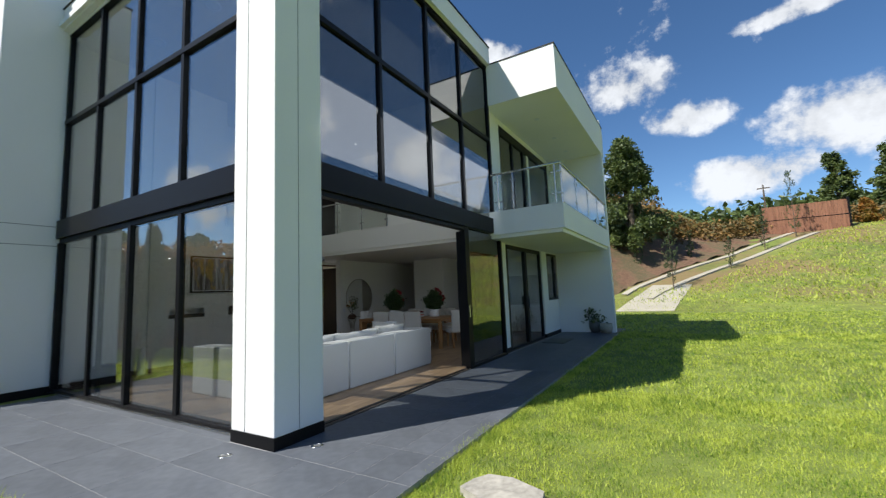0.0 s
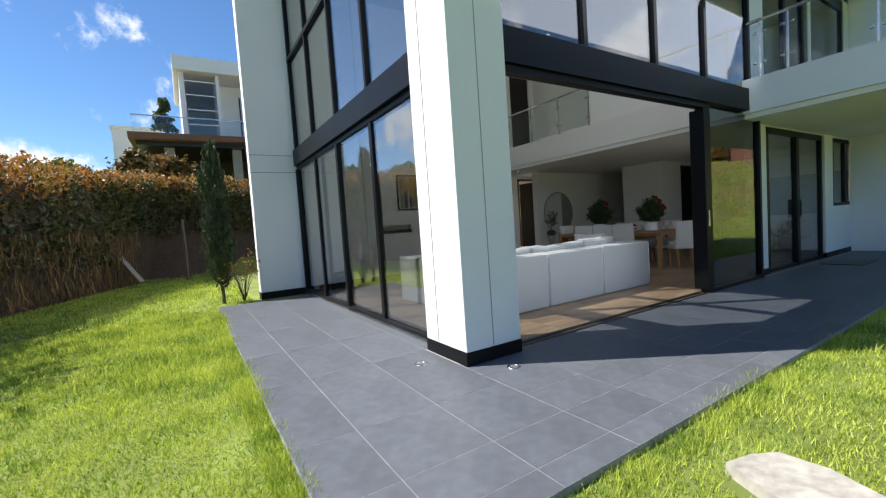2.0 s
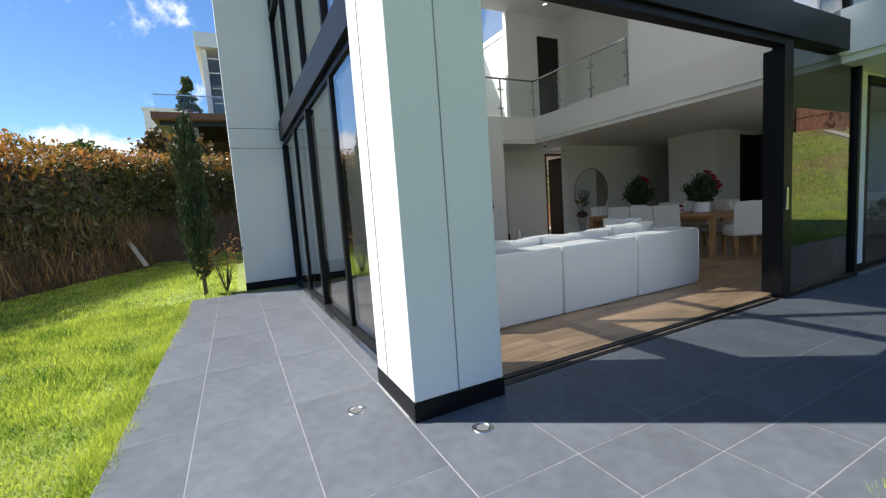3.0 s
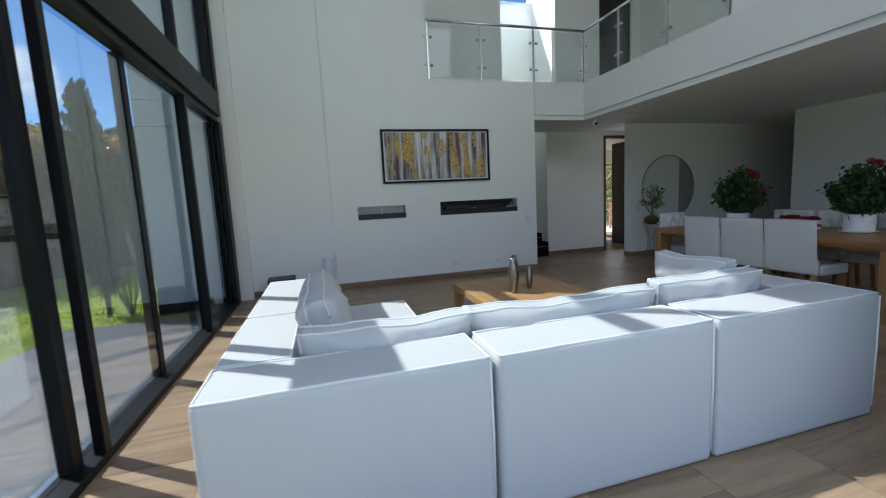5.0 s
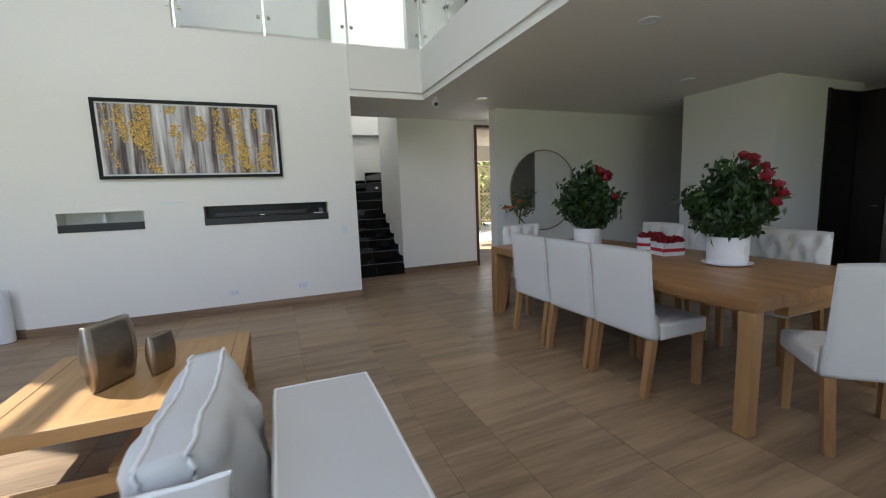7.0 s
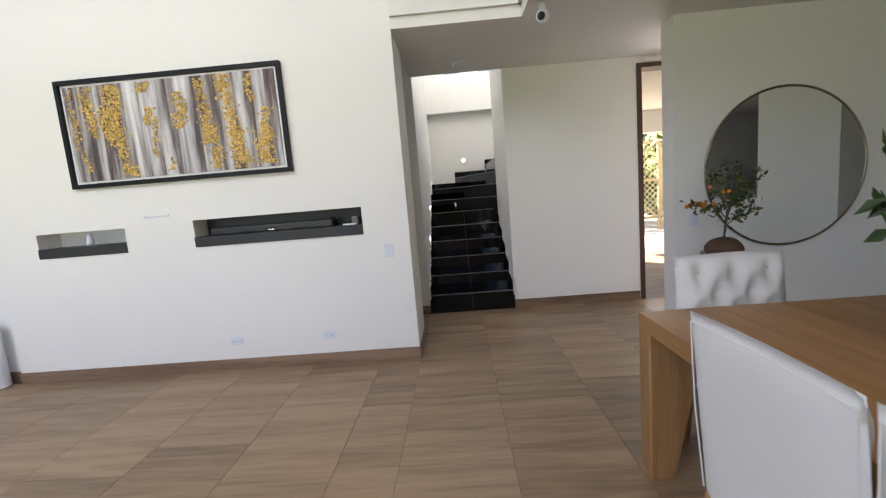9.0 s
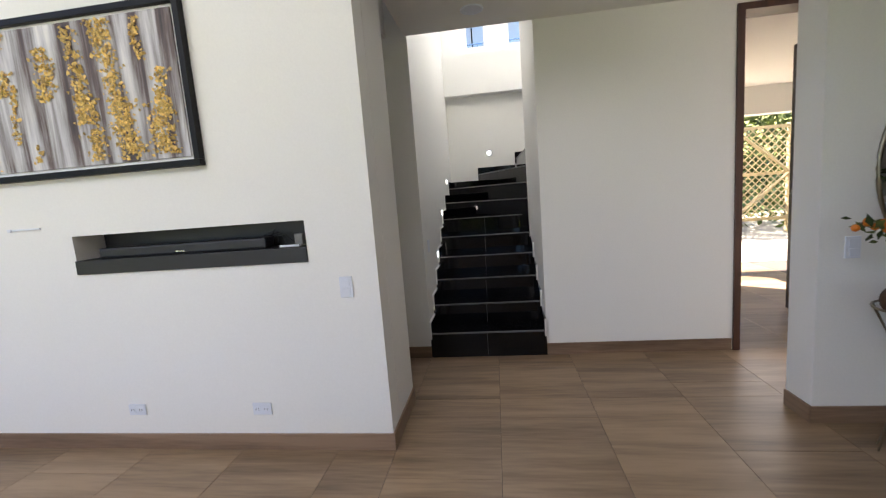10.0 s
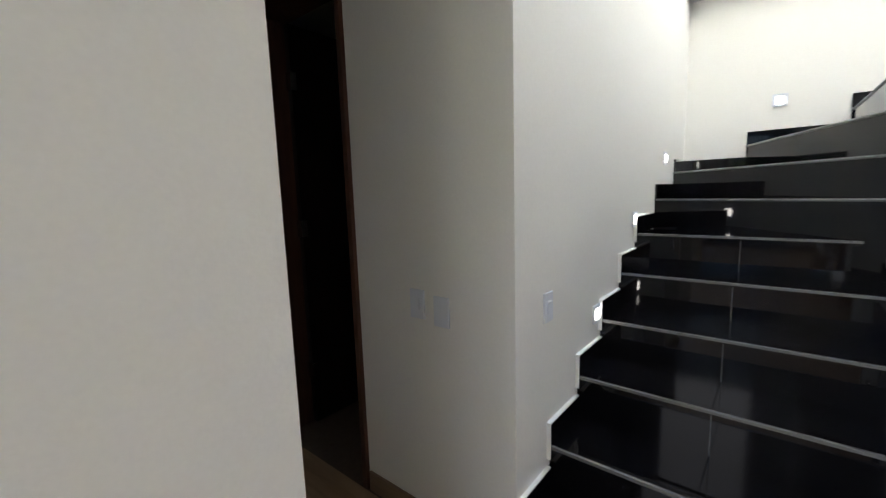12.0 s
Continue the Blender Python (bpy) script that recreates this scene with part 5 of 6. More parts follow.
for m in (pose(-7.145, 9.70, 0), pose(-6.59, 9.70, 0), pose(-7.75, 10.98, 0, 0, 0, 180), pose(-7.15, 11.0, 0, 0, 0, 183), pose(-6.5, 10.98, 0, 0, 0, 180), pose(-8.57, 10.10, 0, 0, 0, -90), pose(-5.56, 10.135, 0, 0, 0, 48.6)):
    copy_thing(chair, m)


def rose_mesh(r):
    bm = bmesh.new()
    for k in range(9):
        a, rr = k * 2.4, r * (0.35 + 0.075 * k)
        n = 6
        rows = []
        for j in range(4):
            v = j / 3
            rad = rr * (0.5 + 0.6 * v - 0.12 * (v > 0.9))
            rows.append([bm.verts.new((rad * math.cos(a + (i / (n - 1) - 0.5) * 2.3), rad * math.sin(a + (i / (n - 1) - 0.5) * 2.3), r * (1.25 * v * (1 - 0.03 * k) - 0.05 * k * v))) for i in range(n)])
        for p, q in zip(rows, rows[1:]):
            for i in range(n - 1):
                bm.faces.new((p[i], p[i + 1], q[i + 1], q[i]))
    return mesh_of("rose", bm, M_ROSE, True)


ROSE = rose_mesh(0.049)


def bouquet(at, seed, lean, label):
    """Roses and leafy stems in a round white box on a saucer."""
    f = thing("flower_arrangement", label, "flowers", at, 0, group="rose arrangements")
    rng = np.random.default_rng(seed)
    part("saucer", lathe(bmesh.new(), [(0, 0), (0.12, 0), (0.17, 0.012), (0.172, 0.016), (0.12, 0.008), (0, 0.008)], 36), M_BOX, f, smooth=True)
    pot = part("flower_box", lathe(bmesh.new(), [(0, 0.009), (0.132, 0.009), (0.137, 0.03), (0.140, 0.215), (0.136, 0.218), (0.128, 0.20), (0, 0.2)], 40), M_BOX, f, "white round card box", smooth=True)
    part("mark", cyl(bmesh.new(), 0, 0, 0, 0.002, 0.035, n=20), M_PIPE, pot).matrix_local = pose(0.1405, 0.0, 0.12, 0, 90, 0)
    pts = []
    tips = []
    for k in range(70):
        th, ph = rng.uniform(0, 2 * math.pi), math.acos(rng.uniform(-0.15, 1.0))
        d = np.array([math.sin(ph) * math.cos(th), math.sin(ph) * math.sin(th), math.cos(ph)])
        tip = np.array([0, 0, 0.43]) + d * np.array([0.26, 0.26, 0.37]) * rng.uniform(0.8, 1.14)
        base = np.array([rng.uniform(-0.05, 0.05), rng.uniform(-0.05, 0.05), 0.2])
        stem = tube(bmesh.new(), [base, base * 0.4 + tip * 0.6 + np.array([0, 0, 0.03]), tip], 0.003, 4)
        part("stem", stem, M_PLANT, f)
        for t in np.linspace(0.3, 1.0, 12):
            c = base + (tip - base) * t
            pts.append(c + rng.normal(scale=0.035, size=(5, 3)))
        tips.append((tip, d))
    v, q = leaves(np.concatenate(pts), 0.038, rng, 0.35, 0.46)
    lv = new("foliage", soup("foliage", v, q, M_PLANT))
    lv.parent = f
    tagged(lv, "dense dark green rose leaves", kind="stuff")
    for k in range(16):
        a, h = lean + rng.uniform(-1.1, 1.1), rng.uniform(0.1, 1.0)
        p = Vector((0.325 * math.cos(a) * math.cos(h * 1.35), 0.325 * math.sin(a) * math.cos(h * 1.35), 0.40 + 0.41 * math.sin(h * 1.35)))
        r = piece("rose", ROSE, f, p)
        r.rotation_euler = (rng.uniform(-0.5, 0.5), rng.uniform(-0.5, 0.5), a)
    return f


bouquet((-7.83, 10.26, ZTB), 3, 0.9, "tall bouquet of red roses in a white round box")
bouquet((-6.52, 10.46, ZTB), 5, 0.7, "wide bouquet of red roses in a white round box")


def heart_box(at, rz):
    h = thing("gift_box", "white heart-shaped box with red ribbon, filled with red roses", "gift box", at, rz, group="heart boxes on the table")
    out = []
    for k in range(40):
        t = 2 * math.pi * k / 40
        out.append((0.0088 * 16 * math.sin(t) ** 3, 0.0088 * (13 * math.cos(t) - 5 * math.cos(2 * t) - 2 * math.cos(3 * t) - math.cos(4 * t))))
    for nm, s, z0, z1, mt, lab in (("box", 1.0, 0, 0.115, M_BOX, ""), ("ribbon", 1.012, 0.035, 0.065, M_RIBBON, "red ribbon"), ("rim", 1.02, 0.105, 0.117, M_BOX, "")):
        bm = bmesh.new()
        lo, hi = [bm.verts.new((x * s, y * s, z0)) for x, y in out], [bm.verts.new((x * s, y * s, z1)) for x, y in out]
        for i in range(40):
            bm.faces.new((lo[i], lo[(i + 1) % 40], hi[(i + 1) % 40], hi[i]))
        bm.faces.new(lo[::-1])
        bm.faces.new(hi)
        part(nm, bm, mt, h, lab)
    for x, y in ((0.08, 0.06), (-0.08, 0.06), (0, 0.04), (0.05, 0.0), (-0.05, 0.0), (0.0, -0.05), (0.04, 0.09), (-0.04, 0.09), (0.1, 0.02), (-0.1, 0.02), (0.0, -0.1), (0.04, -0.06), (-0.04, -0.06)):
        piece("rose", ROSE, h, (x, y, 0.105), x * 30)


heart_box((-7.10, 10.52, ZTB), 30)
heart_box((-7.42, 10.72, ZTB), 80)

# mirror and citrus plant
mir = thing("round_mirror", "large round wall mirror with a thin brass rim", "mirror", (XM, 11.66, 1.42))
g = cyl(bmesh.new(), 0, 0, 0, 0.012, 0.685, n=72)
part("mirror_glass", g, M_MIRROR, mir).matrix_local = pose(0.002, 0, 0, 0, 90, 0)
part("rim", tube(bmesh.new(), [(0.012, 0.69 * math.cos(2 * math.pi * k / 72), 0.69 * math.sin(2 * math.pi * k / 72)) for k in range(72)], 0.011, 8, close=True), M_BRASS, mir, "thin brass rim", smooth=True)

plant = thing("citrus_plant", "small orange tree in a coir ball on a wire stand", "plant", (-10.22, 10.95, -0.02))
stand = part("plant_stand", tube(bmesh.new(), [(0.165 * math.cos(2 * math.pi * k / 28), 0.165 * math.sin(2 * math.pi * k / 28), 0.77) for k in range(28)], 0.006, 6, close=True), M_BRASS, plant, "wire stand")
for k in range(10):
    a = 2 * math.pi * k / 10
    part("wire", tube(bmesh.new(), [(0.165 * math.cos(a), 0.165 * math.sin(a), 0.77), (0.10 * math.cos(a), 0.10 * math.sin(a), 0.62), (0.06 * math.cos(a), 0.06 * math.sin(a), 0.45), (0.075 * math.cos(a), 0.075 * math.sin(a), 0.2), (0.12 * math.cos(a), 0.12 * math.sin(a), 0.0)], 0.0045, 5), M_BRASS, stand)
ball = bmesh.new()
bmesh.ops.create_icosphere(ball, subdivisions=3, radius=0.14, matrix=Matrix.Translation((0, 0, 0.80)) @ Matrix.Diagonal((1, 1, 0.72, 1)))
for v in ball.verts:
    v.co += 0.008 * noise.noise_vector(v.co * 18)
part("coir_ball", ball, M_COIR, plant, "rough brown coir ball", smooth=True)
rng = np.random.default_rng(12)
trunk = bmesh.new()
tube(trunk, [(0, 0, 0.88), (0.01, 0.01, 1.0), (0.0, 0.03, 1.12)], 0.011, 6, taper=0.007)
twigs = [((0, 0.02, 1.05), (0, 0.10, 1.25), (0, 0.30, 1.44)), ((0, 0.02, 1.08), (0.02, 0.06, 1.28), (0, 0.10, 1.48)), ((0, 0.02, 1.05), (0.03, -0.08, 1.16), (0.02, -0.30, 1.20)), ((0, 0.03, 1.1), (-0.05, 0.0, 1.25), (-0.03, -0.02, 1.42)), ((0, 0.02, 1.1), (0.08, 0.05, 1.2), (0.1, 0.08, 1.35)), ((0, 0.02, 1.0), (0.02, 0.12, 1.08), (0.02, 0.22, 1.18))]
pts = []
for a, b, c in twigs:
    tube(trunk, [a, b, c], 0.005, 5, taper=0.003)
    for t in np.linspace(0.25, 1, 14):
        p = (1 - t) ** 2 * np.array(a) + 2 * t * (1 - t) * np.array(b) + t * t * np.array(c)
        pts.append(p + rng.normal(scale=0.032, size=(4, 3)))
part("stem", trunk, M_BARK, plant)
v, q = leaves(np.concatenate(pts), 0.030, rng, 0.1, 0.42)
lv = new("foliage", soup("foliage", v, q, M_TREE))
lv.parent = plant
tagged(lv, "sparse green citrus leaves", kind="stuff")
for k in range(14):
    bm = bmesh.new()
    c = (0.02 + rng.uniform(-0.03, 0.05), -0.12 - 0.2 * rng.uniform(), 1.12 + 0.12 * rng.uniform()) if k < 9 else (rng.uniform(-0.05, 0.08), rng.uniform(-0.12, 0.05), rng.uniform(1.15, 1.36))
    bmesh.ops.create_uvsphere(bm, u_segments=10, v_segments=7, radius=0.017, matrix=Matrix.Translation(c))
    part("orange", bm, M_ORANGE, plant, smooth=True)

cam_box = thing("security_camera", "small white ceiling camera with a black eye", "camera", (-10.06, 9.50, ZC))
part("mount", cyl(bmesh.new(), 0, 0, -0.035, 0, 0.03, n=18), M_PLASTIC, cam_box)
bm = bmesh.new()
bmesh.ops.create_uvsphere(bm, u_segments=20, v_segments=12, radius=0.048, matrix=Matrix.Translation((0, 0, -0.085)) @ Matrix.Diagonal((1, 1, 1.15, 1)))
head_ob = part("head", bm, M_PLASTIC, cam_box, smooth=True)
bm = bmesh.new()
bmesh.ops.create_uvsphere(bm, u_segments=16, v_segments=10, radius=0.032, matrix=Matrix.Translation((0.024, -0.012, -0.095)))
part("eye", bm, M_BLACKPL, head_ob, "glossy black eye", smooth=True)


def downlight(x, y, z, r, on, group):
    d = thing("downlight", "round recessed ceiling downlight" + (", lit" if on else ", switched off"), "ceiling light", (x, y, z), 0, group=group)
    part("trim_ring", lathe(bmesh.new(), [(r, 0), (r * 1.0, -0.008), (r * 0.8, -0.010), (r * 0.75, -0.004)], 28), M_PLASTIC, d, smooth=True)
    part("lens", cyl(bmesh.new(), 0, 0, -0.006, -0.003, r * 0.76, n=28), M_LAMP if on else M_PLASTIC, d)


for x in (-4.97, -6.94, -8.87):
    for y in (4.0, 5.95, 7.88):
        downlight(x, y, ZT, 0.14, False, "high downlights")
for x, y in ((-7.13, 10.27), (-9.93, 10.17), (-11.28, 8.9), (-5.0, 11.5), (-8.4, 12.4), (-5.6, 14.0)):
    downlight(x, y, ZC, 0.085, False, "low downlights")
for x, y in ((-10.9, 10.5), (-10.9, 9.0), (-9.6, 10.6)):
    downlight(x, y, ZT, 0.06, True, "landing downlights")
for y in (10.2, 11.8, 13.2):
    downlight(-3.0, y, 5.84, 0.07, False, "balcony downlights")

# kitchen
isl = thing("kitchen_island", "kitchen island with a white stone top", "kitchen island", (-5.75, 14.75, 0))
part("body", boxes((-0.95, -0.35, 0, 1.2, 0.35, 0.84)), M_WALL, isl)
part("worktop", boxes((-1.35, -0.45, 0.841, 1.35, 0.45, 0.90), bevel=0.004), M_BOX, isl, "white stone worktop")
for k, x in enumerate((-7.4, -6.45, -5.5, -4.55)):
    c = thing("tall_cabinet", "tall dark wood kitchen cabinet against the wall", "cabinet", (x, 18.05, 0), group="kitchen cabinets")
    part("body", boxes((-0.46, -0.28, 0, 0.46, 0.33, 2.1)), M_DARKWOOD, c)
    for sx in (-0.23, 0.23):
        dd = part("door", boxes((sx - 0.225, -0.305, 0.05, sx + 0.225, -0.282, 2.08), bevel=0.003), M_DARKWOOD, c)
        part("handle", boxes((sx * 0.15 - 0.006, -0.33, 1.0, sx * 0.15 + 0.006, -0.306, 1.3)), M_STEEL, dd)
tap = thing("kitchen_tap", "curved steel kitchen tap", "tap", (-6.3, 14.95, 0.90))
part("spout", tube(bmesh.new(), [(0, 0, 0), (0, 0, 0.28), (0, -0.05, 0.36), (0, -0.13, 0.37), (0, -0.18, 0.30)], 0.012, 8), M_STEEL, tap, smooth=True)


# ---------- garden ----------
def blob_points(rng, n, lo, hi, shell=0.5):
    """Points in a box-like volume, more of them near its outside."""
    p = rng.uniform(-1, 1, (n, 3))
    k = np.max(np.abs(p), axis=1)
    p = p / k[:, None] * (shell + (1 - shell) * rng.uniform(size=n))[:, None]
    lo, hi = np.array(lo), np.array(hi)
    return (lo + hi) / 2 + p * (hi - lo) / 2


def foliage(name, pts, size, mat, parent, label, rng, upright=0.0, aspect=0.5):
    v, q = leaves(pts, size, rng, upright, aspect)
    ob = new(name, soup(name, v, q, mat))
    ob.parent = parent
    return tagged(ob, label, kind="stuff")


HEDGE = [(-4.5, -6.2), (-8.3, -4.2), (-12.6, -3.1), (-16.5, -1.6), (-19.8, -0.4), (-20.6, 3.0), (-21.0, 8.0)]


def along(line, t):
    seg = min(int(t), len(line) - 2)
    f = t - seg
    return np.array([line[seg][0] + (line[seg + 1][0] - line[seg][0]) * f, line[seg][1] + (line[seg + 1][1] - line[seg][1]) * f])


rng = np.random.default_rng(21)
hedge = thing("hedge", "tall leafy garden hedge with orange new growth over reeds", "hedge")
body, tops, reeds = [], [], []
for k in range(52000):
    t = rng.uniform(0, len(HEDGE) - 1)
    c = along(HEDGE, t)
    # Unseen stretch near t = 0.95 is raised to cast shade on the lawn.
    h = 3.5 + 0.35 * noise.noise(Vector((t * 3.1, 0, 0))) + 0.25 * noise.noise(Vector((t * 9, 5, 0))) + 0.35 * min(1, max(0, t - 3)) + 1.7 * max(0.0, 1 - abs(t - 0.95) / 0.55)
    lowz = 0.7 if t < 3 else 1.6
    z = lowz + (h - lowz) * rng.uniform() ** 0.8
    wide = 0.75 + 0.35 * noise.noise(Vector((c[0] * 0.8, c[1] * 0.8, z * 0.9)))
    a = rng.uniform(0, 2 * math.pi)
    r = wide * rng.uniform(0.55, 1.0)
    p = (c[0] + r * math.cos(a), c[1] + r * math.sin(a), z)
    (tops if z > h - (1.35 if t < 2.6 else 0.7) + 0.7 * rng.uniform() else body).append(p)
for k in range(9000):
    t = rng.uniform(0, 3.4)
    c = along(HEDGE, t)
    a = rng.uniform(0, 2 * math.pi)
    reeds.append((c[0] + 0.6 * math.cos(a), c[1] + 0.6 * math.sin(a), rng.uniform(0.05, 1.7)))
foliage("leaves", np.array(body), 0.075, M_HEDGE, hedge, "dense dark hedge leaves", rng)
foliage("new_growth", np.array(tops), 0.068, M_HEDGETOP, hedge, "orange and yellow young leaves", rng, 0.4)
foliage("reeds", np.array(reeds), 0.20, M_REED, hedge, "dry upright reeds", rng, 2.5, 0.06)
# Solid dark brown core that fills the hedge behind the leaves.
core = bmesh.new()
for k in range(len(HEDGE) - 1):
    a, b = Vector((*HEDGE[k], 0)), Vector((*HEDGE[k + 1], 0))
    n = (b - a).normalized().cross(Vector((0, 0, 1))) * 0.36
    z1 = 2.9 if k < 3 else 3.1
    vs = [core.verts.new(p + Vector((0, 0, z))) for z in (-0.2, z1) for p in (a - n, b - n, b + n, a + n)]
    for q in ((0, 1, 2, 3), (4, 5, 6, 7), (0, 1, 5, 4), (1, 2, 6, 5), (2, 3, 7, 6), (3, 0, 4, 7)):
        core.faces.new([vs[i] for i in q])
part("hedge_core", core, M_EARTH_SHADE, hedge, "solid dark brown core inside the hedge")
bank = bmesh.new()
nb_, rows = 40, []
for i in range(nb_ + 1):
    t = 2.7 + (len(HEDGE) - 1 - 2.7) * i / nb_
    c = along(HEDGE, t)
    n = np.array([0.9, -0.35]) if t < 4.2 else np.array([1.0, 0.0])
    rows.append([bank.verts.new((c[0] + n[0] * d + 0.15 * noise.noise(Vector((t * 5, d, 0))), c[1] + n[1] * d, z + 0.12 * noise.noise(Vector((t * 7, d * 3, 1))))) for d, z in ((-0.6, 2.0), (0.35, 1.75), (0.75, 1.1), (1.0, 0.5), (1.9, -0.1))])
for a, b in zip(rows, rows[1:]):
    for j in range(4):
        bank.faces.new((a[j], b[j], b[j + 1], a[j + 1]))
solid("ground_bank", bank, M_EARTH_SHADE, "bare brown earth bank below the hedge", "bank", smooth=True)
plank = thing("plank", "grey loose plank leaning on the earth bank", "plank", (-17.0, -0.55, 0.55))
plank.matrix_world = pose(-16.6, -0.75, 0.62, 4, 28, 25)
part("board", boxes((-0.9, -0.06, -0.02, 0.9, 0.06, 0.02), bevel=0.005), M_CONC, plank)


post = thing("garden_post", "grey weathered post before the hedge", "post", (-17.2, 0.75, -0.05))
part("shaft", tube(bmesh.new(), [(0, 0, -0.1), (0.02, 0.01, 1.0), (0, 0, 2.1)], 0.05, 8, taper=0.045), M_BARK, post)


def cypress(at, h, w, label, n=4200, seed=1, group="cypresses"):
    """A narrow columnar cypress on a thin bare stem."""
    g = np.random.default_rng(seed)
    c = thing("cypress_tree", label, "tree", at, 0, group=group)
    part("trunk", tube(bmesh.new(), [(0, 0, -0.1), (0.02, 0.0, 0.3 * h), (0, 0, 0.9 * h)], 0.025 + 0.004 * h, 7, taper=0.006), M_BARK, c)
    pts = []
    for k in range(n // 36):
        z = g.uniform(0.14, 0.97)
        r = w / 2 * min(1.0, 0.45 + (z - 0.14) / 0.25) * min(1.0, (1.04 - z) / 0.42) ** 0.8
        q, out = g.uniform(0, 2 * math.pi), g.uniform(0.35, 1.0) * (1 + 0.3 * noise.noise(Vector((z * h * 2.2, seed, 0))))
        long = g.uniform(0.05, 0.11) * h
        t = g.uniform(0, 1, (36, 1))
        foot = np.array([r * out * math.cos(q), r * out * math.sin(q), z * h])
        tilt = np.array([0.34 * math.cos(q), 0.34 * math.sin(q), 1.0])
        pts.append(foot + tilt * (t - 0.5) * long + g.normal(size=(36, 3)) * (0.022 * h ** 0.5) * (1.15 - t) * [1, 1, 0.6])
    foliage("crown", np.concatenate(pts), 0.023 * h ** 0.5, M_CYP, c, "fine dark green scale foliage", g, 1.6, 0.3)
    return c


cypress((-10.25, 1.36, -0.04), 3.3, 0.52, "slim dark green cypress beside the fin wall", 13000, 4)
for x, y, h, s in ((-0.75, 28.6, 4.0, 5), (2.6, 33.5, 2.2, 6), (5.2, 38.5, 3.4, 7), (7.9, 43.0, 5.6, 8), (-5.4, 30.5, 2.5, 9), (-2.9, 33.0, 2.8, 10), (0.4, 36.8, 2.6, 11)):
    cypress((x, y, ground_z(x, y)), h, 0.20 * h + 0.15, "young cypress beside the driveway", 1800, s)

shrub = thing("shrub", "small twiggy shrub with yellow leaves by the fin wall", "shrub", (-10.05, 1.72, -0.04))
tw = bmesh.new()
g = np.random.default_rng(31)
sp = []
for k in range(26):
    a, l = g.uniform(0, 6.28), g.uniform(0.5, 0.95)
    tip = Vector((0.33 * math.cos(a) * g.uniform(0.4, 1), 0.33 * math.sin(a) * g.uniform(0.4, 1), l))
    tube(tw, [(0, 0, 0), tip * 0.5 + Vector((0, 0, 0.08)), tip], 0.006, 4, taper=0.002)
    sp.append(np.array(tip) + g.normal(scale=0.06, size=(8, 3)))
part("twigs", tw, M_BARK, shrub)
foliage("leaves", np.concatenate(sp), 0.028, M_HEDGETOP, shrub, "yellow green leaves", g)


def tree(at, h, spread_, label, mat, n=9000, seed=1, size=0.16, low=0.2):
    """A tapered trunk with limbs and a crown of leaf clumps with gaps."""
    g = np.random.default_rng(seed)
    t = thing("tree", label, "tree", at, 0, group="trees on the slope")
    tr = bmesh.new()
    tube(tr, [(0, 0, -0.4), (0.1, 0.05, h * 0.35), (-0.05, 0, h * 0.7), (0, 0, h * 0.95)], 0.03 * h, 8, taper=0.01 * h)
    pts = []
    for k in range(60):
        z = h * g.uniform(low, 0.97)
        a = g.uniform(0, 6.28)
        reach = spread_ * (1.05 - (z / h - low) / (1 - low)) ** 0.6 * g.uniform(0.45, 1.0)
        tip = np.array([reach * math.cos(a), reach * math.sin(a), z + 0.12 * reach])
        tube(tr, [(0, 0, z * 0.85), tip * [0.5, 0.5, 1] - [0, 0, 0.05 * reach], tip], 0.008 * h, 5, taper=0.003 * h)
        for c in (0.55, 0.8, 1.0):
            m = tip * [c, c, 1]
            d = g.normal(size=(n // 150, 3))
            d /= np.linalg.norm(d, axis=1)[:, None]
            pts.append(m + d * (0.19 * spread_ * g.uniform(0.5, 1.4)) * g.uniform(0.2, 1, (n // 150, 1)) * [1.0, 1.0, 1.1])
    part("trunk", tr, M_BARK, t)
    foliage("crown", np.concatenate(pts), size, mat, t, "loose clumps of small leaves", g, 0.0, 0.5)


tree((-3.4, 35.0, ground_z(-3.4, 35) - 0.3), 9.4, 3.3, "big dark green tree on the bank behind the house", M_TREE, 30000, 3, 0.13, 0.05)
tree((-8.5, 33.0, ground_z(-8.5, 33) - 0.3), 7.6, 3.0, "dark green tree on the bank behind the house", M_TREE, 16000, 13, 0.14, 0.08)
for x, y, h, s, mt in ((17, 52, 7.5, 21, M_TREE), (20, 50, 6, 22, M_SCRUB), (14, 56, 8, 23, M_TREE), (24, 48, 6.5, 24, M_TREE), (13.2, 46.5, 2.2, 25, M_HEDGETOP), (28, 46, 7, 26, M_TREE)):
    tree((x, y, ground_z(x, y) - 0.2), h, h * 0.32, "leafy tree beyond the driveway gate", mt, 8000, s, 0.17, 0.08)

scrub = thing("scrub", "low autumn scrub along the bank and hedge line", "bushes", kind="stuff")
g = np.random.default_rng(41)
sp = []
for k in range(170):
    t = g.uniform()
    x, y = (-7 + 14 * t + g.normal(scale=0.8), 36.5 + 12 * t + g.normal(scale=1.0)) if k < 120 else (12.5 + 14 * g.uniform(), 47 + 4 * g.uniform())
    r = g.uniform(0.5, 1.5)
    d = g.normal(size=(110, 3))
    d /= np.linalg.norm(d, axis=1)[:, None]
    sp.append(np.array([x, y, ground_z(x, y) + r * 0.5]) + d * r * [1, 1, 0.75] * g.uniform(0.5, 1, (110, 1)))
foliage("scrub_leaves", np.concatenate(sp), 0.17, M_SCRUB, scrub, "orange and green scrub leaves", g)
woods = thing("distant_woods", "wooded ridge in the distance", "woods", kind="stuff")
sp = []
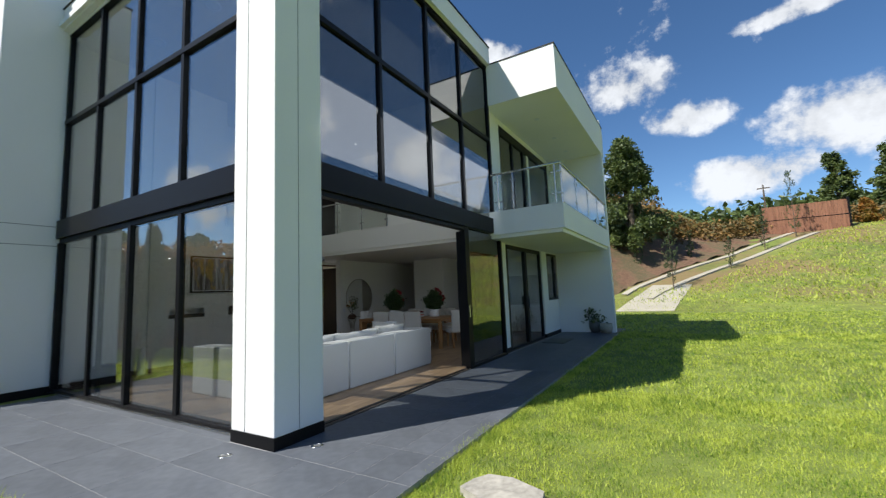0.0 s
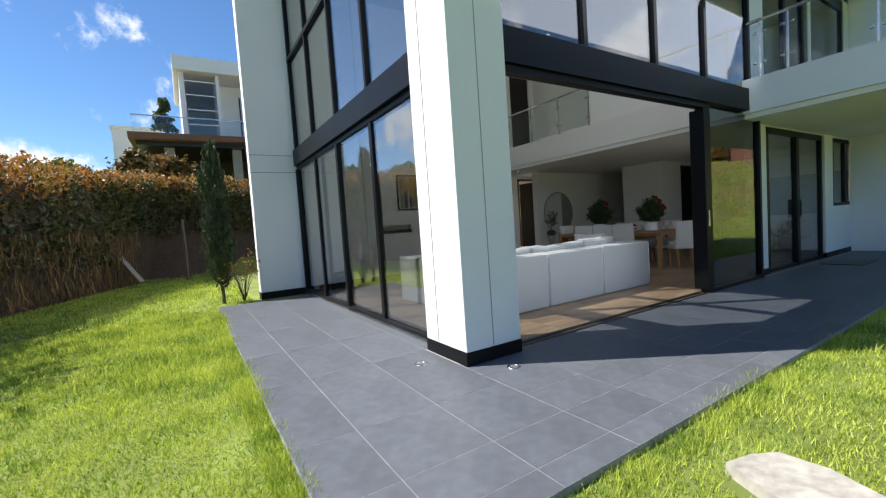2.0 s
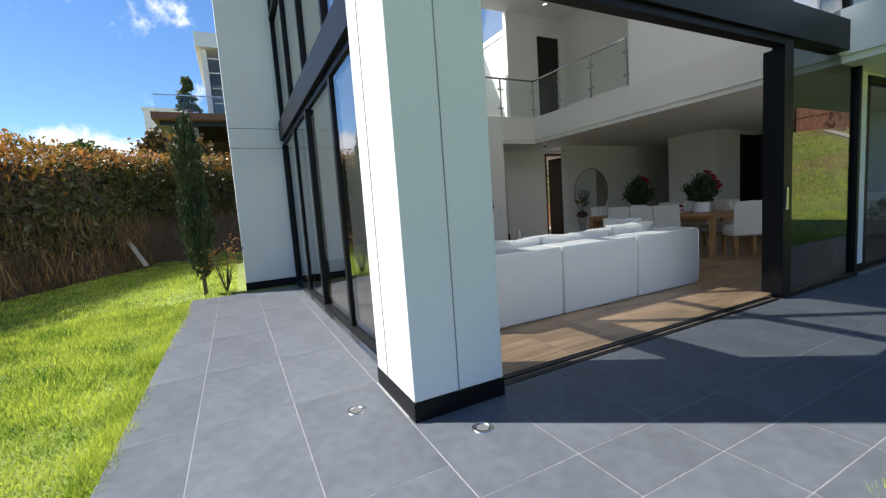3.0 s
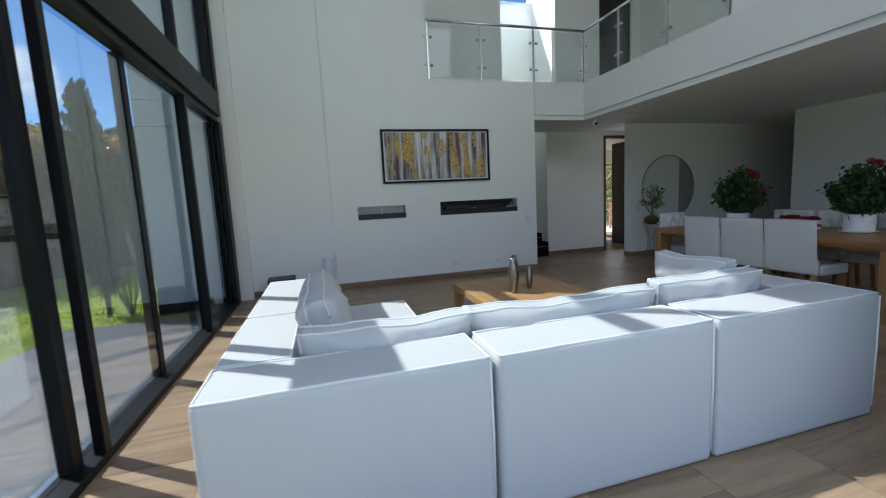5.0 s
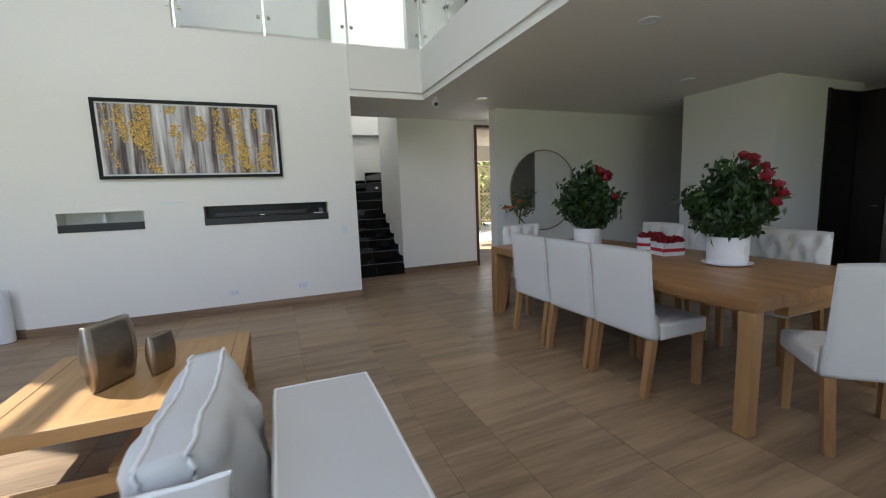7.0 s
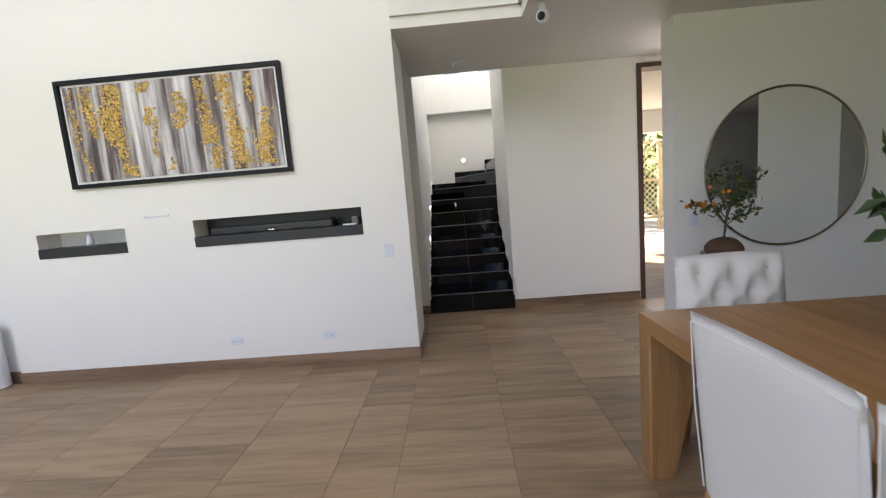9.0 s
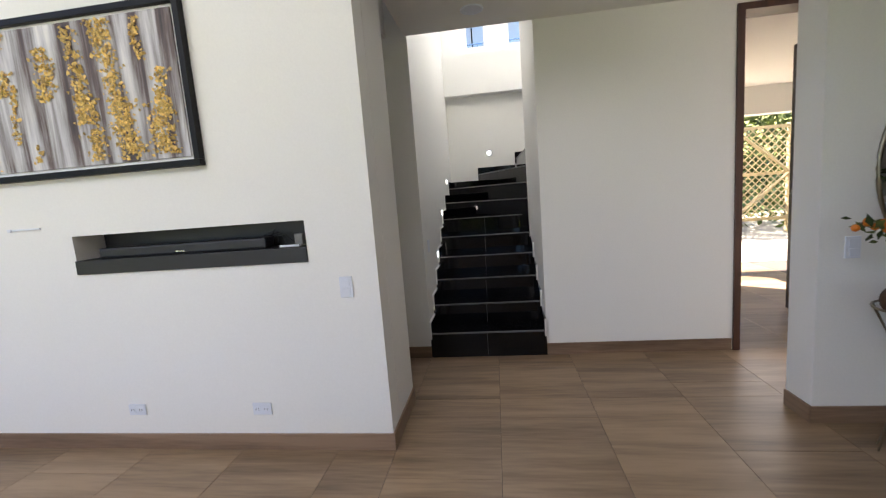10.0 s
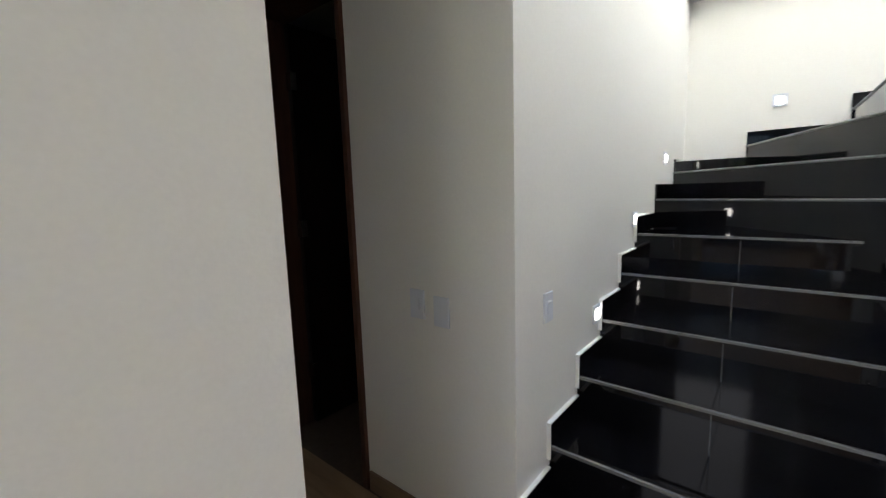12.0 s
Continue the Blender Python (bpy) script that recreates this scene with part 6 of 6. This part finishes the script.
for k in range(520):
    a = g.uniform(-0.7, 1.3)
    d0 = g.uniform(82, 140)
    x, y = d0 * math.sin(a), d0 * math.cos(a)
    r = g.uniform(1.6, 3.2)
    d = g.normal(size=(70, 3))
    d /= np.linalg.norm(d, axis=1)[:, None]
    sp.append(np.array([x, y, ground_z(x, y) + r * 0.8]) + d * r * [1, 1, 1.1] * g.uniform(0.5, 1, (70, 1)))
for k in range(260):
    a = g.uniform(math.pi * 0.55, math.pi * 1.5)
    d0 = g.uniform(45, 95)
    x, y = d0 * math.sin(a), d0 * math.cos(a)
    r = g.uniform(2.0, 4.0)
    d = g.normal(size=(60, 3))
    d /= np.linalg.norm(d, axis=1)[:, None]
    sp.append(np.array([x, y, ground_z(x, y) + r * 0.8]) + d * r * [1, 1, 1.2] * g.uniform(0.5, 1, (60, 1)))
foliage("wood_leaves", np.concatenate(sp), 0.75, M_TREE, woods, "far dark trees", g)

# red earth cutting, driveway, gate
DRIVE = [(-3.4, 25.6), (-2.2, 28.6), (1.4, 34.2), (5.4, 39.8), (8.7, 44.6)]
cut = bmesh.new()
rows = []
for i in range(37):
    t = 4.0 * i / 36
    c = along(DRIVE, t)
    rows.append([])
    for d in (1.3, 2.2, 3.2, 4.2, 5.4):
        x, y = c[0] - 0.83 * d, c[1] + 0.56 * d
        up = max(0.0, 1 - t / 3.6)
        rows[-1].append(cut.verts.new((x, y, max(ground_z(x, y) + 0.04, ground_z(*c) + (0.05 + 1.05 * (d - 1.3)) * (0.25 + 0.75 * up)) + 0.25 * noise.noise(Vector((x * 0.9, y * 0.9, 0))))))
for a, b in zip(rows, rows[1:]):
    for j in range(4):
        cut.faces.new((a[j], b[j], b[j + 1], a[j + 1]))
solid("ground_cutting", cut, M_BANK, "red brown earth cutting above the driveway", "bank", smooth=True)
for side in (-0.85, 0.85):
    st = bmesh.new()
    rows = []
    for i in range(41):
        t = 0.55 + 3.45 * i / 40
        c = along(DRIVE, t)
        rows.append([st.verts.new((c[0] + 0.83 * (side + w), c[1] - 0.56 * (side + w), max(ground_z(c[0] + 0.83 * (side + v), c[1] - 0.56 * (side + v)) for v in (-0.3, 0.3)) + z)) for w, z in ((-0.27, -0.25), (-0.26, 0.015), (0.26, 0.015), (0.27, -0.25))])
    for a, b in zip(rows, rows[1:]):
        for j in range(3):
            st.faces.new((a[j], b[j], b[j + 1], a[j + 1]))
    solid("road_strip", st, M_CONC, "pale concrete driveway wheel strip", "driveway")
ap = bmesh.new()
rows = [[ap.verts.new((x, y, ground_z(x, y) + 0.03)) for x in (-3.9 + 0.35 * (y - 24), -2.9 + 0.3 * (y - 24), -1.9 + 0.28 * (y - 24), -0.9 + 0.2 * (y - 24))] for y in np.arange(24.8, 29.8, 0.4)]
for a, b in zip(rows, rows[1:]):
    for j in range(3):
        ap.faces.new((a[j], a[j + 1], b[j + 1], b[j]))
for e in bmesh.ops.extrude_face_region(ap, geom=ap.faces[:])["geom"]:
    if isinstance(e, bmesh.types.BMVert):
        e.co.z -= 0.25
bmesh.ops.recalc_face_normals(ap, faces=ap.faces[:])
solid("road_apron", ap, M_CONC, "pale concrete driveway apron", "driveway")

gate = thing("gate", "red-brown wooden driveway gate with dark frame", "gate", (6.1, 45.0, ground_z(8.8, 45.0) - 0.05), 0)
board = mesh_of("board", boxes((0.006, -0.015, 0.05, 0.194, 0.015, 2.45)), M_FENCE)
for k in range(28):
    piece("board", board, gate, (k * 0.2, 0, 0))
for z in (0.15, 1.2, 2.3):
    part("rail", boxes((0, 0.016, z, 5.6, 0.07, z + 0.09)), M_ALU, gate)
for x in (-0.08, 5.6):
    part("post", boxes((x, -0.06, -0.3, x + 0.14, 0.08, 2.65)), M_ALU, gate)
part("cross_rail", boxes((0, -0.03, 1.22, 5.6, -0.016, 1.27)), M_ALU, gate)
pole = thing("utility_pole", "thin wooden utility pole beyond the gate", "pole", (7.2, 50.0, ground_z(7.2, 50)))
part("shaft", tube(bmesh.new(), [(0, 0, -0.3), (0, 0, 4.6)], 0.09, 8, taper=0.06), M_BARK, pole)
part("arm", boxes((-0.5, -0.04, 4.2, 0.5, 0.04, 4.3)), M_BARK, pole)

# neighbour's house up the slope
nh = thing("neighbour_house", "white modern house on a timber deck up the slope", "house", (-32, 0, 0))
part("wall", boxes((-8, 1.3, 7.7, -0.3, 1.6, 12.3), (-8, 16, 7.7, -0.3, 16.3, 12.3), (-8, 1.6, 7.7, -7.7, 16, 12.3), (-2.6, 3.6, 7.7, -2.3, 16, 12.3), (-2.6, 3.4, 7.7, -0.3, 3.6, 12.3)), M_OUT, nh)
part("roof", boxes((-8.3, 1.0, 12.3, 0.2, 16.6, 13.2), bevel=0.02), M_OUT, nh)
deck = part("deck", boxes((-8.3, -1.4, 7.2, 3.2, 16.6, 7.55)), M_DECK, nh, "timber deck edge")
# Joist layer, with the shade below the deck put into its dark colour.
part("deck_beam", boxes((-8.3, -1.1, 6.95, 2.6, 16.4, 7.2)), M_DARKWOOD, nh, "joist layer coloured dark for the shade under the deck")
for y in (0.2, 3.8, 7.4, 11.0):
    part("deck_post", boxes((1.6, y, 2.0, 2.1, y + 0.5, 6.95)), M_CONC, nh)
for y0, y1 in ((1.65, 3.35),):
    w = part("window", boxes((-0.36, y0, 8.0, -0.30, y1, 11.8)), M_RAILGLASS, nh)
    for z in (8.0, 8.95, 9.9, 10.85, 11.74):
        part("window_frame", boxes((-0.30, y0, z, -0.24, y1, z + 0.06)), M_OUT, w)
for y0 in (5.0, 6.6, 8.2, 9.8, 11.4, 13.0):
    w = part("window", boxes((-2.31, y0, 8.0, -2.27, y0 + 1.5, 11.6)), M_GLASS, nh)
    part("window_frame", boxes((-2.27, y0 - 0.05, 7.75, -2.2, y0 + 0.03, 11.6), (-2.27, y0, 9.7, -2.2, y0 + 1.5, 9.78)), M_ALU, w)
# Dark sheet added in place of the shade beneath the deck.
part("undercroft_shade", boxes((-2.9, -1.0, 2.0, -2.6, 16.4, 6.95)), M_EARTH_SHADE, nh, "dark sheet standing in for the shade under the deck")
part("deck_rail", boxes((3.0, -1.2, 7.56, 3.02, 16.4, 8.5)), M_RAILGLASS, nh, "glass deck rail")
part("hand_rail", boxes((2.98, -1.2, 8.5, 3.04, 16.4, 8.55)), M_STEEL, nh)
annex = thing("white_shed", "low white building behind the neighbour's deck", "building", (-40, -3.2, 6))
part("wall", boxes((-3, 0, 0, 0, 3.2, 4.2)), M_OUT, annex)
part("roof", boxes((-3.1, -0.1, 4.2, 0.1, 3.3, 4.4)), M_OUT, annex)
tree((-30.8, 0.35, 7.55), 2.5, 0.75, "small loose green tree beside the neighbour's deck", M_TREE, 3000, 61, 0.09, 0.2)
for k, (x, y, h) in enumerate(((-24, -3.2, 3.6), (-27, -1.0, 4.6), (-25, -7.5, 4.0), (-23, 0.6, 3.6))):
    tree((x, y, ground_z(x, y) - 0.2), h, 2.1, "garden tree behind the hedge", M_SCRUB if k % 2 else M_TREE, 5000, 70 + k, 0.13, 0.15)

# rear yard through the back door
solid("pavement_rear", boxes((-24, 9.4, -0.2, -15.2, 20, 0.004)), M_CONC, "pale concrete rear yard", "pavement")
solid("wall_rear_side", boxes((-15.2, 14.4, 0, -11.8, 14.6, 2.7)), M_OUT, "white rear porch wall", "wall")
solid("trim_porch_beam", boxes((-15.6, 10.8, 2.35, -15.35, 18.6, ZC)), M_OUT, "white porch beam", "beam")
lat = thing("lattice_fence", "weathered wooden lattice fence behind the house", "fence", (-18.6, 9.5, 0))
for y in np.arange(0, 10.1, 1.25):
    part("post", boxes((-0.05, y - 0.05, 0, 0.05, y + 0.05, 2.5)), M_TAN, lat)
for z in (0.3, 1.35, 2.4):
    part("rail", boxes((-0.03, 0, z, 0.03, 10, z + 0.07)), M_TAN, lat)
for y in np.arange(0, 10, 2.5):
    for za, zb in ((0.35, 2.45), (2.45, 0.35)):
        part("brace", tube(bmesh.new(), [(0.075, y, za), (0.075, y + 2.4, zb)], 0.035, 4), M_TAN, lat)
lath = bmesh.new()
for y in np.arange(-2.2, 10, 0.16):
    for s, off in ((1, 0.035), (-1, 0.05)):
        a0, a1 = (y, y + 2.1) if s > 0 else (y + 2.1, y)
        p = [(a, z) for a, z in ((a0, 0.35), (a1, 2.45))]
        (ya, za), (yb, zb) = p
        if min(ya, yb) < 0 or max(ya, yb) > 10:
            continue
        vs = [lath.verts.new((off, ya, za)), lath.verts.new((off, ya + 0.028, za)), lath.verts.new((off, yb + 0.028, zb)), lath.verts.new((off, yb, zb))]
        ws = [lath.verts.new(v.co + Vector((0.012, 0, 0))) for v in vs]
        lath.faces.new(vs)
        lath.faces.new(ws)
        for i in range(4):
            lath.faces.new((vs[i], vs[(i + 1) % 4], ws[(i + 1) % 4], ws[i]))
lo_ = part("lattice", lath, M_TAN, lat, "crossed thin laths")
tagged(lo_, kind="stuff")
rb = thing("rear_bushes", "green bushes behind the lattice fence", "bushes", kind="stuff")
foliage("bush_leaves", blob_points(g, 9000, (-22.5, 8, 0.0), (-19.4, 21, 4.6), 0.3), 0.11, M_TREE, rb, "bright green bush leaves", g)
rack = thing("slatted_bench", "slatted timber bench end in the rear yard", "bench", (-16.2, 15.1, 0.004))
for z in np.arange(0.1, 1.0, 0.1):
    part("slat", boxes((-0.25, -0.3, z, 0.25, 0.3, z + 0.06), bevel=0.004), M_FENCE, rack)
for x in (-0.22, 0.18):
    part("leg", boxes((x, -0.29, 0, x + 0.04, -0.25, 1.0), (x, 0.25, 0, x + 0.04, 0.29, 1.0)), M_FENCE, rack)

# ---------- patio things ----------
for x, y in ((-4.0, 2.535), (-3.365, 3.10)):
    f = thing("floor_light", "round steel floor light set in the patio", "floor light", (x, y, 0), group="patio floor lights")
    part("ring", lathe(bmesh.new(), [(0.062, -0.01), (0.062, 0.002), (0.055, 0.005), (0.038, 0.004), (0.036, -0.006)], 32), M_STEEL, f, smooth=True)
    part("lens", cyl(bmesh.new(), 0, 0, -0.008, 0.001, 0.037, n=24), M_NOSE, f)
sl = bmesh.new()
ring = [(-0.36, -0.20), (-0.05, -0.24), (0.33, -0.17), (0.36, 0.12), (0.30, 0.22), (-0.10, 0.25), (-0.34, 0.17), (-0.38, 0.0)]
lo, hi = [sl.verts.new((x, y, -0.09)) for x, y in ring], [sl.verts.new((x * 0.97, y * 0.97, 0.012 + 0.006 * math.sin(5 * x + 3 * y))) for x, y in ring]
sl.faces.new(lo[::-1])
sl.faces.new(hi)
for i in range(8):
    sl.faces.new((lo[i], lo[(i + 1) % 8], hi[(i + 1) % 8], hi[i]))
stone = solid("stepping_stone", sl, M_SLAB, "rough pale stepping stone in the lawn", "stone", kind="")
stone.matrix_world = pose(-1.33, 3.0, 0.005, 0, 0, -18) @ Matrix.Diagonal((0.8, 0.85, 1, 1))
mat = thing("doormat", "dark doormat before the sliding door", "doormat", (-3.28, 11.75, 0.0))
part("pile", boxes((-0.3, -0.5, 0, 0.3, 0.5, 0.014), bevel=0.004), M_BLACKPL, mat)
for x, y, r, h, nm, lab, kind in ((-2.72, 14.25, 0.21, 0.36, "potted_plant", "grey pot with a leafy green plant by the wall", 1), (-2.35, 14.0, 0.2, 0.3, "stone_pot", "round grey stone pot by the wall", 0)):
    p = thing(nm, lab, "pot", (x, y, 0))
    part("pot", lathe(bmesh.new(), [(0, 0), (r * 0.7, 0), (r, h * 0.45), (r * 0.92, h), (r * 0.84, h), (r * 0.8, h * 0.85), (0, h * 0.85)], 28), M_NOSE if kind else M_CONC, p, smooth=True)
    if kind:
        st_ = bmesh.new()
        tube(st_, [(0, 0, h * 0.8), (-0.1, -0.05, h + 0.25)], 0.012, 6)
        part("stem", st_, M_BARK, p)
        foliage("leaves", np.concatenate([g.normal(scale=(0.15, 0.15, 0.08), size=(260, 3)) + [0.05, 0, h + 0.1], g.normal(scale=0.07, size=(90, 3)) + [-0.12, -0.06, h + 0.3]]), 0.05, M_TREE, p, "dark green leaves", g)

# ---------- grass ----------
def grass_field(n, x0, x1, y0, y1, height, wid, seed, keep):
    gr = np.random.default_rng(seed)
    x, y = gr.uniform(x0, x1, n), gr.uniform(y0, y1, n)
    ok = keep(x, y)
    x, y = x[ok], y[ok]
    z = np.array([ground_z(a, b) for a, b in zip(x, y)]) - 0.004
    n = len(x)
    tuft = np.array([noise.noise(Vector((a * 1.1, b * 1.1, 0.5))) + 0.8 * noise.noise(Vector((a * 4.3, b * 4.3, 2.5))) for a, b in zip(x, y)])
    h = height * gr.uniform(0.45, 1.45, n) * np.maximum(0.35, 1 + 0.6 * tuft)
    a, b = gr.uniform(0, 6.28, n), gr.uniform(0, 6.28, n)
    w = wid * gr.uniform(0.7, 1.3, n)
    lean = h * gr.uniform(0.15, 0.8, n)
    p0 = np.stack([x - w * np.cos(a), y - w * np.sin(a), z], 1)
    p1 = np.stack([x + w * np.cos(a), y + w * np.sin(a), z], 1)
    p2 = np.stack([x + lean * np.cos(b), y + lean * np.sin(b), z + h], 1)
    return np.stack([p0, p1, p2], 1).reshape(-1, 3)


def on_lawn(x, y):
    return ~((x > -9.47) & (x < -2.02) & (y > 1.22) & (y < 3)) & ~((x > -12) & (x < -2.02) & (y > 2.9)) & ~((np.abs(x + 1.28) < 0.34) & (np.abs(y - 2.98) < 0.2)) & ~((x < -9.4) & (y > 1.9))


gv_ = np.concatenate([
    grass_field(130000, -1.98, 3.0, 0.9, 6.5, 0.033, 0.0032, 51, on_lawn),
    grass_field(70000, -1.98, 8.0, 5.5, 14.5, 0.055, 0.006, 52, on_lawn),
    grass_field(45000, -4.0, 16.0, 13.0, 27.0, 0.07, 0.012, 53, lambda x, y: ~((x < -2.1) & (y < 15.2))),
    grass_field(150000, -9.5, -1.6, -1.6, 1.5, 0.035, 0.0038, 54, on_lawn),
    grass_field(80000, -20.0, -5.0, -4.0, 2.2, 0.06, 0.008, 55, on_lawn),
    grass_field(26000, -3.0, 26.0, 26.0, 46.0, 0.13, 0.03, 59, lambda x, y: (y < 29) | (x > (y - 26) * 0.64 - 1.5)),
    grass_field(16000, -2.08, -1.8, 1.2, 14.0, 0.046, 0.003, 56, lambda x, y: x > -2.06),
    grass_field(9000, -9.6, -2.0, 1.05, 1.24, 0.07, 0.004, 57, lambda x, y: y > 0),
    grass_field(14000, 3.0, 9.0, 0.0, 8.0, 0.06, 0.006, 58, on_lawn),
])
lawn = tagged(new("grass", soup("grass", gv_, np.arange(len(gv_)).reshape(-1, 3), M_GRASS)), "thick green lawn grass with longer tufts at the edges", "grass", kind="stuff")

# ---------- tiles ----------
def tile_mesh(name, w, d, mat, t=0.010, r=0.0015):
    return mesh_of(name, box(bmesh.new(), -w / 2, -d / 2, -t, w / 2, d / 2, 0, 0), mat)


cache = {}


def lay(x0, y0, x1, y1, w, d, gap, parent, mat, shift, z=0.0):
    """Tiles w by d in a field, each row moved along by its shift, cut at the edges."""
    j, y = 0, y0
    while y < y1 - 0.02:
        yb = min(y + d, y1)
        x = x0 - (shift(j) % w)
        while x < x1 - 0.02:
            a, b = max(x, x0), min(x + w, x1)
            if b - a > 0.03:
                key = (round(b - a, 3), round(yb - y, 3), mat.name)
                if key not in cache:
                    cache[key] = tile_mesh("tile", b - a - gap, yb - y - gap, mat)
                piece("tile", cache[key], parent, ((a + b) / 2, (y + yb) / 2, z))
            x += w
        y, j = yb, j + 1


lay(-9.5, 1.2, -4.34, 1.61, 1.172, 0.41, 0.0045, patio, M_SLATE, lambda j: 0.57)
lay(-9.5, 1.61, -4.34, 2.95, 1.172, 0.585, 0.0045, patio, M_SLATE, lambda j: 0.57)
lay(-4.34, 1.2, -2.53, 1.61, 1.172, 0.41, 0.0045, patio, M_SLATE, lambda j: 0.0)
lay(-4.34, 1.61, -2.53, 2.78, 1.172, 0.585, 0.0045, patio, M_SLATE, lambda j: 0.0)
lay(-2.53, 1.2, -2.0, 1.61, 0.345, 0.41, 0.0045, patio, M_SLATE, lambda j: 0.0)
lay(-2.53, 1.61, -2.0, 2.78, 0.345, 0.585, 0.0045, patio, M_SLATE, lambda j: 0.0)
lay(-3.725, 2.782, -2.53, 15.6, 1.195, 0.583, 0.0045, patio, M_SLATE, lambda j: 0.36)
lay(-2.53, 2.782, -2.0, 15.6, 0.345, 0.583, 0.0045, patio, M_SLATE, lambda j: 0.0)
fl = [(-10.25, 3.1, XF - 0.11, 8.33), (XB, 8.33, XF - 0.11, 13.33), (-11.62, 8.33, XB, 13.33), (-9.0, 13.33, XF - 0.2, 18.4), (-11.6, 3.3, XB, 8.33), (-15.2, 10.80, -11.62, 13.0), (XM, 13.33, -9.17, 17.4)]
k0 = 0
for x0, y0, x1, y1 in fl:
    lay(x0, y0, x1, y1, 1.2, 0.61, 0.003, floor, M_FLOOR, lambda j: (0.37, 0.95, 0.0, 0.62)[j % 4])
